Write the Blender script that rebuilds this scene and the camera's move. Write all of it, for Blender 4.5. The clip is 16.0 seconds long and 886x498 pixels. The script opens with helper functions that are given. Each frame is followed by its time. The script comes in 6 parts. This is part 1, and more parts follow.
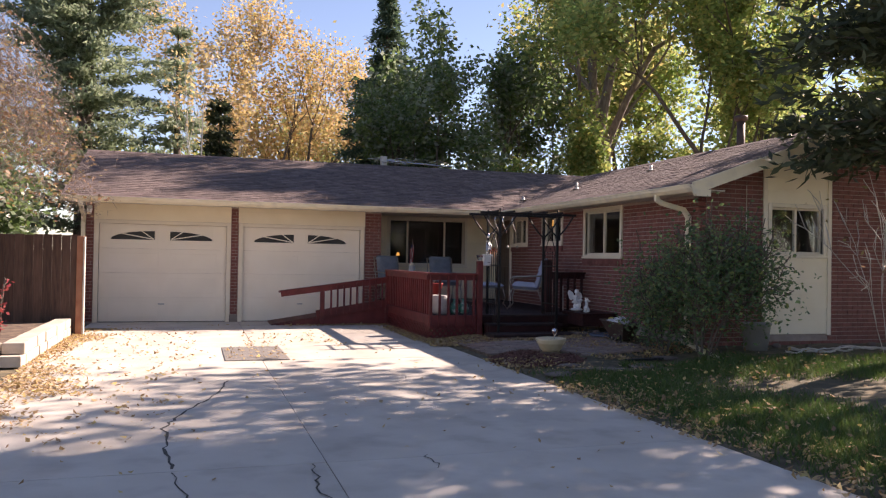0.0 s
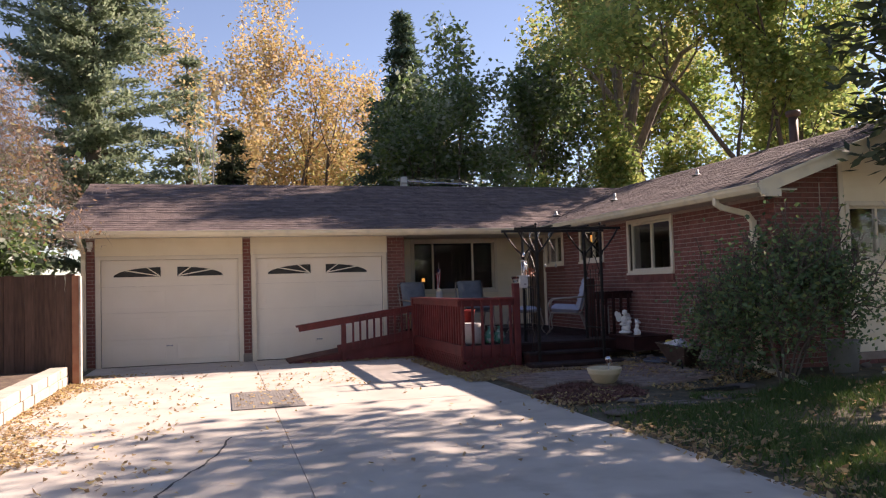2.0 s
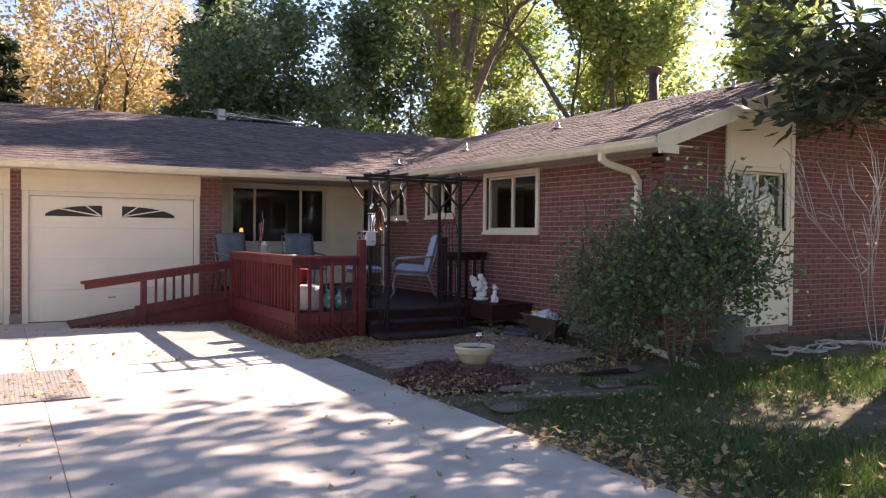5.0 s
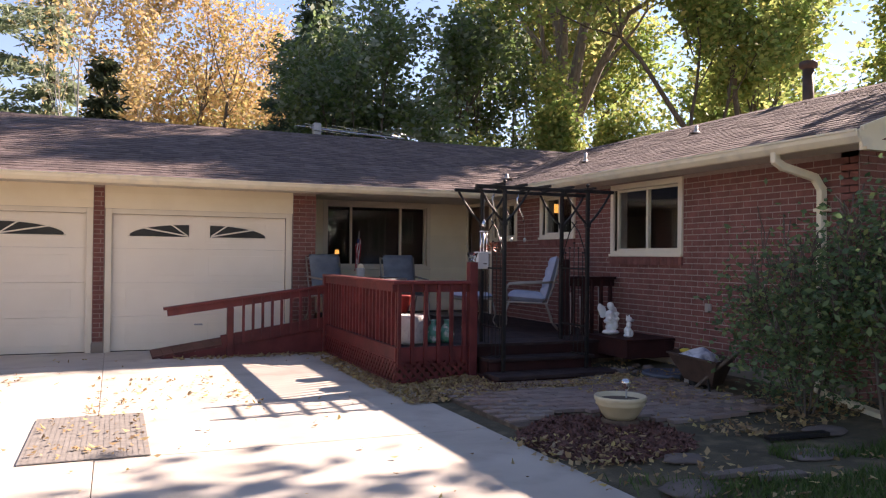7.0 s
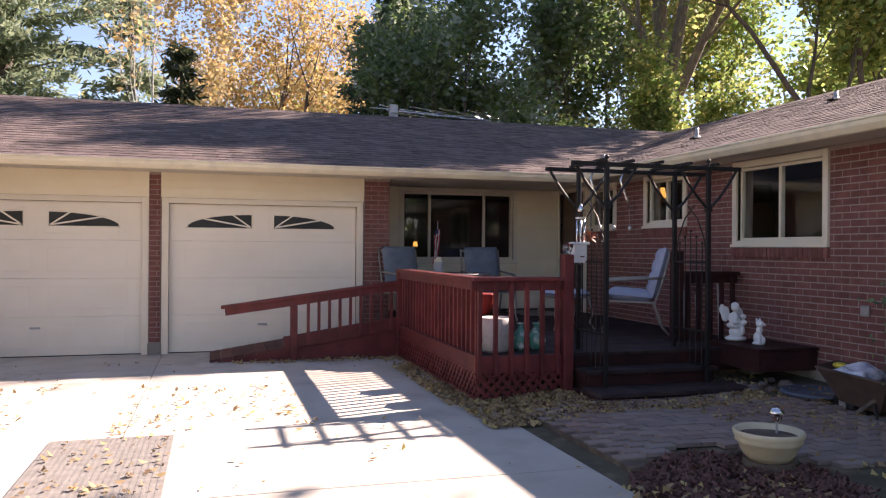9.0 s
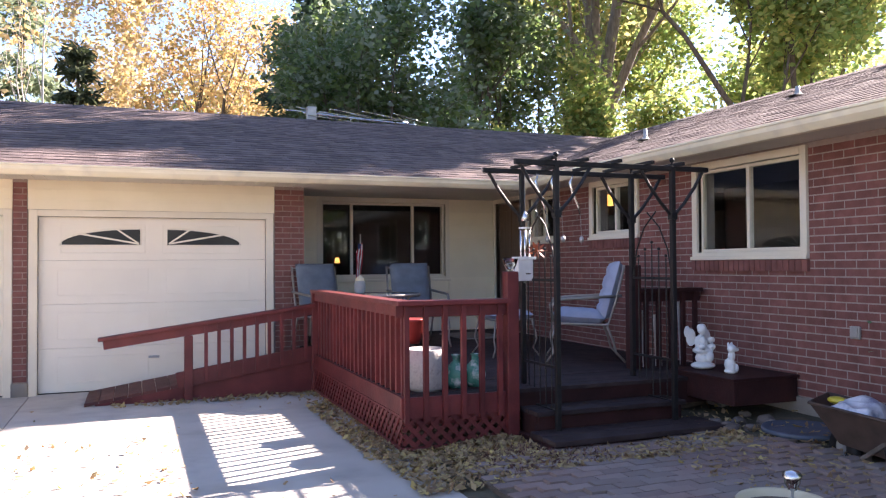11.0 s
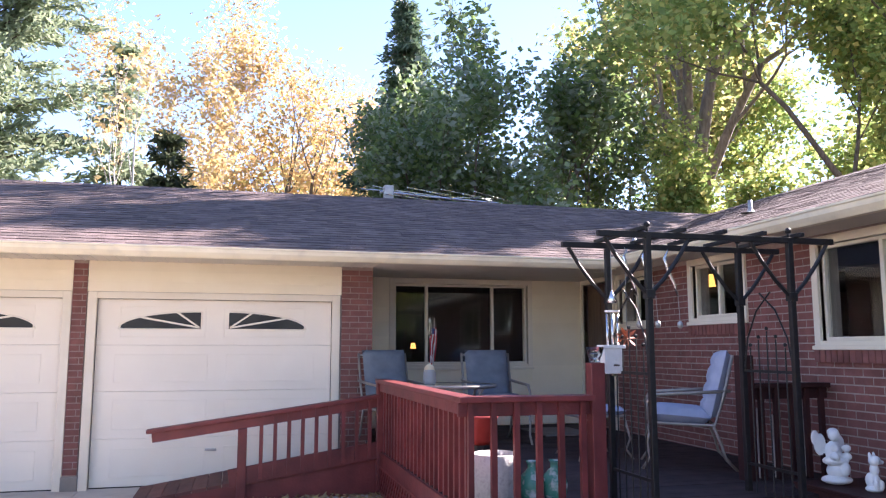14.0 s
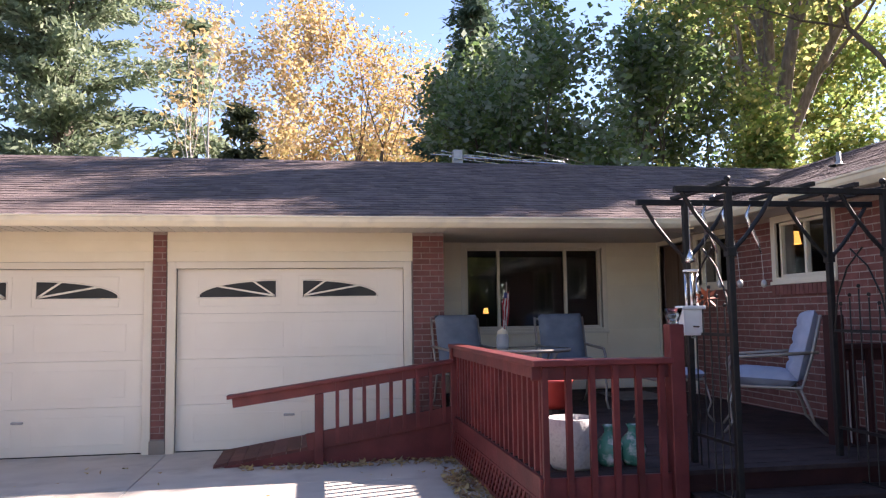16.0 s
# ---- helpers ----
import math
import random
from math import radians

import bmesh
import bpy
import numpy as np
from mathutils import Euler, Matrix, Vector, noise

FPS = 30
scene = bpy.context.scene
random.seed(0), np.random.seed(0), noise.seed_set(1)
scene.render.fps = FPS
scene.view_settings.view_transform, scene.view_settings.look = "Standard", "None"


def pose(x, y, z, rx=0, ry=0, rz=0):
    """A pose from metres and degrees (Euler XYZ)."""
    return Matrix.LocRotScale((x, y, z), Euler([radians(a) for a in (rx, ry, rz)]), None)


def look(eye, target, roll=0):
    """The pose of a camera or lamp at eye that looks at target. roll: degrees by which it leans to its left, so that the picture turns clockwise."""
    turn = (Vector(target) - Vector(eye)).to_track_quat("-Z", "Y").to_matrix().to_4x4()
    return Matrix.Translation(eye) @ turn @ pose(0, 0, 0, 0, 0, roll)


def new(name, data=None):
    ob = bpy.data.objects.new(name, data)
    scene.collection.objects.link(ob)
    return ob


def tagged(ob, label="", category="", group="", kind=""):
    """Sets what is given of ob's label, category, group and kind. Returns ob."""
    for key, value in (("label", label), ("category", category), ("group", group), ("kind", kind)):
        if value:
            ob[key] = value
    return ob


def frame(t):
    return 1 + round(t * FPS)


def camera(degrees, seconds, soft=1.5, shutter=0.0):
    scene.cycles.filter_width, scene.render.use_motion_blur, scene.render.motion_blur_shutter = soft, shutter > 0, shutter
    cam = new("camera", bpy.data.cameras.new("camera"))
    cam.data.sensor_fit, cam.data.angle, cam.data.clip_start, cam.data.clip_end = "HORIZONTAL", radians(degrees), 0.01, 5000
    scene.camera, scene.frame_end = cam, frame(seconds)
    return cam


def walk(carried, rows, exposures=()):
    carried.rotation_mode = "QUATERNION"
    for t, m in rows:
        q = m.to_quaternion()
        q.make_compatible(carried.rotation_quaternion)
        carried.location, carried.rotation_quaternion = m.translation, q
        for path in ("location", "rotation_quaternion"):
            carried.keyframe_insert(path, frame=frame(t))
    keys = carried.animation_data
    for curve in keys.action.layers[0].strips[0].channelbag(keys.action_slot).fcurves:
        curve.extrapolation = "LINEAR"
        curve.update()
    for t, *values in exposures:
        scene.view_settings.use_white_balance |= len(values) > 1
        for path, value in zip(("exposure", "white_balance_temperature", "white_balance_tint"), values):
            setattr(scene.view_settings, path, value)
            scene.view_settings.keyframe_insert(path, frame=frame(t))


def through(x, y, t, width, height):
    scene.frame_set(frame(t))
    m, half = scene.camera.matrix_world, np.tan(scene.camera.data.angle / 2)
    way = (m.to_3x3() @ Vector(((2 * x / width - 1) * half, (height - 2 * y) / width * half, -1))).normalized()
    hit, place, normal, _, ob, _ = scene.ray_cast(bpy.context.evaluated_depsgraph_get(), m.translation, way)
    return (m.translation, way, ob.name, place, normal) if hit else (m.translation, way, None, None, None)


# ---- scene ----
cam = camera(59.0, 16.0, 1.2)
PATH = [
    (0, (0.257, -0.078, 1.403), (0.859, 1.829, 1.429), 1.0),
    (0.5, (0.273, 0.184, 1.379), (0.869, 2.092, 1.452), -1.2),
    (1, (0.386, 0.489, 1.364), (0.931, 2.412, 1.413), -1.6),
    (1.5, (0.475, 0.841, 1.356), (0.965, 2.779, 1.428), -0.2),
    (2, (0.564, 1.265, 1.382), (1.109, 3.187, 1.474), -1.6),
    (2.5, (0.572, 1.617, 1.384), (1.189, 3.519, 1.376), -0.5),
    (3, (0.666, 2.053, 1.39), (1.296, 3.951, 1.366), 0.4),
    (3.5, (0.725, 2.32, 1.391), (1.572, 4.131, 1.34), 1.9),
    (3.7, (0.738, 2.403, 1.391), (1.7, 4.156, 1.355), 1.6),
    (5.8, (0.905, 3.806, 1.511), (1.891, 5.546, 1.475), 0.3),
    (6, (1.007, 3.942, 1.518), (1.914, 5.724, 1.49), 1.2),
    (6.5, (1.175, 4.418, 1.438), (1.925, 6.272, 1.417), 1.6),
    (7, (1.25, 4.755, 1.426), (2.024, 6.599, 1.448), 0.6),
    (7.5, (1.421, 5.114, 1.434), (2.048, 7.013, 1.441), 0.8),
    (8, (1.588, 5.434, 1.416), (2.157, 7.352, 1.398), 0.9),
    (10.3, (2.04, 6.875, 1.423), (2.65, 8.78, 1.449), -1.4),
    (10.5, (2.106, 7.006, 1.426), (2.765, 8.894, 1.422), -1.8),
    (11, (2.25, 7.261, 1.442), (2.979, 9.123, 1.481), -0.4),
    (11.5, (2.433, 7.538, 1.442), (3.348, 9.316, 1.49), 0.9),
    (12, (2.571, 7.738, 1.444), (3.62, 9.438, 1.543), 0.2),
    (12.5, (2.74, 7.883, 1.451), (3.76, 9.6, 1.562), 0.9),
    (13, (2.79, 7.943, 1.464), (3.59, 9.769, 1.628), 0.7),
    (13.5, (2.777, 7.991, 1.474), (3.4, 9.878, 1.7), -0.2),
    (14, (2.682, 7.979, 1.473), (3.185, 9.898, 1.726), 0.0),
    (14.5, (2.666, 7.972, 1.466), (3.034, 9.923, 1.710), -1.1),
    (15, (2.712, 8.039, 1.461), (2.961, 10.013, 1.668), -0.7),
    (15.5, (2.724, 8.056, 1.452), (2.956, 10.033, 1.64), -0.6),
    (16, (2.724, 8.074, 1.458), (3.048, 10.04, 1.627), -0.8),
]
EXPOSURES = [(0, 1.47, 7252, 28), (2, 1.32, 7252, 28), (3.5, 1.27, 7105, 28), (5.8, 2.27, 7236, 28), (6.5, 1.97, 7236, 28), (7, 1.76, 7287, 28), (8, 1.73, 7150, 28), (10.5, 2.3, 6980, 27), (11, 2.57, 6650, 26), (11.5, 2.99, 6752, 28), (12, 3.34, 6496, 25), (12.5, 3.45, 6556, 25), (13, 3.47, 6556, 25), (13.5, 3.05, 6373, 28), (14, 2.7, 6300, 28), (15, 2.3, 6521, 26), (16, 2.15, 6620, 27)]
walk(cam, [(t, look(eye, target, roll)) for t, eye, target, roll in PATH], EXPOSURES)

# ---- light ----
SUN_DIR = Vector((0.75, 0.22, 0.575)).normalized()   # towards the sun
world = bpy.data.worlds.new("sky")
world.use_nodes = True
scene.world = world
wn = world.node_tree.nodes
sky = wn.new("ShaderNodeTexSky")
sky.sky_type = 'NISHITA'
sky.sun_disc = False
sky.sun_elevation = math.asin(SUN_DIR.z)
sky.sun_rotation = math.atan2(SUN_DIR.x, SUN_DIR.y)
sky.altitude = 1400.0
sky.air_density, sky.dust_density, sky.ozone_density = 1.0, 0.0, 1.3
wn["Background"].inputs["Strength"].default_value = 0.076
world.node_tree.links.new(sky.outputs[0], wn["Background"].inputs["Color"])
sun = new("sun", bpy.data.lights.new("sun", 'SUN'))
sun.data.energy, sun.data.angle, sun.data.color = 4.8, radians(0.6), (1.0, 0.93, 0.82)
sun.matrix_world = look(SUN_DIR * 50, (0, 0, 0))


# ---- materials ----
def surf(name, c1, c2, scale=8.0, rough=0.8, bump=0.0, bscale=60.0, metal=0.0, vary=0.0, island=0.0, stain=None, stretch=(1, 1, 1), spec=0.5):
    """A surface in two tones at two scales, with grain, and a little of its own tone for each object or each island."""
    m = bpy.data.materials.new(name)
    m.use_nodes = True
    n, ln = m.node_tree.nodes, m.node_tree.links
    b = n["Principled BSDF"]
    b.inputs["Roughness"].default_value = rough
    b.inputs["Metallic"].default_value = metal
    b.inputs["Specular IOR Level"].default_value = spec
    geo = n.new("ShaderNodeNewGeometry")
    mp = n.new("ShaderNodeMapping")
    mp.inputs["Scale"].default_value = stretch
    ln.new(geo.outputs["Position"], mp.inputs["Vector"])
    big = n.new("ShaderNodeTexNoise")
    big.inputs["Scale"].default_value, big.inputs["Detail"].default_value = scale, 6.0
    ln.new(mp.outputs[0], big.inputs["Vector"])
    ramp = n.new("ShaderNodeValToRGB")
    ramp.color_ramp.elements[0].position, ramp.color_ramp.elements[1].position = 0.3, 0.7
    ramp.color_ramp.elements[0].color, ramp.color_ramp.elements[1].color = (*c1, 1), (*c2, 1)
    ln.new(big.outputs["Fac"], ramp.inputs["Fac"])
    out = ramp.outputs["Color"]
    if stain:
        col, amount, sscale = stain
        sp = n.new("ShaderNodeTexNoise")
        sp.inputs["Scale"].default_value, sp.inputs["Detail"].default_value = sscale, 4.0
        ln.new(geo.outputs["Position"], sp.inputs["Vector"])
        sr = n.new("ShaderNodeValToRGB")
        sr.color_ramp.elements[0].position, sr.color_ramp.elements[1].position = 0.5, 0.72
        sr.color_ramp.elements[1].color = (amount, amount, amount, 1)
        sr.color_ramp.elements[0].color = (0, 0, 0, 1)
        ln.new(sp.outputs["Fac"], sr.inputs["Fac"])
        mx = n.new("ShaderNodeMix")
        mx.data_type = 'RGBA'
        ln.new(sr.outputs["Color"], mx.inputs["Factor"])
        ln.new(out, mx.inputs["A"])
        mx.inputs["B"].default_value = (*col, 1)
        out = mx.outputs["Result"]
    if vary or island:
        hsv = n.new("ShaderNodeHueSaturation")
        ma = n.new("ShaderNodeMapRange")
        amount = vary or island
        ma.inputs["To Min"].default_value, ma.inputs["To Max"].default_value = 1 - amount, 1 + amount
        if vary:
            oi = n.new("ShaderNodeObjectInfo")
            ln.new(oi.outputs["Random"], ma.inputs["Value"])
        else:
            ln.new(geo.outputs["Random Per Island"], ma.inputs["Value"])
        ln.new(ma.outputs[0], hsv.inputs["Value"])
        ln.new(out, hsv.inputs["Color"])
        out = hsv.outputs["Color"]
    ln.new(out, b.inputs["Base Color"])
    if bump:
        fine = n.new("ShaderNodeTexNoise")
        fine.inputs["Scale"].default_value, fine.inputs["Detail"].default_value = bscale, 5.0
        ln.new(mp.outputs[0], fine.inputs["Vector"])
        bp = n.new("ShaderNodeBump")
        bp.inputs["Strength"].default_value, bp.inputs["Distance"].default_value = bump, 0.01
        ln.new(fine.outputs["Fac"], bp.inputs["Height"])
        ln.new(bp.outputs[0], b.inputs["Normal"])
    return m


def leafy(name, cols, through=0.5, rough=0.6):
    """Leaves: each leaf its own colour out of a few, part of the light shining through."""
    m = bpy.data.materials.new(name)
    m.use_nodes = True
    n, ln = m.node_tree.nodes, m.node_tree.links
    geo = n.new("ShaderNodeNewGeometry")
    ramp = n.new("ShaderNodeValToRGB")
    el = ramp.color_ramp.elements
    while len(el) < len(cols):
        el.new(0.5)
    for k, c in enumerate(cols):
        el[k].position, el[k].color = k / max(1, len(cols) - 1), (*c, 1)
    ln.new(geo.outputs["Random Per Island"], ramp.inputs["Fac"])
    b = n["Principled BSDF"]
    b.inputs["Roughness"].default_value = rough
    b.inputs["Specular IOR Level"].default_value = 0.5
    tr = n.new("ShaderNodeBsdfTranslucent")
    mix = n.new("ShaderNodeMixShader")
    mix.inputs[0].default_value = through
    ln.new(ramp.outputs[0], b.inputs["Base Color"])
    ln.new(ramp.outputs[0], tr.inputs["Color"])
    ln.new(b.outputs[0], mix.inputs[1])
    ln.new(tr.outputs[0], mix.inputs[2])
    ln.new(mix.outputs[0], n["Material Output"].inputs["Surface"])
    return m


def glassy(name, tint=(0.9, 0.95, 0.93), rough=0.0):
    m = bpy.data.materials.new(name)
    m.use_nodes = True
    b = m.node_tree.nodes["Principled BSDF"]
    b.inputs["Base Color"].default_value = (*tint, 1)
    b.inputs["Roughness"].default_value = rough
    b.inputs["Transmission Weight"].default_value = 1.0
    b.inputs["IOR"].default_value = 1.45
    return m


def glow(name, col, strength):
    m = bpy.data.materials.new(name)
    m.use_nodes = True
    b = m.node_tree.nodes["Principled BSDF"]
    b.inputs["Emission Color"].default_value = (*col, 1)
    b.inputs["Emission Strength"].default_value = strength
    return m


BRICK = surf("brick", (0.155, 0.056, 0.046), (0.235, 0.092, 0.076), 9, 0.85, 0.5, 90, vary=0.11)
BRICK_ROW = surf("brick_joined", (0.155, 0.056, 0.046), (0.235, 0.092, 0.076), 9, 0.85, 0.5, 90, island=0.11)
MORTAR = surf("mortar", (0.29, 0.230, 0.200), (0.385, 0.310, 0.270), 12, 0.95, 0.4, 120)
CONCRETE = surf("concrete", (0.435, 0.39, 0.335), (0.54, 0.49, 0.425), 1.3, 0.9, 0.25, 140, vary=0.05, stain=((0.30, 0.26, 0.22), 0.55, 2.2))
FOUNDATION = surf("foundation", (0.24, 0.20, 0.165), (0.33, 0.285, 0.24), 4, 0.95, 0.3, 80)
CREAM = surf("cream_paint", (0.83, 0.735, 0.54), (0.88, 0.79, 0.60), 3, 0.55, 0.06, 60, vary=0.03)
TRIM = surf("trim_paint", (0.74, 0.66, 0.51), (0.80, 0.72, 0.57), 3, 0.5, 0.05, 60)
DOORWHITE = surf("garage_door_paint", (0.84, 0.765, 0.63), (0.89, 0.815, 0.68), 2, 0.5, 0.08, 200, vary=0.015)
GUTTER = surf("gutter_paint", (0.78, 0.69, 0.49), (0.85, 0.76, 0.56), 3, 0.4, 0.04, 40, stain=((0.5, 0.45, 0.36), 0.4, 5))
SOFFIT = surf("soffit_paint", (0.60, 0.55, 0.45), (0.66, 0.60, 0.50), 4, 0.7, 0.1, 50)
SHINGLE = surf("shingle", (0.098, 0.070, 0.064), (0.165, 0.122, 0.112), 6, 0.95, 0.7, 220, island=0.26)
REDWOOD = surf("redwood_stain", (0.095, 0.0150, 0.0148), (0.172, 0.031, 0.029), 5, 0.5, 0.3, 40, vary=0.18, spec=0.4)
# redwood with shade mixed into its colour; the planter box wears it too
DARKRED_SHADED = surf("dark_red_wood", (0.028, 0.010, 0.010), (0.055, 0.018, 0.016), 5, 0.65, 0.3, 40, vary=0.15, spec=0.25)
DECKWOOD = surf("deck_boards", (0.030, 0.019, 0.019), (0.056, 0.038, 0.036), 6, 0.75, 0.3, 50, vary=0.14, spec=0.2)
RAMPWOOD = surf("ramp_boards", (0.085, 0.030, 0.026), (0.14, 0.052, 0.044), 6, 0.7, 0.3, 50, vary=0.2, spec=0.3)
FENCEWOOD = surf("fence_wood", (0.062, 0.036, 0.027), (0.125, 0.073, 0.054), 5, 0.9, 0.5, 40, vary=0.25, stretch=(6, 6, 0.6))
FENCEEDGE = surf("fence_edge", (0.30, 0.12, 0.07), (0.40, 0.20, 0.12), 5, 0.9, 0.4, 40)
IRON = surf("black_iron", (0.009, 0.009, 0.009), (0.022, 0.019, 0.018), 20, 0.5, 0.1, 90, spec=0.3)
STEEL = surf("bright_steel", (0.6, 0.6, 0.6), (0.72, 0.72, 0.72), 10, 0.25, metal=1.0)
GALV = surf("galvanised", (0.35, 0.35, 0.34), (0.48, 0.47, 0.45), 10, 0.5, metal=0.6)
RUST = surf("brown_metal", (0.062, 0.040, 0.031), (0.11, 0.070, 0.054), 8, 0.6, 0.15, 50, metal=0.3)
DARKWOODDOOR = surf("brown_door", (0.085, 0.050, 0.034), (0.13, 0.08, 0.055), 4, 0.45, 0.1, 50, stretch=(6, 6, 0.6))
CUSHION = surf("blue_cushion", (0.30, 0.335, 0.43), (0.38, 0.42, 0.52), 8, 0.95, 0.2, 120)
CUSHION_DARK = surf("slate_blue_cushion", (0.12, 0.14, 0.165), (0.165, 0.19, 0.22), 8, 0.95, 0.2, 120)
CHAIRFRAME = surf("taupe_metal", (0.26, 0.23, 0.20), (0.34, 0.31, 0.27), 8, 0.45, metal=0.4)
PLASTER = surf("white_plaster", (0.70, 0.70, 0.68), (0.80, 0.79, 0.76), 12, 0.7, 0.25, 60)
SOIL = surf("soil", (0.075, 0.05, 0.036), (0.15, 0.105, 0.075), 4, 1.0, 0.8, 60, stain=((0.23, 0.17, 0.11), 0.8, 7))
MULCH = surf("red_mulch", (0.11, 0.045, 0.035), (0.20, 0.095, 0.075), 12, 1.0, 0.8, 60, island=0.35)
PAVER = surf("paver", (0.26, 0.165, 0.135), (0.27, 0.225, 0.195), 1.6, 0.9, 0.35, 90, vary=0.16)
STONE = surf("stone", (0.105, 0.082, 0.070), (0.19, 0.15, 0.128), 5, 0.9, 0.5, 50, vary=0.2)
BLOCK = surf("retaining_block", (0.45, 0.38, 0.31), (0.57, 0.50, 0.42), 6, 0.95, 0.5, 60, vary=0.1)
BARK = surf("bark", (0.085, 0.065, 0.05), (0.17, 0.135, 0.11), 7, 0.95, 0.8, 30, stretch=(3, 3, 0.7))
PALEBARK = surf("pale_bark", (0.42, 0.38, 0.33), (0.60, 0.56, 0.50), 6, 0.9, 0.4, 30)
GREYTWIG = surf("grey_twigs", (0.17, 0.14, 0.125), (0.28, 0.24, 0.22), 6, 0.9, island=0.2)
RUBBERMAT = surf("ribbed_mat", (0.165, 0.15, 0.135), (0.24, 0.22, 0.20), 12, 0.9, 0.3, 90)
BOWLCREAM = surf("cream_glaze", (0.55, 0.45, 0.28), (0.64, 0.54, 0.36), 6, 0.5, 0.1, 40)
TERRA = surf("red_glaze", (0.30, 0.03, 0.025), (0.40, 0.06, 0.045), 5, 0.35)
GREYPLASTIC = surf("grey_plastic", (0.24, 0.24, 0.23), (0.32, 0.32, 0.30), 5, 0.6)
BLUEPLASTIC = surf("blue_grey_plastic", (0.065, 0.08, 0.11), (0.09, 0.11, 0.145), 5, 0.6)
# near-black so the rooms look unlit: their dimness is in the colour
DIM_INTERIOR = surf("interior_paint", (0.05, 0.045, 0.04), (0.07, 0.062, 0.055), 3, 0.9)
GLASS = glassy("window_glass")
BOTTLE = glassy("green_glass", (0.35, 0.75, 0.62), 0.02)
LAMP = glow("lamp_shade_light", (1.0, 0.45, 0.09), 0.4)
GROUND = surf("yard_soil", (0.06, 0.052, 0.03), (0.12, 0.10, 0.06), 1.6, 1.0, 0.8, 50, stain=((0.26, 0.19, 0.11), 0.6, 5))


# ---- builders ----
class MB:
    """Collects vertices and faces of one mesh."""

    def __init__(self):
        self.v, self.f = [], []

    def box(self, x0, x1, y0, y1, z0, z1):
        o = len(self.v)
        self.v += [(x0, y0, z0), (x1, y0, z0), (x1, y1, z0), (x0, y1, z0), (x0, y0, z1), (x1, y0, z1), (x1, y1, z1), (x0, y1, z1)]
        self.f += [(o, o + 3, o + 2, o + 1), (o + 4, o + 5, o + 6, o + 7), (o, o + 1, o + 5, o + 4), (o + 1, o + 2, o + 6, o + 5), (o + 2, o + 3, o + 7, o + 6), (o + 3, o, o + 4, o + 7)]
        return self

    def hexa(self, pts):
        """Eight corners: the four below, then the four above, both counter-clockwise."""
        o = len(self.v)
        self.v += [tuple(p) for p in pts]
        self.f += [(o, o + 3, o + 2, o + 1), (o + 4, o + 5, o + 6, o + 7), (o, o + 1, o + 5, o + 4), (o + 1, o + 2, o + 6, o + 5), (o + 2, o + 3, o + 7, o + 6), (o + 3, o, o + 4, o + 7)]
        return self

    def beam(self, a, b, w, h, up=(0, 0, 1)):
        """A straight bar from a to b, w across and h high."""
        a, b = Vector(a), Vector(b)
        d = (b - a).normalized()
        s = d.cross(Vector(up))
        if s.length < 1e-4:
            s = d.cross(Vector((0, 1, 0)))
        s.normalize()
        u = s.cross(d)
        s, u = s * w / 2, u * h / 2
        return self.hexa([a - s - u, a + s - u, b + s - u, b - s - u, a - s + u, a + s + u, b + s + u, b - s + u])

    def prism(self, prof, axis, a, b):
        """A closed outline of (p, q) drawn out from a to b along x (p: y, q: z) or along y (p: x, q: z) or z (p: x, q: y)."""
        o, n = len(self.v), len(prof)
        for t in (a, b):
            for p, q in prof:
                self.v.append((t, p, q) if axis == "x" else (p, t, q) if axis == "y" else (p, q, t))
        for i in range(n):
            j = (i + 1) % n
            self.f.append((o + i, o + j, o + n + j, o + n + i))
        self.f += [tuple(range(o, o + n))[::-1], tuple(range(o + n, o + 2 * n))]
        return self

    def tube(self, pts, radii, n=8, caps=True):
        pts = [Vector(p) for p in pts]
        if not isinstance(radii, (list, tuple)):
            radii = [radii] * len(pts)
        o = len(self.v)
        side = None
        for i, p in enumerate(pts):
            d = (pts[min(i + 1, len(pts) - 1)] - pts[max(i - 1, 0)]).normalized()
            if side is None:
                side = d.orthogonal().normalized()
            side = (side - d * side.dot(d)).normalized()
            w = d.cross(side)
            for k in range(n):
                a = 2 * math.pi * k / n
                self.v.append(tuple(p + (side * math.cos(a) + w * math.sin(a)) * radii[i]))
        for i in range(len(pts) - 1):
            for k in range(n):
                j = (k + 1) % n
                self.f.append((o + i * n + k, o + i * n + j, o + (i + 1) * n + j, o + (i + 1) * n + k))
        if caps:
            self.f += [tuple(range(o, o + n))[::-1], tuple(range(o + (len(pts) - 1) * n, o + len(pts) * n))]
        return self

    def lathe(self, prof, c, n=20):
        """Turns an outline of (radius, height) about the upright through c."""
        o = len(self.v)
        for r, z in prof:
            for k in range(n):
                a = 2 * math.pi * k / n
                self.v.append((c[0] + r * math.cos(a), c[1] + r * math.sin(a), c[2] + z))
        for i in range(len(prof) - 1):
            for k in range(n):
                j = (k + 1) % n
                self.f.append((o + i * n + k, o + i * n + j, o + (i + 1) * n + j, o + (i + 1) * n + k))
        return self

    def ball(self, c, r, n=10, m=7, squash=(1, 1, 1)):
        prof = [(math.sin(math.pi * i / m), -math.cos(math.pi * i / m)) for i in range(m + 1)]
        o = len(self.v)
        self.lathe([(max(p, 1e-3) * r, q * r) for p, q in prof], (0, 0, 0), n)
        self.v[o:] = [(c[0] + x * squash[0], c[1] + y * squash[1], c[2] + z * squash[2]) for x, y, z in self.v[o:]]
        return self

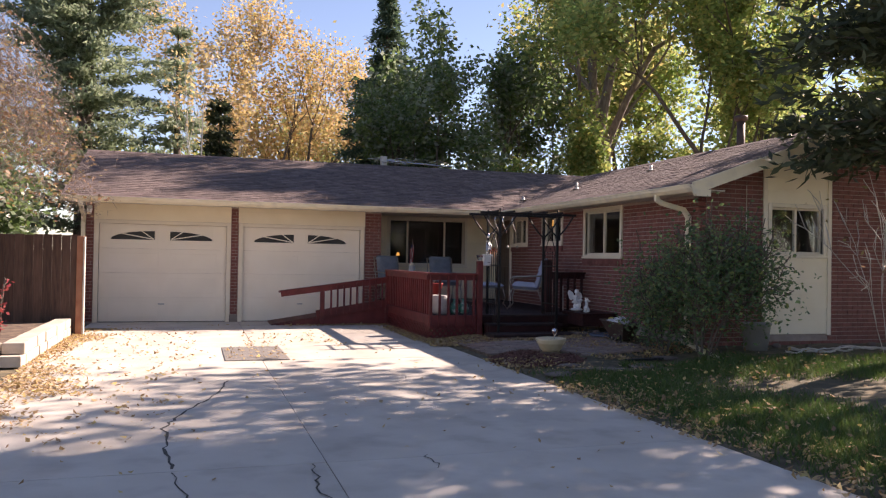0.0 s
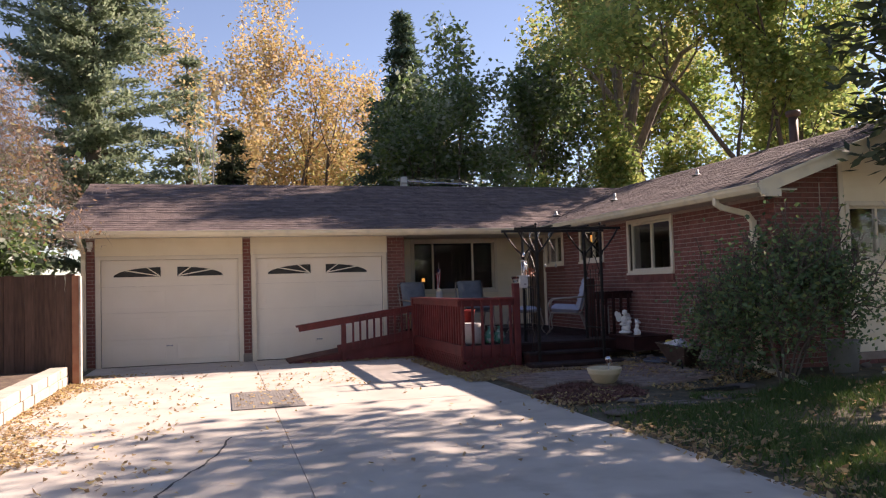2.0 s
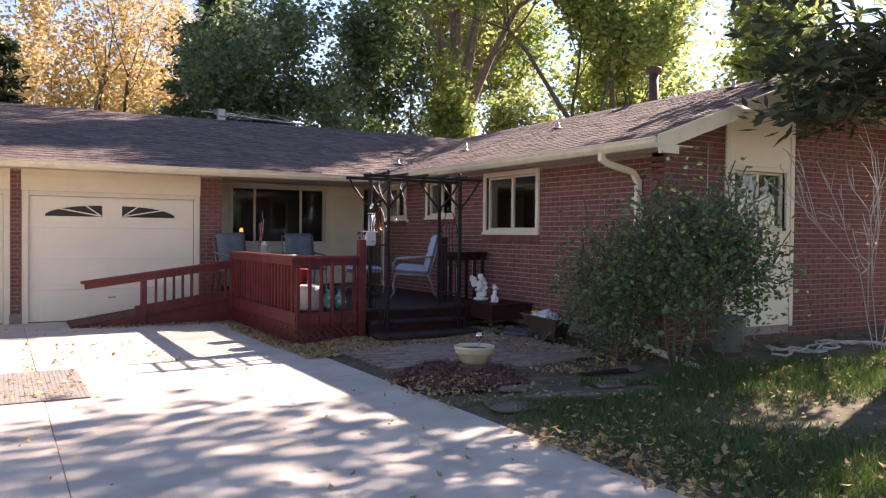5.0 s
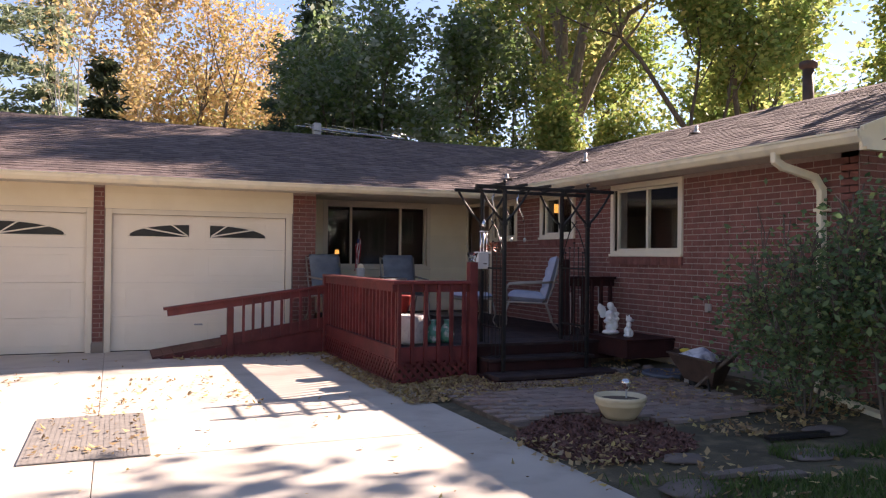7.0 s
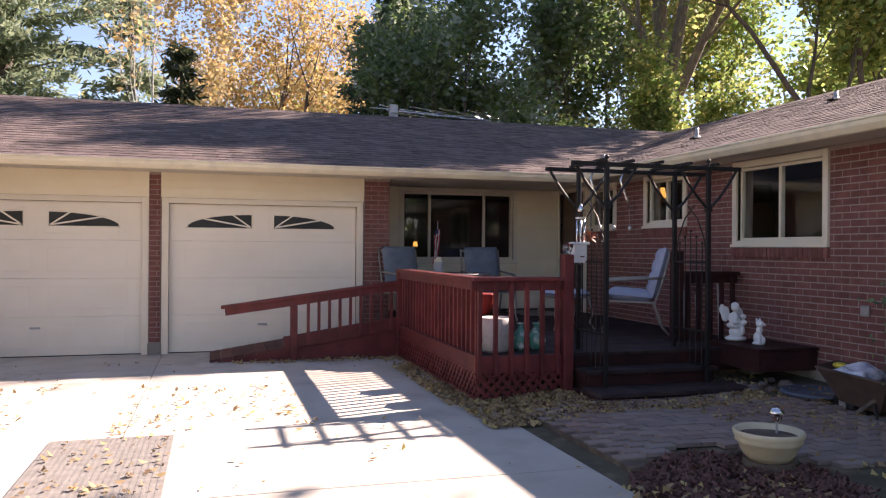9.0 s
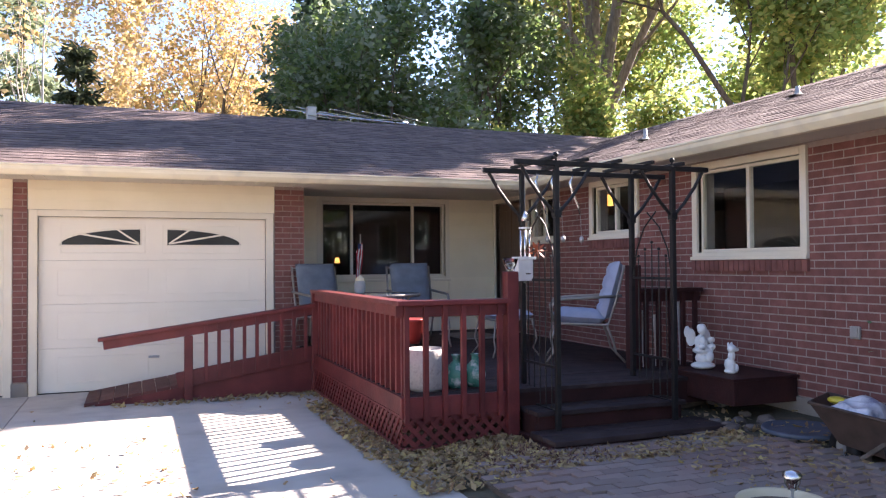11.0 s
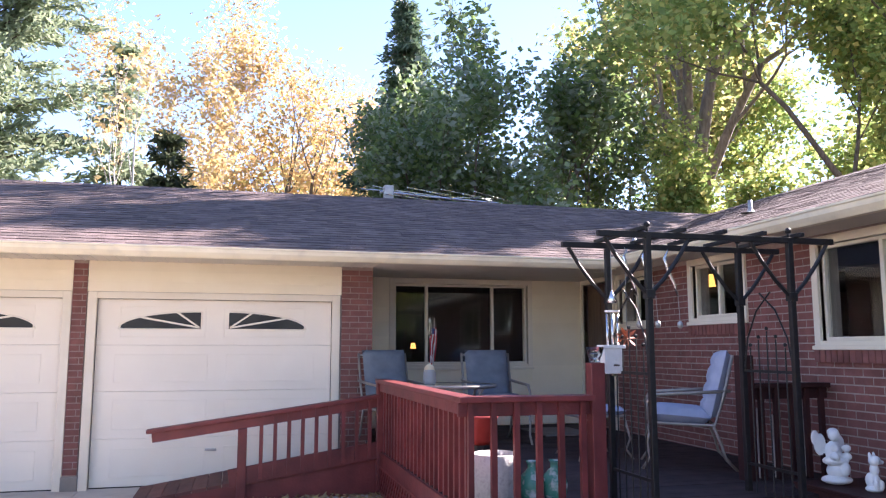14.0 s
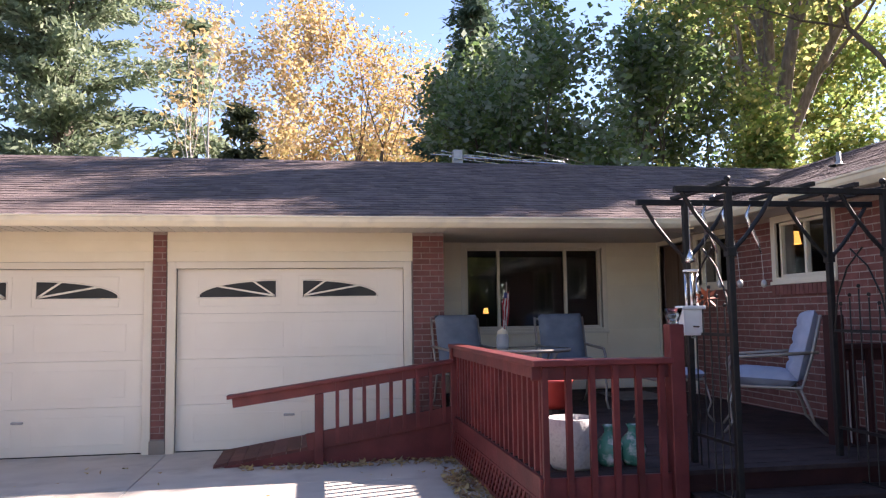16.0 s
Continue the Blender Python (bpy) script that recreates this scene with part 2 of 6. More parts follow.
    def face(self, *pts):
        o = len(self.v)
        self.v += [tuple(p) for p in pts]
        self.f.append(tuple(range(o, o + len(pts))))
        return self

    def mesh(self, name, mat, smooth=False):
        me = bpy.data.meshes.new(name)
        me.from_pydata(self.v, [], self.f)
        me.materials.append(mat)
        if smooth:
            me.polygons.foreach_set("use_smooth", [True] * len(me.polygons))
        me.update()
        return me


def part(name, mb, mat, parent=None, label="", smooth=False, soft=0.0):
    """Links a mesh under a thing, or as a thing of its own."""
    ob = new(name, mb.mesh(name, mat, smooth))
    if parent is not None:
        ob.parent = parent
        at = parent.matrix_basis.copy()
        if parent.parent is not None:
            at = parent.parent.matrix_basis @ parent.matrix_parent_inverse @ at
        ob.matrix_parent_inverse = at.inverted()
    if soft:
        bv = ob.modifiers.new("edges", 'BEVEL')
        bv.width, bv.segments, bv.limit_method = soft, 2, 'ANGLE'
    return tagged(ob, label)


def thing(name, at, label, category, group="", kind=""):
    ob = new(name)
    ob.empty_display_size = 0.1
    ob.matrix_basis = Matrix.Translation(at)
    return tagged(ob, label, category, group, kind)


def structure(name, mb, mat, label, category, soft=0.0):
    return tagged(part(name, mb, mat, None, "", False, soft), label, category, "", "structure")


def piece(name, me, parent, m):
    """An object of its own on a shared mesh."""
    ob = new(name, me)
    ob.parent = parent
    ob.matrix_parent_inverse = parent.matrix_basis.inverted()
    ob.matrix_basis = m
    return ob


class Face:
    """A wall's outer face: u runs along it, d goes inwards, z up."""

    def __init__(self, axis, at):
        self.axis, self.at = axis, at

    def box(self, mb, u0, u1, d0, d1, z0, z1):
        if self.axis == "x":
            return mb.box(self.at + d0, self.at + d1, u0, u1, z0, z1)
        return mb.box(u0, u1, self.at + d0, self.at + d1, z0, z1)

    def at_point(self, u, d, z):
        return (self.at + d, u, z) if self.axis == "x" else (u, self.at + d, z)


def smooth01(a, b, x):
    t = min(1, max(0, (x - a) / (b - a)))
    return t * t * (3 - 2 * t)


GARAGE_Y, PORCH_Y, WING_X, GABLE_Y = 17.12, 18.45, 7.5, 9.86
DRIVE_L, DRIVE_R = -1.72, 4.16
DECK_Z = 0.43


def gz(x, y):
    """The ground's height."""
    if x < DRIVE_L:
        return -0.02
    if x < DRIVE_R:
        return -0.06
    return -0.012 + 0.06 * smooth01(DRIVE_R, 5.0, x) + 0.13 * smooth01(5.8, 7.8, x) * smooth01(1.0, 7.0, y)


# ---- ground, one sheet to the horizon ----
def axis_steps(lo, hi, step, far):
    mid = list(np.arange(lo, hi + 1e-6, step))
    out = [step * 1.6 ** k for k in range(1, 40)]
    acc, left, right = 0, [], []
    for s in out:
        acc += s
        if acc > far:
            break
        left.append(lo - acc)
        right.append(hi + acc)
    return left[::-1] + mid + right


gx = axis_steps(-4.0, 14.0, 0.22, 900)
gx += [DRIVE_L - 0.004, DRIVE_L + 0.004, DRIVE_R - 0.004, DRIVE_R + 0.004]
gx.sort()
gy = axis_steps(-3.0, 19.0, 0.3, 900)
gmb = MB()
for x in gx:
    for y in gy:
        bumpy = 0.02 * noise.noise((x * 1.3, y * 1.3, 0)) if DRIVE_R + 0.05 < x < 14 and -3 < y < 19 else 0
        gmb.v.append((x, y, gz(x, y) + bumpy))
ny = len(gy)
for i in range(len(gx) - 1):
    for j in range(ny - 1):
        gmb.f.append((i * ny + j, (i + 1) * ny + j, (i + 1) * ny + j + 1, i * ny + j + 1))
ground = structure("ground", gmb, GROUND, "bare brown soil of the yard with dry leaves", "ground")

# driveway of concrete slabs
driveway = structure("driveway", MB().box(DRIVE_L, DRIVE_R, -9.0, GARAGE_Y + 0.3, -0.16, -0.012), FOUNDATION, "bed under the concrete driveway slabs", "driveway")
YJ = [-9.0, -5.2, 0.0, 5.28, 10.68, 15.25, 17.18]
XJ = [DRIVE_L, 1.14, DRIVE_R]
for j in range(len(YJ) - 1):
    for i in range(len(XJ) - 1):
        part("slab", MB().box(XJ[i] + 0.003, XJ[i + 1] - 0.003, YJ[j] + 0.003, YJ[j + 1] - 0.003, -0.10, random.uniform(-0.003, 0.003)), CONCRETE, driveway, soft=0.003)
# the long crack and its branches, filled with dirt
CRACK = surf("crack_dirt", (0.05, 0.045, 0.04), (0.09, 0.08, 0.07), 20, 1.0)


def crack(points, w):
    mb = MB()
    rnd = random.Random(len(points))
    pts = []
    for (x0, y0), (x1, y1) in zip(points, points[1:]):
        for k in range(8):
            t = k / 8
            pts.append((x0 + (x1 - x0) * t + rnd.uniform(-.025, .025), y0 + (y1 - y0) * t + rnd.uniform(-.02, .02), w * rnd.uniform(.4, 1.2)))
    for a, b in zip(pts, pts[1:]):
        mb.face((a[0] - a[2], a[1], 0.0045), (a[0] + a[2], a[1], 0.0045), (b[0] + b[2], b[1], 0.0045), (b[0] - b[2], b[1], 0.0045))
    return part("crack", mb, CRACK, driveway, "jagged dirt-filled crack")


crack([(0.62, 9.0), (0.46, 8.04), (0.18, 7.25), (0.04, 6.6), (0.08, 5.93), (0.15, 5.24)], 0.012)
crack([(1.05, 5.25), (1.0, 4.6), (1.12, 4.0)], 0.007)
crack([(1.85, 5.3), (1.86, 4.9)], 0.006)
crack([(0.15, 5.24), (0.3, 4.2), (0.22, 3.0)], 0.007)


# ---- walls ----
def wall_boxes(face, u0, u1, z0, z1, d0, d1, holes):
    """A wall with openings (u0, u1, z0, z1) that go through it."""
    us = sorted({u0, u1, *[h[0] for h in holes], *[h[1] for h in holes]})
    mb = MB()
    for a, b in zip(us, us[1:]):
        z = z0
        for h in sorted([h for h in holes if h[0] < b - 1e-6 and h[1] > a + 1e-6], key=lambda h: h[2]):
            if h[2] > z + 1e-6:
                face.box(mb, a, b, d0, d1, z, h[2])
            z = h[3]
        if z < z1 - 1e-6:
            face.box(mb, a, b, d0, d1, z, z1)
    return mb


def brick_spans(u0, u1, z0, z1, holes, length=0.2032, course=0.0677, joint=0.0115):
    k, z = 0, z0
    while z + course <= z1 + 1e-6:
        u = u0 - (length / 2 if k % 2 else 0)
        while u < u1:
            a, b = max(u, u0), min(u + length, u1)
            za, zb = z + joint / 2, z + course - joint / 2
            spans = [(a + joint / 2, b - joint / 2)]
            for h in holes:
                if zb > h[2] and za < h[3]:
                    nxt = []
                    for s, e in spans:
                        if h[0] < e and h[1] > s:
                            nxt += [(s, h[0]), (h[1], e)]
                        else:
                            nxt.append((s, e))
                    spans = nxt
            for s, e in spans:
                if e - s > 0.02:
                    yield s, e, za, zb
            u += length
        z += course
        k += 1


def lay_bricks(wall, face, u0, u1, z0, z1, holes, pick=None):
    """Bricks on a wall's face; those in the stretch pick are objects of their own."""
    rnd = random.Random(7)
    full = MB()
    face.box(full, -0.0959, 0.0959, 0, 0.05, -0.0281, 0.0281)
    off = face.at
    if face.axis == "x":
        full.v = [(x - off, y, z) for x, y, z in full.v]
    else:
        full.v = [(x, y - off, z) for x, y, z in full.v]
    me, joined, later = full.mesh("brick", BRICK), MB(), []
    for s, e, a, b in brick_spans(u0, u1, z0, z1, holes):
        mid, d = (s + e) / 2, rnd.uniform(-0.0045, -0.002)
        if pick and pick[0] < mid < pick[1] and pick[2] < a < pick[3] and e - s > 0.19:
            later.append(Matrix.Translation(face.at_point(mid, d, (a + b) / 2)))
        else:
            face.box(joined, s, e, d, 0.04, a, b)
    tagged(part("brick_courses", joined, BRICK_ROW, wall, "red brick courses with pale mortar joints"), kind="stuff")
    return [(me, wall, m) for m in later]


def sill_bricks(wall, face, u0, u1, top):
    """A row of bricks on edge under a window."""
    n = round((u1 - u0) / 0.0677)
    mb = MB()
    face.box(mb, -0.029, 0.029, -0.035, 0.03, -0.10, 0)
    if face.axis == "x":
        mb.v = [(x - face.at, y, z) for x, y, z in mb.v]
    else:
        mb.v = [(x, y - face.at, z) for x, y, z in mb.v]
    me = mb.mesh("sill_brick", BRICK)
    for k in range(n):
        PIECES.append((me, wall, Matrix.Translation(face.at_point(u0 + (k + 0.5) * (u1 - u0) / n, 0, top))))


PIECES = []
wing, gable, garage, porch = Face("x", WING_X), Face("y", GABLE_Y), Face("y", GARAGE_Y), Face("y", PORCH_Y)

# wing, west side
W1, W2, W3 = (16.49, 17.27, 1.79, 2.36), (14.69, 15.56, 1.80, 2.37), (12.32, 13.63, 1.54, 2.355)
FRONT_DOOR = (17.46, 18.38, DECK_Z, 2.38)
wing_holes = [W1, W2, W3, FRONT_DOOR]
wall_wing = structure("wall_wing", wall_boxes(wing, GABLE_Y + 0.002, PORCH_Y + 0.2, 0.0, 2.46, 0.0, 0.2, wing_holes), MORTAR, "red brick wall with pale mortar", "wall")
PIECES += lay_bricks(wall_wing, wing, GABLE_Y, 17.37, 0.10, 2.45, [(a - 0.075, b + 0.075, c - (0.115 if c > 1 else 0), d) for a, b, c, d in wing_holes], (11.0, 13.9, 0.55, 2.4))
for w in (W1, W2, W3):
    sill_bricks(wall_wing, wing, w[0] - 0.08, w[1] + 0.08, w[2] - 0.078)

part("foundation", MB().box(WING_X - 0.035, WING_X - 0.001, GABLE_Y + 0.03, 12.95, 0.0, 0.30), FOUNDATION, wall_wing, "bare tan concrete footing", soft=0.008)

# wing, south gable
SID = (8.54, 9.76)
GW = (8.66, 9.64, 1.58, 2.29)
RIDGE_X, WING_EAVE_X, WING_EAVE_Z, PITCH = 10.3, 6.95, 2.52, 0.352
RIDGE_Y, MAIN_EAVE_Y, MAIN_EAVE_Z = 20.04, 16.32, 2.50
EAST_X, BACK_Y, WEST_X = 13.1, 23.3, -1.86


def under_roof(x):
    return WING_EAVE_Z + PITCH * (min(x, 2 * RIDGE_X - x) - WING_EAVE_X) - 0.10


gmb = wall_boxes(gable, WING_X, EAST_X, 0.0, 2.44, 0.0, 0.2, [GW])
gmb.prism([(WING_X, 2.44), (EAST_X, 2.44), (EAST_X, under_roof(EAST_X)), (RIDGE_X, under_roof(RIDGE_X)), (WING_X, under_roof(WING_X))], "y", GABLE_Y, GABLE_Y + 0.2)
wall_gable = structure("wall_gable", gmb, MORTAR, "red brick gable wall with a cream siding strip", "wall")
over = MB()
for s, e, a, b in brick_spans(WING_X, EAST_X, 0.10, 3.66, [(SID[0], SID[1], 0.28, 4.0)]):
    if b < min(under_roof(s), under_roof(e)) - 0.005:
        gable.box(over, s, e, -0.008, 0.04, a, b)
tagged(part("brick_courses", over, BRICK_ROW, wall_gable, "red brick courses"), kind="stuff")
z, k = 0.34, 0
while z < 3.1:
    for a, b in ([(SID[0] + 0.005, GW[0] - 0.07), (GW[1] + 0.07, SID[1] - 0.005)] if z + 0.19 > GW[2] - 0.07 and z < GW[3] + 0.07 else [(SID[0] + 0.005, SID[1] - 0.005)]):
        za, zb = z, min(z + 0.2, 3.3)
        zt0, zt1 = min(zb, under_roof(a) - 0.01), min(zb, under_roof(b) - 0.01)
        if zt0 > za + 0.02:
            part("siding_plank", MB().hexa([(a, GABLE_Y - 0.026, za), (b, GABLE_Y - 0.026, za), (b, GABLE_Y - 0.002, za), (a, GABLE_Y - 0.002, za), (a, GABLE_Y - 0.012, zt0), (b, GABLE_Y - 0.012, zt1), (b, GABLE_Y - 0.002, zt1), (a, GABLE_Y - 0.002, zt0)]), CREAM, wall_gable)
    if z + 0.19 > GW[2] - 0.07 and z < GW[3] + 0.07:
        for za, zb in ((z, GW[2] - 0.064), (GW[3] + 0.064, z + 0.2)):
            if zb - za > 0.01:
                part("siding_plank", MB().box(GW[0] - 0.068, GW[1] + 0.068, GABLE_Y - 0.02, GABLE_Y - 0.002, za, zb), CREAM, wall_gable)
    z += 0.2
for u in SID:
    part("siding_trim", gable.box(MB(), u - 0.035, u + 0.035, -0.032, 0, 0.32, under_roof(u) - 0.01), TRIM, wall_gable)

# garage front
D1, D2 = (-1.62, 0.88, 0.0, 2.02), (1.21, 3.75, 0.0, 2.02)
wall_garage = structure("wall_garage", wall_boxes(garage, WEST_X, 4.22, -0.05, 2.46, 0.0, 0.2, [D1, D2]), MORTAR, "garage front with brick piers and cream boards", "wall")
for a, b in ((WEST_X, -1.71), (0.965, 1.115), (3.85, 4.22)):
    base = 0.16 if a > 0 and b < 2 else 0.02
    PIECES += lay_bricks(wall_garage, Face("y", GARAGE_Y - 0.03), a, b, base, 2.42, [])
    part("pier", MB().box(a + 0.003, b - 0.003, GARAGE_Y - 0.024, GARAGE_Y + 0.003, 0.0, 2.43), MORTAR, wall_garage, "mortar bed of a brick pier")
    if base > 0.1:
        part("pier_foot", MB().box(a - 0.01, b + 0.01, GARAGE_Y - 0.05, GARAGE_Y, -0.02, 0.15), FOUNDATION, wall_garage, "bare concrete foot", soft=0.01)
for a, b in ((-1.71, 0.965), (1.115, 3.85)):
    for z in (2.092, 2.205, 2.318):
        part("siding_plank", MB().hexa([(a, GARAGE_Y - 0.026, z), (b, GARAGE_Y - 0.026, z), (b, GARAGE_Y - 0.003, z), (a, GARAGE_Y - 0.003, z), (a, GARAGE_Y - 0.014, z + 0.113), (b, GARAGE_Y - 0.014, z + 0.113), (b, GARAGE_Y - 0.003, z + 0.113), (a, GARAGE_Y - 0.003, z + 0.113)]), CREAM, wall_garage)
for d in (D1, D2):
    for a, b, c, e in ((d[0] - 0.085, d[0] + 0.004, -0.01, 2.088), (d[1] - 0.004, d[1] + 0.085, -0.01, 2.088), (d[0] + 0.004, d[1] - 0.004, 2.016, 2.088)):
        part("door_casing", garage.box(MB(), a, b, -0.035, 0.02, c, e), TRIM, wall_garage, soft=0.004)

# porch: return wall and siding round the big window
PW = (4.74, 6.66, 1.265, 2.36)
wall_return = structure("wall_return", MB().box(4.02, 4.215, GARAGE_Y + 0.2, PORCH_Y + 0.2, 0, 2.46), CREAM, "cream side wall of the porch recess", "wall")
wall_porch = structure("wall_porch", wall_boxes(porch, 4.22, WING_X, 0.0, 2.46, 0.0, 0.2, [PW]), CREAM, "cream clapboard porch wall", "wall")
z = 0.44
while z < 2.42:
    zb = min(z + 0.2, 2.44)
    cuts = [(4.225, PW[0] - 0.06), (PW[1] + 0.06, WING_X - 0.012)] if zb > PW[2] - 0.06 and z < PW[3] + 0.06 else [(4.225, WING_X - 0.012)]
    for a, b in cuts:
        part("siding_plank", MB().hexa([(a, PORCH_Y - 0.022, z), (b, PORCH_Y - 0.022, z), (b, PORCH_Y - 0.003, z), (a, PORCH_Y - 0.003, z), (a, PORCH_Y - 0.008, zb), (b, PORCH_Y - 0.008, zb), (b, PORCH_Y - 0.003, zb), (a, PORCH_Y - 0.003, zb)]), CREAM, wall_porch)
    z = zb
# the sides that close the house
mb = MB().box(WEST_X, WEST_X + 0.2, GARAGE_Y + 0.2, BACK_Y, -0.05, 2.46)
mb.prism([(GARAGE_Y + 0.2, 2.46), (BACK_Y, 2.46), (RIDGE_Y, 3.68)], "x", WEST_X, WEST_X + 0.2)
wall_west = structure("wall_west", mb, MORTAR, "brick end wall of the garage", "wall")
wall_north = structure("wall_north", MB().box(WEST_X, EAST_X, BACK_Y, BACK_Y + 0.2, -0.05, 2.5), MORTAR, "brick back wall of the house", "wall")
wall_east = structure("wall_east", MB().box(EAST_X - 0.2, EAST_X, GABLE_Y + 0.2, BACK_Y, -0.05, 2.46), MORTAR, "brick east wall of the wing", "wall")
floor = structure("floor", MB().box(4.3, EAST_X - 0.2, PORCH_Y + 0.2, BACK_Y, 0.30, 0.42).box(WING_X + 0.2, EAST_X - 0.2, GABLE_Y + 0.2, PORCH_Y + 0.2, 0.30, 0.42), DECKWOOD, "dark wooden floor inside the house", "floor")
ceiling = structure("ceiling", MB().box(WEST_X + 0.2, EAST_X - 0.2, PORCH_Y + 0.2, BACK_Y, 2.46, 2.52).box(WING_X + 0.2, EAST_X - 0.2, GABLE_Y + 0.2, PORCH_Y + 0.2, 2.46, 2.52).box(WEST_X + 0.2, 4.22, GARAGE_Y + 0.2, PORCH_Y + 0.2, 2.46, 2.52), DIM_INTERIOR, "plain flat ceiling inside the house, coloured dark for an unlit room", "ceiling")
# added behind the camera so the panes mirror something dark
wall_street = structure("wall_street", MB().box(-40, 70, -24.2, -24, -0.1, 1.8).box(-40.2, -40, -24, 40, -0.1, 1.8), FENCEWOOD, "unseen dark wall added to darken the window reflections", "wall")
wall_inside = structure("wall_inside", MB().box(9.9, 10.0, GABLE_Y + 0.2, 16.0, 0.42, 2.46).box(4.3, EAST_X - 0.2, 21.4, 21.5, 0.42, 2.46).box(4.02, 4.1, PORCH_Y + 0.2, 21.4, 0.42, 2.46), DIM_INTERIOR, "plain inner walls seen through the windows, coloured dark for unlit rooms", "wall")


# ---- windows and doors ----
def window(name, face, w, mullions, label, casing=0.07, slide=True):
    u0, u1, z0, z1 = w
    win = thing(name, face.at_point((u0 + u1) / 2, 0, z0), label, "window", kind="structure")
    e = casing
    mb = MB()
    face.box(mb, u0 - e, u0, -0.03, 0.05, z0 - e, z1 + e)
    face.box(mb, u1, u1 + e, -0.03, 0.05, z0 - e, z1 + e)
    face.box(mb, u0, u1, -0.03, 0.05, z1, z1 + e)
    face.box(mb, u0, u1, -0.03, 0.05, z0 - e, z0)
    part("window_frame", mb, TRIM, win, soft=0.004)
    mb = MB()
    face.box(mb, u0 - e - 0.01, u1 + e + 0.01, -0.05, -0.028, z0 - e - 0.004, z0 - e + 0.03)
    part("window_sill", mb, TRIM, win, soft=0.004)
    s = 0.032
    mb = MB()
    face.box(mb, u0, u0 + s, 0.03, 0.08, z0, z1)
    face.box(mb, u1 - s, u1, 0.03, 0.08, z0, z1)
    face.box(mb, u0 + s, u1 - s, 0.03, 0.08, z1 - s, z1)
    face.box(mb, u0 + s, u1 - s, 0.03, 0.08, z0, z0 + s)
    for u in mullions:
        face.box(mb, u - 0.02, u + 0.02, 0.028, 0.082, z0 + s, z1 - s)
    part("sash", mb, TRIM, win, soft=0.003)
    us = [u0 + s, *mullions, u1 - s]
    for k, (a, b) in enumerate(zip(us, us[1:])):
        pane = part("pane", face.box(MB(), a, b, 0.05 + 0.012 * (k % 2), 0.055 + 0.012 * (k % 2), z0 + s, z1 - s), GLASS, win, "dark reflecting glass")
        pane.visible_shadow = False
    return win


window("window_1", porch, PW, (5.20, 6.15), "wide three-part picture window in a cream frame")
window("window_2", wing, W1, (16.88,), "small sliding window in a cream frame over brick sill")
window("window_3", wing, W2, (15.13,), "small sliding window with a warm lamp behind")
window("window_4", wing, W3, (12.98,), "sliding bedroom window in a cream frame")
window("window_5", gable, GW, (9.15,), "sliding window set in the cream siding strip", 0.06)

fd = thing("door_1", (WING_X, 17.9, DECK_Z), "brown wooden front door in a cream casing", "door", kind="structure")
leaf = part("door_leaf", MB().box(WING_X + 0.06, WING_X + 0.105, 17.48, 18.36, DECK_Z + 0.01, 2.36), DARKWOODDOOR, fd, soft=0.003)
for a, b, c, d in ((17.52, 17.86, 0.6, 1.25), (17.94, 18.28, 0.6, 1.25), (17.52, 17.86, 1.4, 2.25), (17.94, 18.28, 1.4, 2.25)):
    part("door_panel", MB().box(WING_X + 0.05, WING_X + 0.062, a, b, c, d), DARKWOODDOOR, leaf, soft=0.008)
part("door_knob", MB().ball((WING_X + 0.01, 17.52, 1.35), 0.03).tube([(WING_X + 0.06, 17.52, 1.35), (WING_X + 0.01, 17.52, 1.35)], 0.012), RUST, leaf, "dark metal knob", smooth=True)
for a, b, c, d in ((17.38, 17.46, DECK_Z, 2.445), (18.38, 18.42, DECK_Z, 2.445), (17.46, 18.38, 2.38, 2.445)):
    part("door_casing", MB().box(WING_X - 0.03, WING_X + 0.06, a, b, c, d), TRIM, fd, soft=0.004)


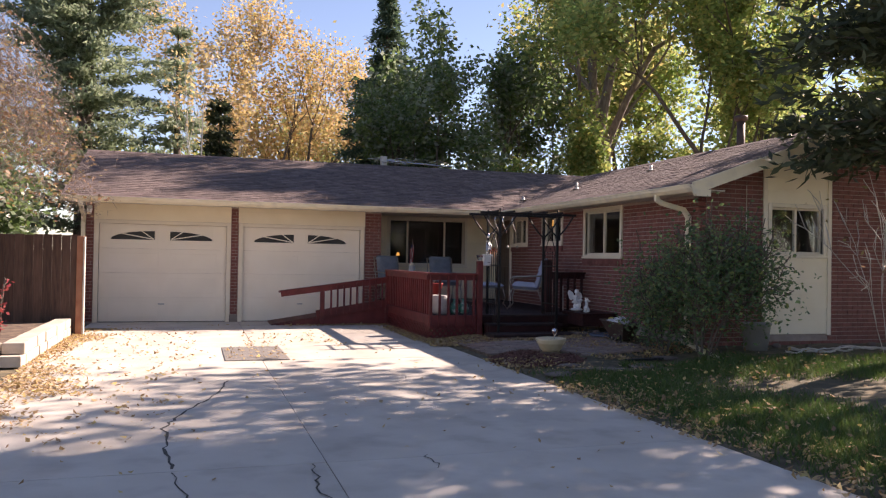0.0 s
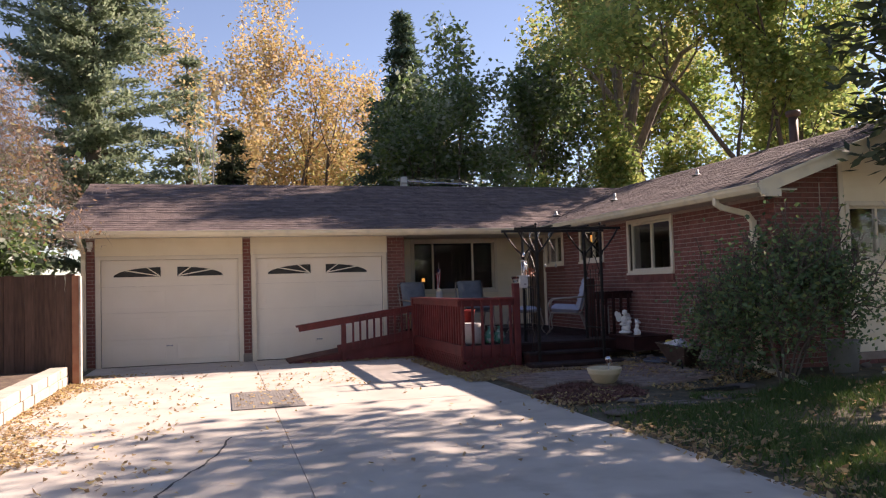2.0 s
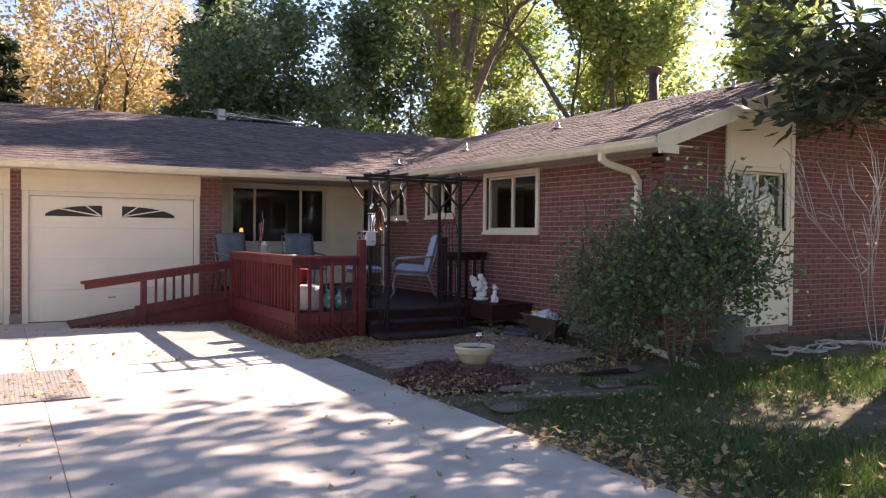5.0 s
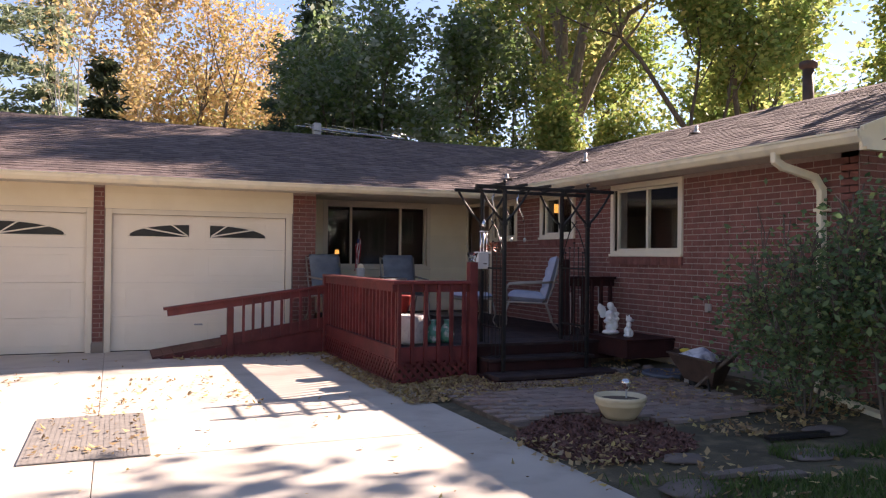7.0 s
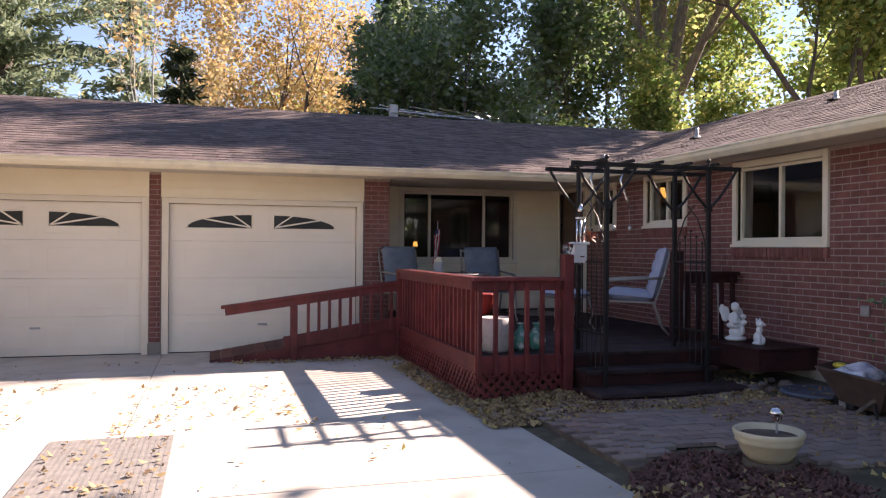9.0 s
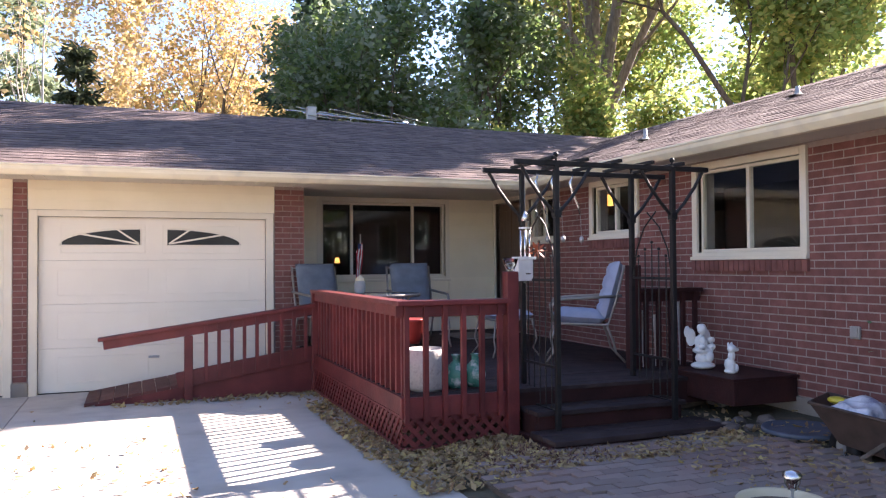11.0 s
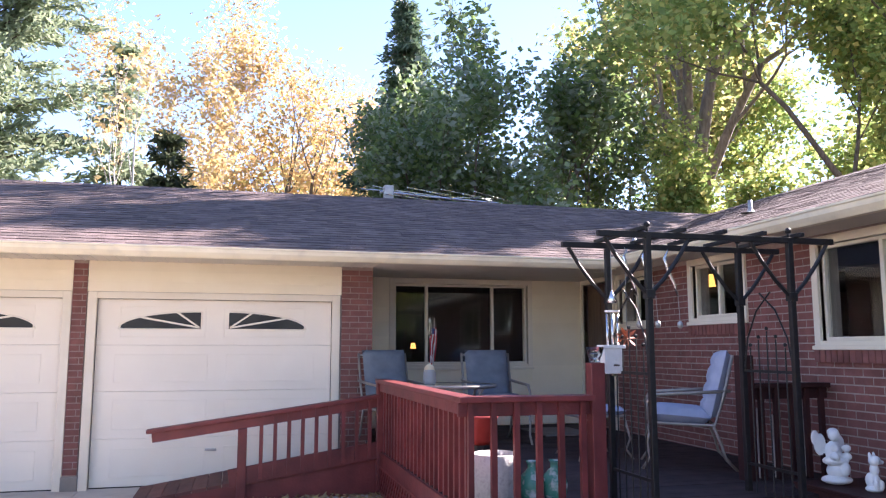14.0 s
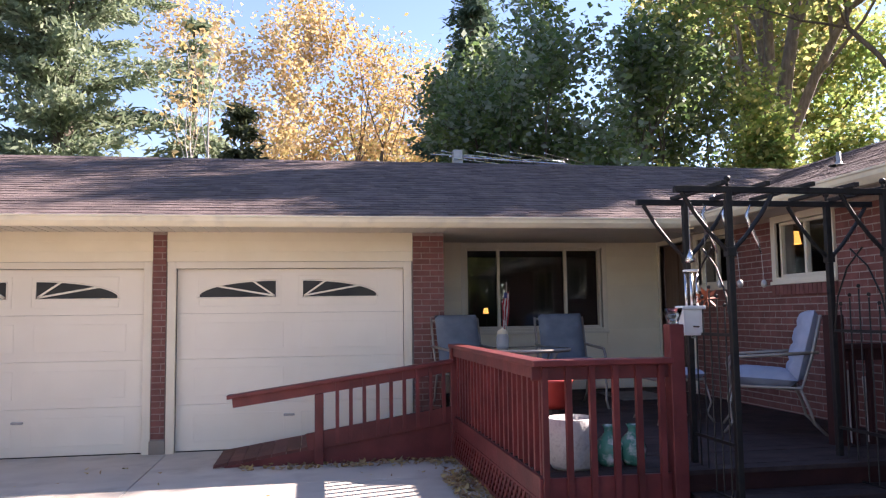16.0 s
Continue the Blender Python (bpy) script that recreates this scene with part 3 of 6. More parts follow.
def garage_door(x0, x1):
    """A sectional door: four sections, two quarter-fan windows with spokes."""
    y = GARAGE_Y + 0.07
    g = thing("garage_door", ((x0 + x1) / 2, y, 0), "cream sectional garage door with two fan-shaped windows, closed", "garage door", "garage doors")
    hgt = 2.005 / 4
    for k in range(4):
        z0, z1 = 0.012 + k * hgt, 0.012 + (k + 1) * hgt - 0.002
        top = k == 3
        mb = MB().prism([(y - 0.0035, z0), (y - 0.006, z0 + 0.004), (y - 0.006, z1 - 0.004), (y - 0.0035, z1), (y + 0.04, z1), (y + 0.04, z0)], "x", x0 + 0.006, x1 - 0.006)
        part("section", mb, DOORWHITE, g)
        if not top:
            xm = (x0 + x1) / 2
            for a, b in ((x0 + 0.2, xm - 0.1), (xm + 0.1, x1 - 0.2)):
                part("embossed_panel", MB().box(a, b, y - 0.010, y - 0.004, z0 + 0.1, z1 - 0.1), DOORWHITE, g, soft=0.005)
    cx, zb = (x0 + x1) / 2 - 0.037, 1.69
    for s in (-1, 1):
        # quarter ellipse: upright inner end, curved top that falls outwards to a point
        r0, r1, n = 0.145, 1.015, 18
        arc = [(r0 + (r1 - r0) * math.sin(0.5 * math.pi * i / n), zb + 0.195 * math.cos(0.5 * math.pi * i / n)) for i in range(n + 1)]
        outline = [(cx + s * r, zz) for r, zz in arc]
        mb = MB()
        for (a, za), (b, zc) in zip(outline, outline[1:]):
            q = [(a, y - 0.0085, zb), (b, y - 0.0085, zb), (b, y - 0.0085, max(zc, zb + 0.002)), (a, y - 0.0085, max(za, zb + 0.002))]
            mb.face(*(q if s > 0 else q[::-1]))
        light = part("fan_window", mb, FANGLASS, g, "dark fan-shaped glass")
        mb = MB().tube([(x, y - 0.011, zz) for x, zz in outline], 0.008, 6).tube([(cx + s * r0, y - 0.011, zb), (cx + s * r1, y - 0.011, zb)], 0.008, 6).tube([(cx + s * r0, y - 0.011, zb), (cx + s * r0, y - 0.011, zb + 0.195)], 0.008, 6)
        part("fan_frame", mb, DOORWHITE, light, "cream moulded rim")
        for rr in (0.30, 0.745):
            x = cx + s * (r0 + (r1 - r0) * rr)
            zz = zb + 0.195 * math.sqrt(1 - rr * rr)
            part("spoke", MB().beam((cx + s * (r0 + 0.02), y - 0.012, zb + 0.018), (x, y - 0.012, zz), 0.02, 0.022, (0, 1, 0)), DOORWHITE, light, "cream spoke")
        # raised moulding round the window
        xa, xb = sorted((cx + s * (r0 - 0.045), cx + s * (r1 - 0.02)))
        for p0, p1 in (((xa, zb - 0.09), (xb, zb - 0.09)), ((xa, zb + 0.24), (xb, zb + 0.24)), ((xa, zb - 0.09), (xa, zb + 0.24)), ((xb, zb - 0.09), (xb, zb + 0.24))):
            part("moulding", MB().box(min(p0[0], p1[0]) - 0.007, max(p0[0], p1[0]) + 0.007, y - 0.0095, y - 0.004, min(p0[1], p1[1]) - 0.007, max(p0[1], p1[1]) + 0.007), DOORWHITE, g, soft=0.002)
    part("handle", MB().box(cx - 0.06, cx + 0.06, y - 0.03, y - 0.008, 0.36, 0.385), GALV, g, "small lift handle", soft=0.004)
    part("weather_strip", MB().box(x0 + 0.01, x1 - 0.01, y, y + 0.04, 0.0, 0.014), IRON, g, "black rubber strip")
    return g


FANGLASS = surf("fan_glass", (0.02, 0.022, 0.022), (0.05, 0.05, 0.045), 3, 0.35, spec=0.25)
garage_door(D1[0], D1[1])
garage_door(D2[0], D2[1])


# ---- roof ----
def slab(pts, t):
    return MB().hexa([(x, y, z - t) for x, y, z in pts] + [tuple(p) for p in pts])


def main_z(y):
    return MAIN_EAVE_Z + 0.355 * ((y if y < RIDGE_Y else 2 * RIDGE_Y - y) - MAIN_EAVE_Y)


def wing_z(x):
    return WING_EAVE_Z + PITCH * ((x if x < RIDGE_X else 2 * RIDGE_X - x) - WING_EAVE_X)


ROOF_W, ROOF_E, RAKE_Y = -2.22, 13.6, 9.38
m0, m1 = MAIN_EAVE_Z, main_z(RIDGE_Y)
roof = structure("roof_main", slab([(ROOF_W, MAIN_EAVE_Y, m0), (ROOF_E, MAIN_EAVE_Y, m0), (ROOF_E, RIDGE_Y, m1), (ROOF_W, RIDGE_Y, m1)], 0.05), SHINGLE, "brown asphalt shingle roof, low pitch", "roof")
part("back_slope", slab([(ROOF_W, RIDGE_Y, m1), (ROOF_E, RIDGE_Y, m1), (ROOF_E, 2 * RIDGE_Y - MAIN_EAVE_Y, m0), (ROOF_W, 2 * RIDGE_Y - MAIN_EAVE_Y, m0)], 0.05), SHINGLE, roof)
w1 = wing_z(RIDGE_X)
roof_wing = structure("roof_wing", slab([(WING_EAVE_X, RAKE_Y, WING_EAVE_Z), (RIDGE_X, RAKE_Y, w1), (RIDGE_X, RIDGE_Y, w1), (WING_EAVE_X, RIDGE_Y, WING_EAVE_Z)], 0.05), SHINGLE, "brown asphalt shingle roof of the wing", "roof")
part("east_slope", slab([(RIDGE_X, RAKE_Y, w1), (2 * RIDGE_X - WING_EAVE_X, RAKE_Y, WING_EAVE_Z), (2 * RIDGE_X - WING_EAVE_X, RIDGE_Y, WING_EAVE_Z), (RIDGE_X, RIDGE_Y, w1)], 0.05), SHINGLE, roof_wing)


def shingles(origin, along, up, lu, lv, keep):
    """Rows of tabs lapping up a slope: each a thin wedge, proud at its lower edge."""
    rnd = random.Random(3)
    o, a, b = Vector(origin), Vector(along), Vector(up)
    n = a.cross(b)
    n = n if n.z > 0 else -n
    mb, v = MB(), 0.0
    k = 0
    while v < lv:
        u = -rnd.uniform(0, 0.3)
        while u < lu:
            w = rnd.choice((0.16, 0.2, 0.28, 0.33))
            s, e = max(0, u), min(lu, u + w - 0.006)
            dv, v1 = rnd.choice((0, 0, -0.012, -0.02)), min(v + 0.16, lv)
            if e > s and v1 > v + 0.03 and keep(o + a * (s + e) / 2 + b * v):
                h = 0.006 + rnd.uniform(0, 0.005)
                p = [o + a * s + b * (v + dv), o + a * e + b * (v + dv), o + a * e + b * v1, o + a * s + b * v1]
                q0, q1, q2, q3 = p[0] + n * h, p[1] + n * h, p[2] + n * 0.002, p[3] + n * 0.002
                i = len(mb.v)
                mb.v += [tuple(x) for x in (p[0], p[1], q0, q1, q2, q3)]
                mb.f += [(i + 2, i + 3, i + 4, i + 5), (i, i + 1, i + 3, i + 2), (i + 1, i + 4, i + 3), (i, i + 2, i + 5)]
            u += w
        v += 0.14
        k += 1
    return mb


up_m = Vector((0, 1, 0.355)).normalized()
tagged(part("shingle", shingles((ROOF_W, MAIN_EAVE_Y - 0.01, m0), (1, 0, 0), up_m, ROOF_E - ROOF_W, (RIDGE_Y - MAIN_EAVE_Y) / up_m.y, lambda p: p.x < RIDGE_X + 0.4 and main_z(p.y) > wing_z(p.x) - 0.03), SHINGLE, roof, "weathered brown shingle tabs"), kind="stuff")
up_w = Vector((1, 0, PITCH)).normalized()
tagged(part("shingle", shingles((WING_EAVE_X - 0.01, RAKE_Y, WING_EAVE_Z), (0, 1, 0), up_w, RIDGE_Y - RAKE_Y, (RIDGE_X - WING_EAVE_X) / up_w.x, lambda p: wing_z(p.x) > main_z(p.y) - 0.03), SHINGLE, roof_wing, "weathered brown shingle tabs"), kind="stuff")
mb = MB()
x = ROOF_W
while x < RIDGE_X + 1:
    mb.prism([(RIDGE_Y - 0.14, m1 - 0.035), (RIDGE_Y, m1 + 0.028), (RIDGE_Y + 0.14, m1 - 0.035)], "x", x, x + 0.29)
    x += 0.3
tagged(part("ridge_cap", mb, SHINGLE, roof, "row of ridge shingles"), kind="stuff")
mb = MB()
y = RAKE_Y
while y < RIDGE_Y - 0.5:
    mb.prism([(RIDGE_X - 0.14, w1 - 0.035), (RIDGE_X, w1 + 0.028), (RIDGE_X + 0.14, w1 - 0.035)], "y", y, y + 0.29)
    y += 0.3
tagged(part("ridge_cap", mb, SHINGLE, roof_wing, "row of ridge shingles"), kind="stuff")

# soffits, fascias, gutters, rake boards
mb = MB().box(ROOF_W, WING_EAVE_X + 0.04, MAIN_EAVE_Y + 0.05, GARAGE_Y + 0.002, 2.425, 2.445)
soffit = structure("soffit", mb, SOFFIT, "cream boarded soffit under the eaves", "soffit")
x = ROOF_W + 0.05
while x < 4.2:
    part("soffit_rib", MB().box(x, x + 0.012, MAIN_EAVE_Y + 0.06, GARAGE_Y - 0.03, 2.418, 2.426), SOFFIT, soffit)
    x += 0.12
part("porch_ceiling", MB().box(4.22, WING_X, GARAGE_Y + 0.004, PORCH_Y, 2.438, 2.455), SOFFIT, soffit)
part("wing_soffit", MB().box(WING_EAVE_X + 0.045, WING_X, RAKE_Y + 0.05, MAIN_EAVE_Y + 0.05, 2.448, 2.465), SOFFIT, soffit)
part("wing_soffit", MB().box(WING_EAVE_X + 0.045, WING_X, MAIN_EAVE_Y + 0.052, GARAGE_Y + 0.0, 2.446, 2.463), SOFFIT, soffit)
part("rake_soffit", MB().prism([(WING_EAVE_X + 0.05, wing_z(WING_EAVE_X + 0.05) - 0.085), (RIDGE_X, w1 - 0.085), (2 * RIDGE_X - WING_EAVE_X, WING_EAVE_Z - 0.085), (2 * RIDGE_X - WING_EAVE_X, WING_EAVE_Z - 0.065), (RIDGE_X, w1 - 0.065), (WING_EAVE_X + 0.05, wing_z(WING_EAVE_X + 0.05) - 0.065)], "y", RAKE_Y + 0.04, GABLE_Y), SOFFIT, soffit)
fascia = structure("fascia", MB().box(ROOF_W, WING_EAVE_X + 0.03, MAIN_EAVE_Y + 0.02, MAIN_EAVE_Y + 0.045, 2.40, 2.485), GUTTER, "cream fascia boards along the eaves", "fascia")
part("fascia_board", MB().box(WING_EAVE_X + 0.02, WING_EAVE_X + 0.045, RAKE_Y, MAIN_EAVE_Y + 0.02, 2.42, 2.505), GUTTER, fascia)
sx = Vector((1, 0, PITCH)).normalized()
for s in (1, -1):
    a = Vector((WING_EAVE_X - 0.05 if s > 0 else 2 * RIDGE_X - WING_EAVE_X + 0.05, RAKE_Y - 0.012, WING_EAVE_Z - 0.075))
    b = Vector((RIDGE_X, RAKE_Y - 0.012, w1 - 0.058))
    part("rake_board", MB().beam(a, b, 0.028, 0.15), GUTTER, fascia, "broad cream rake board")
    part("rake_trim", MB().beam(a + Vector((0, -0.02, 0.085)), b + Vector((0, -0.02, 0.085)), 0.035, 0.035), GUTTER, fascia)
part("eave_return", MB().box(WING_EAVE_X + 0.02, WING_EAVE_X + 0.26, RAKE_Y - 0.02, RAKE_Y + 0.05, 2.36, 2.45), GUTTER, fascia, "boxed eave end")


def gutter(name, axis, outer, a, b, top):
    """A K-profile gutter hung on the fascia."""
    p = [(0.13, 0.0), (0.13, -0.105), (0.065, -0.105), (0.045, -0.085), (0.02, -0.055), (0.012, -0.02), (0.0, -0.012), (0.0, 0.004), (0.018, 0.004), (0.02, -0.008), (0.03, -0.05), (0.06, -0.09), (0.12, -0.095), (0.12, 0.0)]
    return structure(name, MB().prism([(outer + q, top + r) for q, r in p], axis, a, b), GUTTER, "cream painted metal rain gutter along the eave", "gutter")


gutter("gutter_main", "x", MAIN_EAVE_Y - 0.11, ROOF_W, WING_EAVE_X - 0.11, MAIN_EAVE_Z + 0.0)
gutter("gutter_wing", "y", WING_EAVE_X - 0.11, RAKE_Y - 0.02, MAIN_EAVE_Y + 0.02, WING_EAVE_Z + 0.0)


def rect_tube(path, w, h):
    mb = MB()
    for a, b in zip(path, path[1:]):
        a, b = Vector(a), Vector(b)
        d = (b - a).normalized() * 0.02
        mb.beam(a - d, b + d, w, h, (0, 1, 0.01))
    return mb


ds = thing("downspout", (7.43, 10.21, 0.2), "cream metal downspout at the wing corner with ground extension", "downspout")
part("elbow", rect_tube([(6.92, 10.28, 2.43), (6.92, 10.28, 2.36), (7.0, 10.27, 2.31), (7.35, 10.22, 2.22), (7.42, 10.21, 2.12)], 0.075, 0.06), GUTTER, ds, soft=0.01)
part("pipe", rect_tube([(7.43, 10.21, 2.12), (7.43, 10.21, 0.32)], 0.08, 0.06), GUTTER, ds, soft=0.01)
part("shoe", rect_tube([(7.43, 10.21, 0.32), (7.36, 10.16, 0.21), (7.28, 10.05, 0.2)], 0.085, 0.07), GUTTER, ds, soft=0.01)
part("extension", MB().beam((7.30, 10.08, 0.20), (6.98, 8.75, 0.10), 0.10, 0.075), GUTTER, ds, soft=0.01)
for z in (1.9, 0.8):
    part("strap", MB().box(7.38, 7.495, 10.155, 10.265, z, z + 0.03), GUTTER, ds)
ds = thing("downspout", (-1.90, 17.05, 0.0), "cream metal downspout at the garage corner", "downspout")
part("elbow", rect_tube([(-1.86, 16.28, 2.42), (-1.86, 16.28, 2.34), (-1.88, 16.9, 2.15), (-1.9, 17.03, 2.05)], 0.075, 0.06), GUTTER, ds, soft=0.01)
part("pipe", rect_tube([(-1.9, 17.04, 2.05), (-1.9, 17.04, 0.0)], 0.08, 0.06), GUTTER, ds, soft=0.01)


# ---- trees and shrubs ----
def leaf_cloud(rng, centres, spread, count, size, aspect=0.6, droop=0.0, lift=0.0):
    """Leaves as small folded quads, thrown round the centres; returns vertices and faces."""
    c = np.asarray(centres, float)
    pick = rng.integers(0, len(c), count)
    sp = np.asarray(spread, float)
    pos = c[pick] + rng.normal(0, 1, (count, 3)) * sp
    pos[:, 2] -= np.abs(rng.normal(0, 1, count)) * droop
    a = rng.normal(0, 1, (count, 3))
    a[:, 2] *= 0.6
    a /= np.linalg.norm(a, axis=1)[:, None]
    n = rng.normal(0, 1, (count, 3))
    n[:, 2] += lift
    b = np.cross(a, n)
    b /= np.maximum(np.linalg.norm(b, axis=1)[:, None], 1e-6)
    s = size * rng.uniform(0.6, 1.35, count)[:, None]
    fold = np.cross(a, b) * s * 0.18
    v = np.stack([pos - a * s, pos + b * s * aspect + fold, pos + a * s, pos - b * s * aspect + fold], 1).reshape(-1, 3)
    f = np.arange(count * 4).reshape(-1, 4)
    return v, f


def np_mesh(name, v, f, mat):
    me = bpy.data.meshes.new(name)
    me.vertices.add(len(v))
    me.vertices.foreach_set("co", np.asarray(v, np.float32).ravel())
    me.loops.add(f.size)
    me.loops.foreach_set("vertex_index", np.asarray(f, np.int32).ravel())
    me.polygons.add(len(f))
    me.polygons.foreach_set("loop_start", np.arange(0, f.size, f.shape[1], dtype=np.int32))
    me.update(calc_edges=True)
    me.materials.append(mat)
    return me


def np_part(name, v, f, mat, parent, label="", kind=""):
    ob = new(name, np_mesh(name, v, f, mat))
    if parent is not None:
        ob.parent = parent
        ob.matrix_parent_inverse = parent.matrix_basis.inverted()
    return tagged(ob, label, kind=kind)


def limb(mb, rng, p, d, length, r, depth, tips, bend=0.25, splits=3, up=0.15, spread=0.8, thin=0.68, twig=None):
    """A limb that bends, tapers and forks; the ends of the last forks are where leaves sit."""
    pts, rad, n = [p], [r], 4
    for k in range(n):
        d = (d + Vector(rng.normal(0, bend, 3)) * 0.5 + Vector((0, 0, up * 0.3))).normalized()
        p = p + d * (length / n)
        pts.append(p)
        rad.append(max(0.006, r * (1 - 0.42 * (k + 1) / n)))
        if depth <= 1:
            tips.append(tuple(p))
    mb.tube(pts, rad, 7 if r > 0.06 else 4, caps=False)
    if depth == 0:
        return
    for k in range(splits):
        at = pts[-1] if k == 0 else pts[int(rng.integers(2, n + 1))]
        side = Vector(rng.normal(0, 1, 3))
        side = (side - d * side.dot(d)).normalized()
        nd = (d + side * spread * rng.uniform(0.6, 1.2) + Vector((0, 0, up))).normalized()
        limb(mb, rng, at, nd, length * thin * rng.uniform(0.8, 1.15), rad[-1] * (0.85 if k == 0 else 0.62), depth - 1, tips, bend, splits, up, spread, thin)


def broadleaf(name, at, height, seed, leaf, label, count, size, bark=None, trunks=((0, 0, 1),), first=0.38, r=0.2, depth=4, spread=0.8, up=0.15, puff=0.45, splits=3, low=0.0, thin=0.68, radius=0):
    rng = np.random.default_rng(seed)
    at = Vector(at)
    tree = thing(name, at, label, "tree")
    tips, mb = [], MB()
    for d in trunks:
        limb(mb, rng, at - Vector((0, 0, 0.2)), Vector(d).normalized(), height * first, r, depth, tips, 0.16, splits, up, spread, thin)
    top = max(t[2] for t in tips) - at.z
    k = height / top
    # bring the tree to its height
    mb.v = [(at.x + (x - at.x) * k, at.y + (y - at.y) * k, at.z - 0.2 + (z - at.z + 0.2) * k) for x, y, z in mb.v]
    tips = [(at.x + (x - at.x) * k, at.y + (y - at.y) * k, at.z + (z - at.z) * k) for x, y, z in tips]
    if radius:
        far = sorted(math.hypot(x - at.x, y - at.y) for x, y, z in tips)[int(len(tips) * 0.9)]
        q = radius / far
        mb.v = [(at.x + (x - at.x) * q, at.y + (y - at.y) * q, z) for x, y, z in mb.v]
        tips = [(at.x + (x - at.x) * q, at.y + (y - at.y) * q, z) for x, y, z in tips]
    part("trunk", mb, bark or BARK, tree, smooth=True)
    tips = [t for t in tips if t[2] > at.z + low]
    v, f = leaf_cloud(rng, tips, puff, count, size)
    np_part("crown", v, f, leaf, tree, kind="stuff")
    return tree


def conifer(name, at, height, radius, seed, leaf, label, rows=26, per=9, needles=30000, droop=0.25, bare=0.12, open_top=False, size=0.11, power=0.85):
    """A trunk with whorls of branches, each a frond of many short needle sprays."""
    rng = np.random.default_rng(seed)
    at = Vector(at)
    tree = thing(name, at, label, "tree")
    mb, cen, wid = MB(), [], []
    mb.tube([at - Vector((0, 0, 0.2)), at + Vector((0.05, 0, height * 0.5)), at + Vector((0, 0.05, height))], [height * 0.022, height * 0.014, 0.02], 8, caps=False)
    for k in range(rows):
        t = bare + (1 - bare) * (k + rng.uniform(0, 0.8)) / rows
        if t > 0.99:
            continue
        reach = radius * ((1 - t) ** power if not open_top else (1 - t ** 2.2) * (0.55 + 0.45 * t))
        for j in range(per):
            a = rng.uniform(0, 2 * math.pi)
            ln = reach * rng.uniform(0.55, 1.1) + 0.12
            p0 = at + Vector((0, 0, t * height))
            tipz = -droop * ln + (0.25 * ln if open_top else 0)
            p1 = p0 + Vector((math.cos(a) * ln, math.sin(a) * ln, tipz + rng.normal(0, 0.1)))
            mid = (p0 + p1) / 2 + Vector((0, 0, 0.06 * ln))
            mb.tube([p0, mid, p1], [0.012 + 0.018 * ln / max(radius, 0.1), 0.012 + 0.008 * ln / radius, 0.005], 4, caps=False)
            m = max(3, int(ln / 0.16))
            for i in range(m):
                s = 0.22 + 0.8 * (i + rng.uniform(0, 1)) / m
                q = p0.lerp(mid, s * 2) if s < 0.5 else mid.lerp(p1, s * 2 - 1)
                cen.append(tuple(q))
                wid.append(0.08 + 0.16 * (1 - abs(s - 0.5)) * ln / radius)
    part("trunk", mb, BARK, tree, smooth=True)
    cen, wid = np.array(cen), np.array(wid)
    pick = rng.integers(0, len(cen), needles)
    pos = cen[pick] + rng.normal(0, 1, (needles, 3)) * wid[pick][:, None] * np.array([1.3, 1.3, 0.6])
    out = pos - np.array([at.x, at.y, 0]) * np.array([1, 1, 0]) - np.array([0, 0, 1]) * pos[:, 2:3]
    out /= np.maximum(np.linalg.norm(out, axis=1)[:, None], 1e-3)
    d = out + rng.normal(0, 0.7, (needles, 3))
    d[:, 2] += 0.1 if open_top else -0.2
    d /= np.linalg.norm(d, axis=1)[:, None]
    w = np.cross(d, rng.normal(0, 1, (needles, 3)))
    w /= np.maximum(np.linalg.norm(w, axis=1)[:, None], 1e-6)
    s = size * rng.uniform(0.6, 1.3, needles)[:, None]
    v = np.stack([pos - d * s * 0.3, pos + w * s * 0.22 + d * s * 0.4, pos + d * s * 1.2, pos - w * s * 0.22 + d * s * 0.4], 1).reshape(-1, 3)
    np_part("needles", v, np.arange(needles * 4).reshape(-1, 4), leaf, tree, kind="stuff")
    return tree


PINE = leafy("pine_needles", [(0.15, 0.20, 0.12), (0.24, 0.30, 0.18), (0.34, 0.39, 0.26), (0.18, 0.25, 0.14)], 0.5)
SPRUCE = leafy("spruce_needles", [(0.05, 0.09, 0.055), (0.08, 0.13, 0.08), (0.12, 0.17, 0.105)], 0.4)
DARKPINE = leafy("dark_needles", [(0.03, 0.045, 0.022), (0.055, 0.075, 0.035), (0.085, 0.105, 0.05)], 0.3)
YELLOW = leafy("golden_leaves", [(0.581, 0.442, 0.179), (0.598, 0.416, 0.203), (0.634, 0.518, 0.257), (0.581, 0.391, 0.226), (0.475, 0.442, 0.156)], 0.5)
AMBER = leafy("amber_leaves", [(0.581, 0.416, 0.164), (0.581, 0.365, 0.179), (0.616, 0.468, 0.211), (0.475, 0.425, 0.148), (0.563, 0.348, 0.195)], 0.5)
DARKGREEN = leafy("silver_dark_leaves", [(0.085, 0.15, 0.055), (0.15, 0.22, 0.085), (0.32, 0.37, 0.29), (0.11, 0.185, 0.06), (0.22, 0.29, 0.10)], 0.6, 0.3)
MIXGREEN = leafy("autumn_green_leaves", [(0.21, 0.30, 0.09), (0.31, 0.38, 0.13), (0.50, 0.45, 0.17), (0.17, 0.27, 0.09), (0.60, 0.44, 0.19)], 0.55)
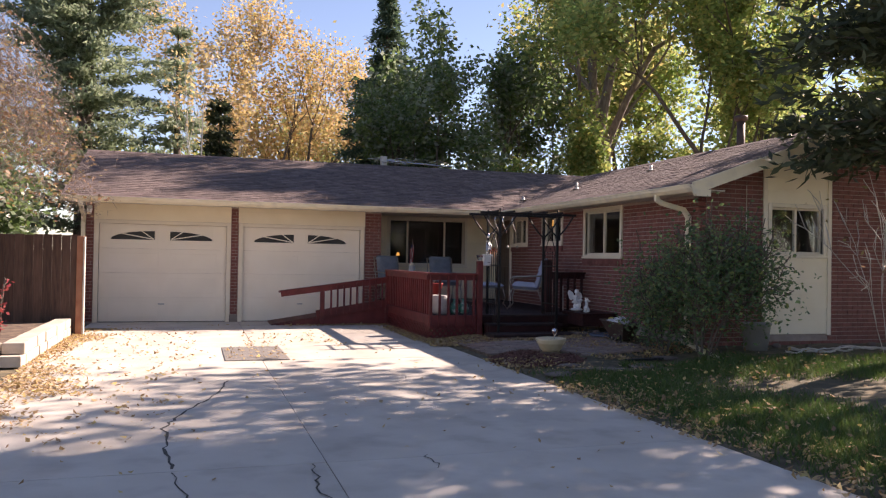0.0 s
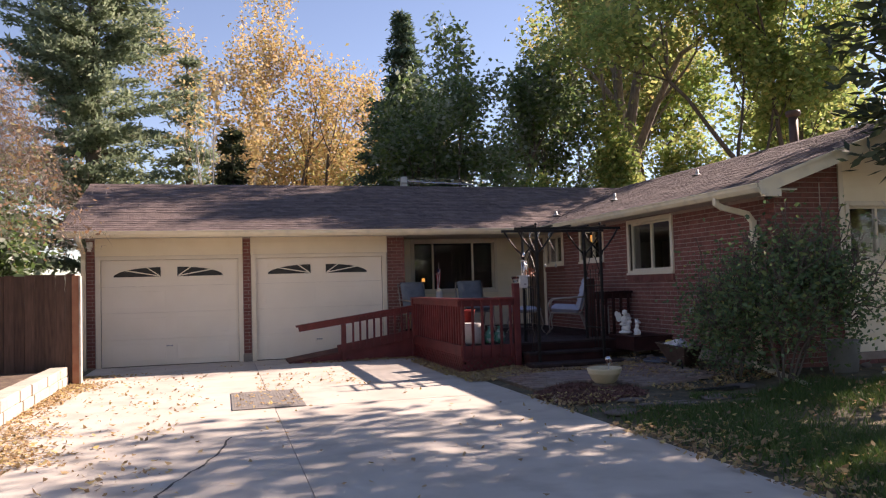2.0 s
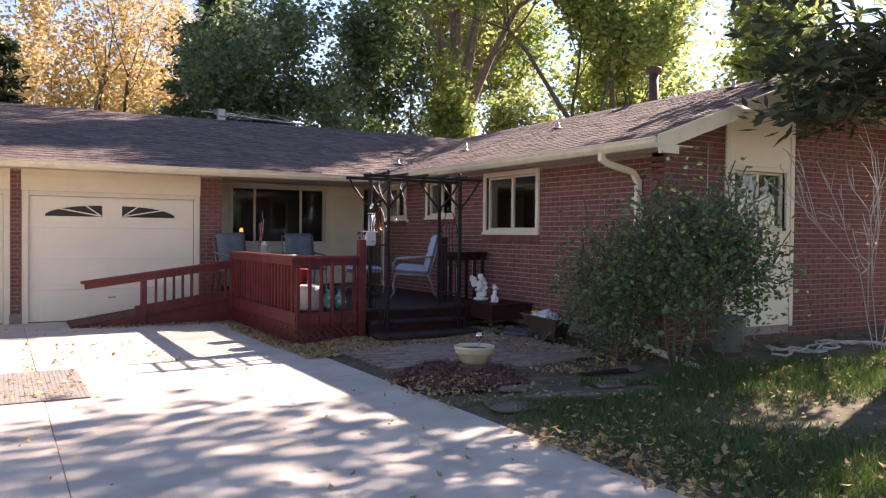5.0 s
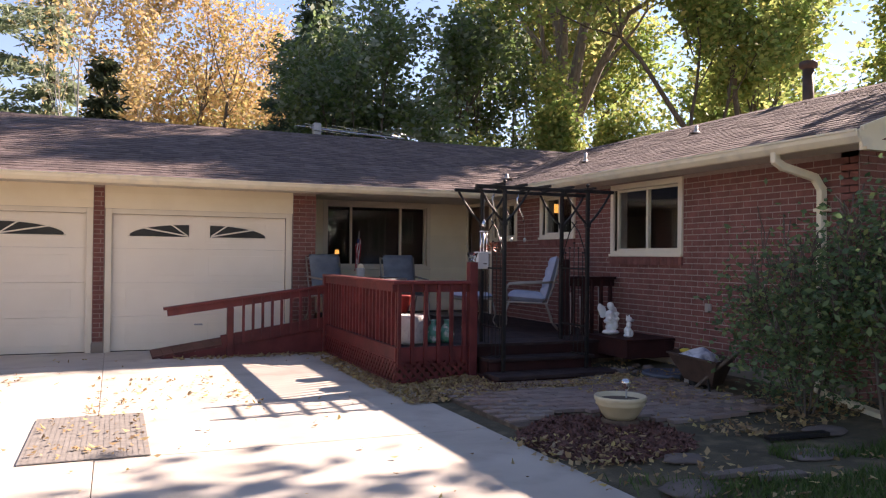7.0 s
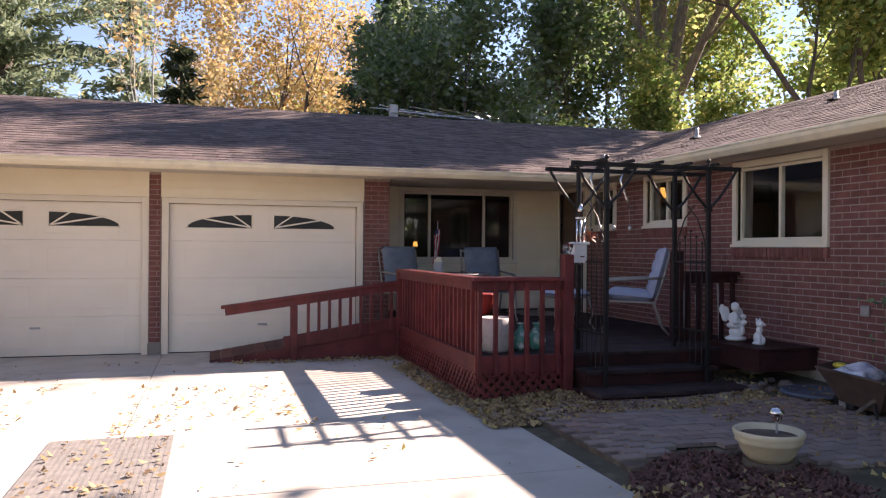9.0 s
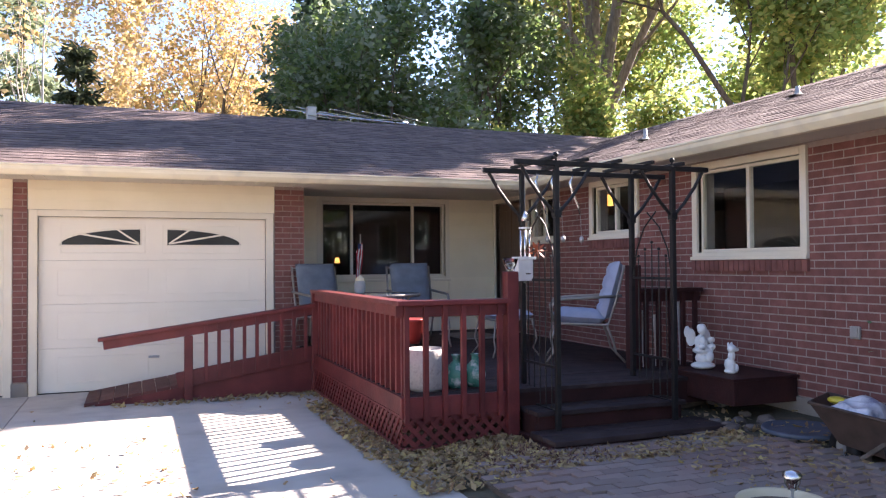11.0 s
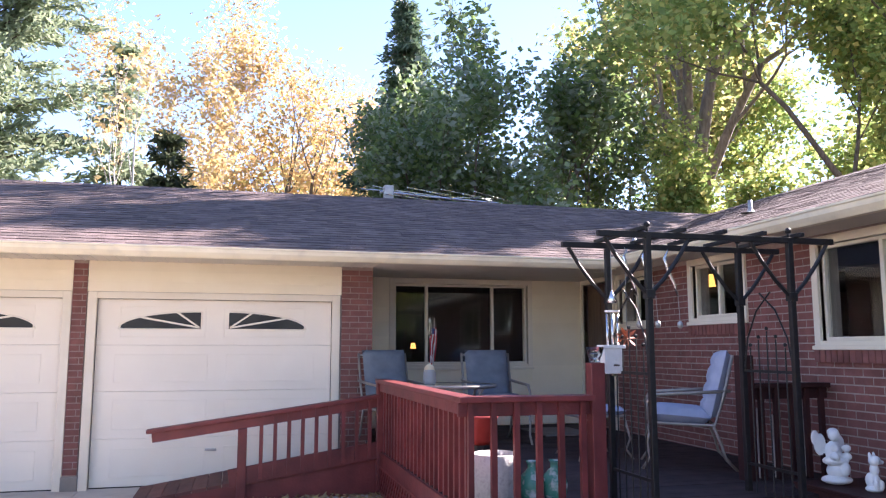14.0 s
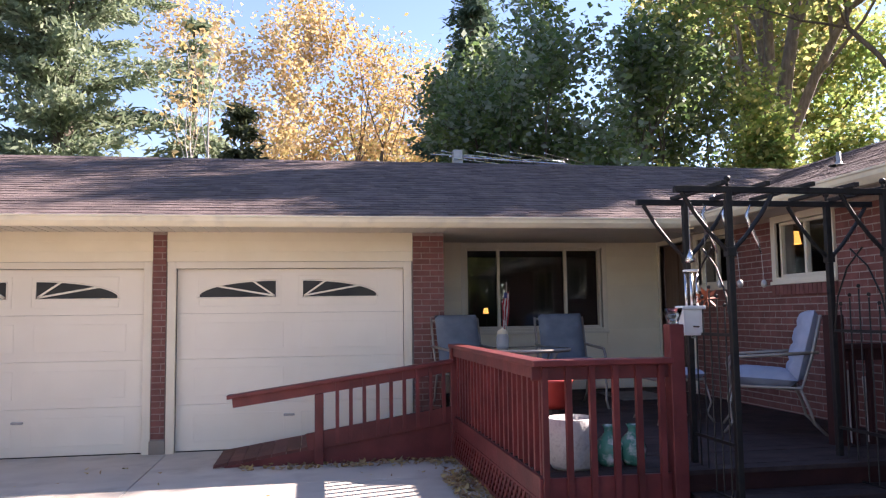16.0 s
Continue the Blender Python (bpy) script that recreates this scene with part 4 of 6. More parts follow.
BRIGHT = leafy("yellow_green_leaves", [(0.20, 0.31, 0.09), (0.30, 0.41, 0.13), (0.48, 0.51, 0.17), (0.17, 0.27, 0.08), (0.58, 0.51, 0.18)], 0.55)
SHRUBLEAF = leafy("shrub_leaves", [(0.075, 0.14, 0.065), (0.12, 0.20, 0.09), (0.18, 0.27, 0.11), (0.09, 0.165, 0.08), (0.28, 0.33, 0.11)], 0.5, 0.38)
RUSSET = leafy("dry_russet_leaves", [(0.27, 0.15, 0.085), (0.33, 0.20, 0.11), (0.23, 0.14, 0.095), (0.38, 0.28, 0.12), (0.30, 0.27, 0.12)], 0.35)

OLDBARK = surf("grey_bark", (0.15, 0.12, 0.10), (0.29, 0.24, 0.20), 5, 0.95, 0.8, 25, stretch=(3, 3, 0.7))

conifer("pine_tree", (-3.3, 27.9, -0.05), 15.0, 4.2, 11, PINE, "tall open-crowned green pine behind the garage", rows=26, per=9, needles=60000, droop=0.02, bare=0.14, open_top=True, size=0.15)
conifer("pine_tree", (-8.6, 27.5, -0.05), 12.5, 4.0, 12, PINE, "green pine beside its taller neighbour", rows=22, per=8, needles=40000, droop=0.05, bare=0.12, open_top=True, size=0.15)
conifer("pine_tree", (-0.5, 29.5, -0.05), 9.6, 2.0, 15, PINE, "thin-crowned grey-green pine behind the pale-barked tree", rows=18, per=6, needles=9000, droop=0.0, bare=0.05, size=0.17)
conifer("pine_tree", (0.95, 27.5, -0.05), 6.6, 1.0, 16, DARKPINE, "short dark pine behind the garage roof", rows=16, per=7, needles=8000, droop=-0.2, bare=0.05, size=0.15)
conifer("spruce_tree", (7.2, 29.6, -0.05), 11.8, 3.6, 13, SPRUCE, "dark conical spruce behind the house", rows=34, per=11, needles=46000, droop=0.18, bare=0.08, size=0.15, power=1.0)
broadleaf("shade_tree", (7.3, 26.0, -0.05), 8.3, 47, DARKGREEN, "rounded dark green tree in front of the spruce", 9500, 0.085, None, first=0.28, r=0.16, depth=4, spread=0.95, up=0.15, puff=0.27, radius=2.2)
broadleaf("birch_tree", (0.0, 25.9, -0.05), 8.9, 21, YELLOW, "slender pale-barked tree, almost bare", 300, 0.08, PALEBARK, first=0.45, r=0.085, depth=3, spread=0.42, up=0.3, puff=0.25, splits=3, radius=1.1)
broadleaf("aspen_tree", (1.6, 34.0, -0.05), 14.6, 22, YELLOW, "tall golden autumn tree with thin crown", 7500, 0.08, PALEBARK, first=0.36, r=0.11, depth=4, spread=0.6, up=0.3, puff=0.26, trunks=((0, 0, 1), (0.16, 0, 1)), radius=3.0)
broadleaf("maple_tree", (3.9, 34.6, -0.05), 11.8, 23, AMBER, "amber and gold autumn tree with several dark stems", 7500, 0.08, None, first=0.34, r=0.17, depth=4, spread=0.8, up=0.2, puff=0.28, trunks=((0.15, 0, 1), (-0.25, 0, 1), (0.3, 0.1, 1)), radius=3.6)
broadleaf("maple_tree", (7.2, 37.0, -0.05), 12.0, 51, AMBER, "amber autumn tree beside the spruce", 5000, 0.085, None, first=0.36, r=0.15, depth=4, spread=0.8, up=0.2, puff=0.3, radius=3.4)
broadleaf("ash_tree", (2.4, 40.0, -0.05), 9.6, 33, YELLOW, "pale gold autumn tree further behind", 5500, 0.095, None, first=0.36, r=0.11, depth=4, spread=0.8, up=0.2, puff=0.4, radius=4.0)
broadleaf("shade_tree", (10.2, 28.0, -0.05), 10.3, 24, DARKGREEN, "dense dark green tree with silvery leaf undersides", 10500, 0.10, None, first=0.30, r=0.16, depth=4, spread=0.95, up=0.2, puff=0.28, trunks=((0.1, 0, 1), (-0.2, 0, 1)), radius=3.3)
broadleaf("shade_tree", (13.0, 30.5, -0.05), 9.6, 25, DARKGREEN, "dark green tree half hidden by its neighbours", 6500, 0.10, None, first=0.30, r=0.14, depth=4, spread=0.95, up=0.15, puff=0.32, radius=3.1)
broadleaf("cottonwood_tree", (15.6, 27.9, -0.05), 17.0, 26, MIXGREEN, "large old cottonwood with leaning trunks and turning leaves", 14000, 0.11, OLDBARK, first=0.42, r=0.62, depth=4, spread=0.7, up=0.2, puff=0.34, trunks=((-0.12, 0, 1), (0.04, 0.05, 1)), low=7.4, radius=5.0)
broadleaf("cottonwood_tree", (17.7, 32.0, -0.05), 15.0, 56, MIXGREEN, "leaning cottonwood behind its older neighbour", 9000, 0.12, OLDBARK, first=0.42, r=0.45, depth=4, spread=0.7, up=0.2, puff=0.36, trunks=((0.12, 0.05, 1),), low=7.8, radius=3.8)
broadleaf("elm_tree", (18.0, 23.2, -0.05), 13.6, 27, BRIGHT, "sunlit yellow-green tree beyond the wing", 27000, 0.10, None, first=0.28, r=0.14, depth=4, spread=0.9, up=0.15, puff=0.34, trunks=((-0.14, 0, 1), (0.1, 0, 1)), low=3.6, radius=4.8)
# placed and stretched up-sun so its crown throws shade on the main roof
broadleaf("elm_tree", (20.6, 24.2, -0.05), 18.4, 28, BRIGHT, "yellow-green tree beyond the wing roof, made tall to shade the main roof", 26000, 0.13, None, first=0.40, r=0.15, depth=4, spread=0.8, up=0.15, puff=0.36, low=8.5, radius=2.3)
broadleaf("elm_tree", (20.6, 21.0, -0.05), 10.6, 55, BRIGHT, "light-crowned yellow-green tree beyond the wing roof", 9000, 0.10, None, first=0.34, r=0.12, depth=4, spread=0.85, up=0.2, puff=0.36, low=3.0, radius=3.0)
broadleaf("elm_tree", (21.5, 36.0, -0.05), 12.0, 29, BRIGHT, "yellow-green tree in the distance", 8000, 0.125, None, first=0.34, r=0.2, depth=4, spread=0.9, up=0.2, puff=0.4, radius=4.2)
broadleaf("bush", (6.2, 33.5, -0.05), 5.0, 30, MIXGREEN, "olive shrub behind the roof ridge", 5000, 0.10, None, first=0.3, r=0.06, depth=3, spread=1.0, up=0.1, puff=0.3)
broadleaf("bush", (11.8, 25.6, -0.05), 5.2, 31, BRIGHT, "yellow-green shrub behind the roof ridge", 4000, 0.085, None, first=0.3, r=0.06, depth=3, spread=1.0, up=0.1, puff=0.26, radius=1.4)
broadleaf("bush", (19.5, 28.0, -0.05), 7.2, 49, BRIGHT, "yellow-green thicket beyond the cottonwood", 7000, 0.095, None, first=0.3, r=0.06, depth=3, spread=0.9, up=0.15, puff=0.3, radius=1.8)
broadleaf("bush", (13.9, 26.4, -0.05), 7.4, 34, BRIGHT, "suckers with yellow-green leaves round the cottonwood", 5000, 0.085, None, first=0.3, r=0.05, depth=3, spread=0.5, up=0.3, puff=0.24, radius=0.8)

# the front lawn's pine, then trees added outside the view to shade the drive
conifer("pine_tree", (9.5, 7.6, 0.15), 10.0, 3.1, 14, DARKPINE, "tall dark pine on the front lawn", rows=17, per=6, needles=11000, droop=0.2, bare=0.25, open_top=True, size=0.15)
broadleaf("lawn_tree", (9.4, 3.0, 0.1), 10.0, 35, BRIGHT, "broad tree added on the front lawn to shade the drive", 3600, 0.15, None, first=0.34, r=0.2, depth=4, spread=0.9, up=0.15, puff=0.3, low=3.4, radius=3.6)

# added east of the wing, its shadow falls on the drive
broadleaf("lawn_tree", (14.6, 8.2, 0.1), 10.5, 36, MIXGREEN, "tall tree added on the far side of the wing to shade the drive", 2200, 0.13, None, first=0.34, r=0.22, depth=4, spread=0.9, up=0.15, puff=0.42, low=3.6, radius=3.3)
for x, y, h, k in ((-13.5, 30.0, 7.0, 71), (-10.5, 24.5, 5.5, 72), (-17.5, 25.5, 7.5, 73)):
    broadleaf("hedge_tree", (x, y, -0.05), h, k, MIXGREEN, "olive tree in the neighbouring yard", 9000, 0.13, None, first=0.3, r=0.12, depth=3, spread=1.0, up=0.1, puff=0.8, radius=2.8)
broadleaf("hedge_tree", (8.0, 44.0, -0.05), 8.5, 37, MIXGREEN, "distant olive tree behind the yard", 8000, 0.15, None, first=0.3, r=0.14, depth=3, spread=1.0, up=0.1, puff=0.9, radius=4.5)
broadleaf("hedge_tree", (-1.5, 42.0, -0.05), 7.0, 38, MIXGREEN, "distant olive tree behind the yard", 7000, 0.15, None, first=0.3, r=0.14, depth=3, spread=1.0, up=0.1, puff=0.9, radius=4.5)
broadleaf("hedge_tree", (29.0, 33.0, -0.05), 10.0, 39, BRIGHT, "distant yellow-green tree behind the yard", 9000, 0.15, None, first=0.3, r=0.14, depth=3, spread=1.0, up=0.1, puff=0.9, radius=5.0)

# high crown added up-sun to dapple the drive
broadleaf("lawn_tree", (14.5, 11.2, 0.1), 13.0, 46, MIXGREEN, "tall high-crowned tree added beyond the wing to shade the drive", 3400, 0.13, None, first=0.45, r=0.24, depth=4, spread=0.8, up=0.15, puff=0.42, low=7.2, radius=3.1)

for x, y, h, k in ((-5.6, 21.5, 4.6, 81), (-8.6, 22.5, 5.0, 82)):
    broadleaf("hedge_tree", (x, y, -0.05), h, k, DARKGREEN, "dark green shrub behind the board fence", 6000, 0.10, None, first=0.3, r=0.07, depth=3, spread=1.0, up=0.1, puff=0.45, radius=2.0)

# unseen trees added around the street side, to darken what the windows mirror
for k, (x, y, h) in enumerate(((-16, -28, 8), (-6, -32, 8), (4, -29, 7), (13, -32, 8), (22, -28, 9), (27, -9, 11), (38, -22, 12), (-28, -8, 9), (-26, 8, 9), (32, -10, 10))):
    broadleaf("street_tree", (x, y, -0.05), h, 60 + k, MIXGREEN if k % 2 else BRIGHT, "unseen leafy tree added to darken the window reflections", 4500, 0.3, None, first=0.28, r=0.2, depth=3, spread=0.95, up=0.1, puff=0.9, radius=4.6)


# ---- deck, ramp and steps ----
def rail_run(parent, p0, p1, bottom, count, top_w=0.14, wood=None):
    """A rail on balusters from p0 to p1 (the rail's top), the feet at the heights bottom."""
    p0, p1, wood = Vector(p0), Vector(p1), wood or REDWOOD
    part("top_rail", MB().beam(p0 - Vector((0, 0, 0.019)), p1 - Vector((0, 0, 0.019)), top_w, 0.038), wood, parent, soft=0.006)
    part("rail_apron", MB().beam(p0 - Vector((0, 0, 0.083)), p1 - Vector((0, 0, 0.083)), 0.038, 0.09), wood, parent, soft=0.004)
    d = (p1 - p0)
    side = Vector((-d.y, d.x, 0)).normalized() * 0.028
    for k in range(count):
        t = (k + 0.5) / count
        p = p0.lerp(p1, t)
        zb = bottom[0] + (bottom[1] - bottom[0]) * t
        part("baluster", MB().box(p.x - 0.019 - side.x, p.x + 0.019 - side.x, p.y - 0.019 - side.y, p.y + 0.019 - side.y, zb, p.z - 0.038), wood, parent)


def post(parent, x, y, z0, z1, w=0.09, wood=None):
    mb = MB().box(x - w / 2, x + w / 2, y - w / 2, y + w / 2, z0, z1)
    return part("post", mb, wood or REDWOOD, parent, soft=0.006)


DX0, DX1, DY0 = 4.18, 7.48, 12.97
RAIL_Z = 1.165
deck = thing("deck", (5.8, 15.5, 0.0), "red-stained wooden porch deck with railings and lattice skirt", "deck")
# front rim over the steps, shade put in by the darker wood colour
part("header_board", MB().box(5.1, DX1, DY0, DY0 + 0.04, 0.20, DECK_Z - 0.034), DARKRED_SHADED, deck, "deck rim board over the steps, coloured dark for shade")
part("deck_frame", MB().box(DX0, 5.098, DY0, DY0 + 0.04, 0.20, DECK_Z - 0.03).box(DX0, DX0 + 0.04, DY0 + 0.04, 17.1, 0.20, DECK_Z - 0.03).box(DX0 + 0.04, DX1, 15.0, 15.05, 0.2, DECK_Z - 0.03), REDWOOD, deck, "red-stained rim joists")
y = DY0 - 0.02
while y < PORCH_Y - 0.16:
    x0 = DX0 - 0.02 if y < 17.0 else 4.23
    part("deck_board", MB().box(x0, DX1, y, y + 0.138, DECK_Z - 0.032, DECK_Z + random.uniform(-0.002, 0.001)), DECKWOOD, deck)
    y += 0.144
part("deck_pillar", MB().box(4.25, 7.4, 13.1, 17.0, gz(6, 14) - 0.08, 0.2), SOIL, deck, "dark earth under the deck")
# railings: the west side, the front, and the stub by the wing
rail_run(deck, (DX0 - 0.03, DY0, RAIL_Z), (DX0 - 0.03, 16.08, RAIL_Z), (0.24, 0.24), 22)
rail_run(deck, (DX0 - 0.10, DY0 - 0.03, RAIL_Z), (5.02, DY0 - 0.03, RAIL_Z), (0.24, 0.24), 6)
part("rim_board", MB().box(DX0 - 0.06, 5.08, DY0 - 0.045, DY0 - 0.006, 0.27, DECK_Z - 0.005), REDWOOD, deck, soft=0.004)
part("rim_board", MB().box(DX0 - 0.045, DX0 - 0.006, DY0 - 0.004, 16.1, 0.27, DECK_Z - 0.005), REDWOOD, deck, soft=0.004)
post(deck, DX0 - 0.03, 16.12, 0.0, RAIL_Z - 0.03)
post(deck, 5.05, DY0 - 0.04, 0.03, 1.38, 0.10)
# stub post and rail take the darker copy, as shaded redwood
post(deck, 6.69, 13.6, 0.1, 1.42, 0.11, DARKRED_SHADED)
rail_run(deck, (6.74, 13.6, 1.195), (7.46, 13.6, 1.195), (DECK_Z, DECK_Z), 5, 0.14, DARKRED_SHADED)


def lattice(parent, a, b, z0, z1, normal):
    """Crossed slats between two uprights."""
    a, b = Vector(a), Vector(b)
    ln = (b - a).length
    d, n, h = (b - a).normalized(), Vector(normal), z1 - z0
    s = -h
    while s < ln:
        for sign, off in ((1, 0.0), (-1, 0.007)):
            t0, t1 = (s, s + h) if sign > 0 else (s + h, s)
            za, zb = z0, z1
            q0, q1 = t0, t1
            # keep within the frame
            def cut(q, other, zq, zo):
                if q < 0:
                    return 0, zq + (zo - zq) * (0 - q) / (other - q)
                if q > ln:
                    return ln, zq + (zo - zq) * (ln - q) / (other - q)
                return q, zq
            if max(q0, q1) <= 0 or min(q0, q1) >= ln:
                continue
            c0, d0 = cut(q0, q1, za, zb)
            c1, d1 = cut(q1, q0, zb, za)
            p0, p1 = a + d * c0 + n * off, a + d * c1 + n * off
            p0.z, p1.z = d0, d1
            if (p1 - p0).length > 0.02:
                part("lattice_slat", MB().beam(p0, p1, 0.007, 0.036), REDWOOD, parent)
        s += 0.105


lat = part("lattice_panel", MB().box(DX0 - 0.05, 5.06, DY0 - 0.044, DY0 - 0.028, 0.265, 0.285).box(DX0 - 0.05, 5.06, DY0 - 0.044, DY0 - 0.028, 0.015, 0.05), REDWOOD, deck, "crossed lattice skirt")
lattice(lat, (DX0 - 0.04, DY0 - 0.03, 0), (5.04, DY0 - 0.03, 0), 0.04, 0.275, (0, -1, 0))
lat = part("lattice_panel", MB().box(DX0 - 0.05, DX0 - 0.034, DY0 - 0.02, 16.1, 0.265, 0.285).box(DX0 - 0.05, DX0 - 0.034, DY0 - 0.02, 16.1, 0.015, 0.05), REDWOOD, deck, "crossed lattice skirt")
lattice(lat, (DX0 - 0.036, DY0 - 0.02, 0), (DX0 - 0.036, 16.08, 0), 0.04, 0.275, (-1, 0, 0))
# steps under the arbor
steps = thing("porch_steps", (5.9, 12.65, 0.05), "three weathered red wooden steps up to the deck, risers darkened for shade", "steps")
for x0, x1, y0, y1, zt in ((5.14, 6.55, 12.66, 12.96, 0.29), (5.08, 6.66, 12.28, 12.68, 0.145)):
    part("tread", MB().box(x0, x1, y0, (y0 + y1) / 2 - 0.004, zt - 0.04, zt), DECKWOOD, steps, soft=0.006)
    part("tread", MB().box(x0, x1, (y0 + y1) / 2 + 0.004, y1, zt - 0.04, zt), DECKWOOD, steps, soft=0.006)
    # risers and stringers carry the shade under the treads in their colour
    part("riser", MB().box(x0 + 0.03, x1 - 0.03, y0 + 0.04, y0 + 0.06, zt - 0.15, zt - 0.04), DARKRED_SHADED, steps)
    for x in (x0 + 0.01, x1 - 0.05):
        part("stringer", MB().box(x, x + 0.04, y0 + 0.06, 12.955, 0.02, zt - 0.04), DARKRED_SHADED, steps)

# ramp along the garage
ramp = thing("ramp", (3.0, 16.6, 0.0), "red-stained wooden access ramp with a sloping rail", "ramp")
RX0, RX1, RY0, RY1 = 1.75, DX0 - 0.05, 16.12, 17.02


def ramp_z(x):
    return 0.03 + (x - RX0) / (RX1 - RX0) * 0.37


n = 17
for k in range(n):
    a, b = RX0 + (RX1 - RX0) * k / n, RX0 + (RX1 - RX0) * (k + 1) / n - 0.006
    za, zb = ramp_z(a), ramp_z(b)
    part("ramp_board", MB().hexa([(a, RY0, za - 0.03), (b, RY0, zb - 0.03), (b, RY1, zb - 0.03), (a, RY1, za - 0.03), (a, RY0, za), (b, RY0, zb), (b, RY1, zb), (a, RY1, za)]), RAMPWOOD, ramp)
part("ramp_stringer", MB().hexa([(RX0 + 0.1, RY0 + 0.01, 0.0), (RX1, RY0 + 0.01, 0.0), (RX1, RY0 + 0.05, 0.0), (RX0 + 0.1, RY0 + 0.05, 0.0), (RX0 + 0.1, RY0 + 0.01, ramp_z(RX0 + 0.1) - 0.032), (RX1, RY0 + 0.01, ramp_z(RX1) - 0.032), (RX1, RY0 + 0.05, ramp_z(RX1) - 0.032), (RX0 + 0.1, RY0 + 0.05, ramp_z(RX0 + 0.1) - 0.032)]), REDWOOD, ramp)
part("ramp_kerb", MB().beam((RX0 + 0.9, RY0 - 0.02, ramp_z(RX0 + 0.9) + 0.05), (RX1, RY0 - 0.02, ramp_z(RX1) + 0.05), 0.036, 0.17), REDWOOD, ramp, soft=0.004)
z0, z1 = 0.705, 1.01
rz = lambda x: z0 + (x - 1.88) / (RX1 - 1.88) * (z1 - z0)
part("top_rail", MB().beam((1.88, RY0 - 0.02, rz(1.88) - 0.019), (RX1, RY0 - 0.02, rz(RX1) - 0.019), 0.14, 0.038), REDWOOD, ramp, soft=0.006)
part("rail_apron", MB().beam((1.93, RY0 - 0.02, rz(1.93) - 0.085), (RX1, RY0 - 0.02, rz(RX1) - 0.085), 0.038, 0.09), REDWOOD, ramp, soft=0.004)
for x in (2.77,):
    post(ramp, x, RY0 - 0.02, 0.0, rz(x) - 0.13, 0.088)
for k in range(9):
    x = 2.95 + k * 0.135
    part("baluster", MB().box(x - 0.018, x + 0.018, RY0 - 0.055, RY0 - 0.02, ramp_z(x) - 0.01, rz(x) - 0.04), REDWOOD, ramp)

# ---- arbor ----
AX0, AX1, AY0, AY1, AZ = 5.30, 6.40, 12.62, 13.20, 2.24
arbor = thing("garden_arbor", (5.85, 12.9, 0.05), "black metal garden arbor with braced posts over the steps", "arbor")
for x in (AX0, AX1):
    for y in (AY0, AY1):
        part("post", MB().box(x - 0.02, x + 0.02, y - 0.02, y + 0.02, 0.02 if y == AY0 else 0.2, AZ - 0.01), IRON, arbor, soft=0.004)
        part("collar", MB().box(x - 0.029, x + 0.029, y - 0.029, y + 0.029, 1.80, 1.86), IRON, arbor, soft=0.004)
        part("finial", MB().ball((x, y, AZ + 0.055), 0.022).tube([(x, y, AZ), (x, y, AZ + 0.05)], 0.01, 6), IRON, arbor, smooth=True)
        for s in (-1, 1):
            pts = [(x + s * 0.02, y, 1.84), (x + s * 0.12, y, 1.94), (x + s * 0.23, y, 2.08), (x + s * 0.31, y, AZ - 0.035)]
            part("brace", MB().tube(pts, 0.014, 6), IRON, arbor)
for y in (AY0, AY1):
    part("beam", MB().box(AX0 - 0.36, AX1 + 0.36, y - 0.019, y + 0.019, AZ - 0.035, AZ + 0.005), IRON, arbor, soft=0.003)
for x in (AX0 - 0.06, AX0 + 0.24, (AX0 + AX1) / 2, AX1 - 0.24, AX1 + 0.06):
    part("rung", MB().box(x - 0.017, x + 0.017, AY0 - 0.07, AY1 + 0.07, AZ + 0.007, AZ + 0.035), IRON, arbor, soft=0.003)
for x in (AX0, AX1):
    panel = part("side_panel", MB().box(x - 0.01, x + 0.01, AY0 + 0.022, AY1 - 0.022, 0.28, 0.30), IRON, arbor, "wrought side panel")
    for zc in (0.62, 1.30):
        part("crossbar", MB().box(x - 0.01, x + 0.01, AY0 + 0.022, AY1 - 0.022, zc, zc + 0.02), IRON, panel)
    for k in range(1, 6):
        yy = AY0 + (AY1 - AY0) * k / 6
        part("rod", MB().tube([(x, yy, 0.30), (x, yy, 1.42 + 0.18 * (1 - abs(k - 3) / 3))], 0.0055, 5).ball((x, yy, 1.44 + 0.18 * (1 - abs(k - 3) / 3)), 0.014, 6, 5), IRON, panel)
    for ya, yb in ((AY0 + 0.02, (AY0 + AY1) / 2 + 0.06), (AY1 - 0.02, (AY0 + AY1) / 2 - 0.06)):
        part("gothic_arch", MB().tube([(x, ya, 1.32), (x, ya + (yb - ya) * 0.15, 1.55), (x, ya + (yb - ya) * 0.5, 1.75), (x, yb, 1.88)], 0.007, 5), IRON, panel)

# ornaments hanging from the arbor
chime = thing("wind_chime", (AX0 - 0.03, AY1 - 0.02, 1.75), "silver tube wind chime hanging from the arbor", "wind chime")
cx, cy = AX0 - 0.02, AY1 - 0.09
part("cord", MB().tube([(cx, cy, AZ - 0.03), (cx, cy, 1.86)], 0.003, 4), GALV, chime)
part("roof_cone", MB().lathe([(0.002, 0.09), (0.018, 0.06), (0.038, 0.012), (0.03, 0.0)], (cx, cy, 1.80), 14), STEEL, chime, "dented silver cone", smooth=True)
part("disc", MB().lathe([(0.002, 0.012), (0.055, 0.012), (0.055, 0), (0.002, 0)], (cx, cy, 1.735), 16), PLASTER, chime)
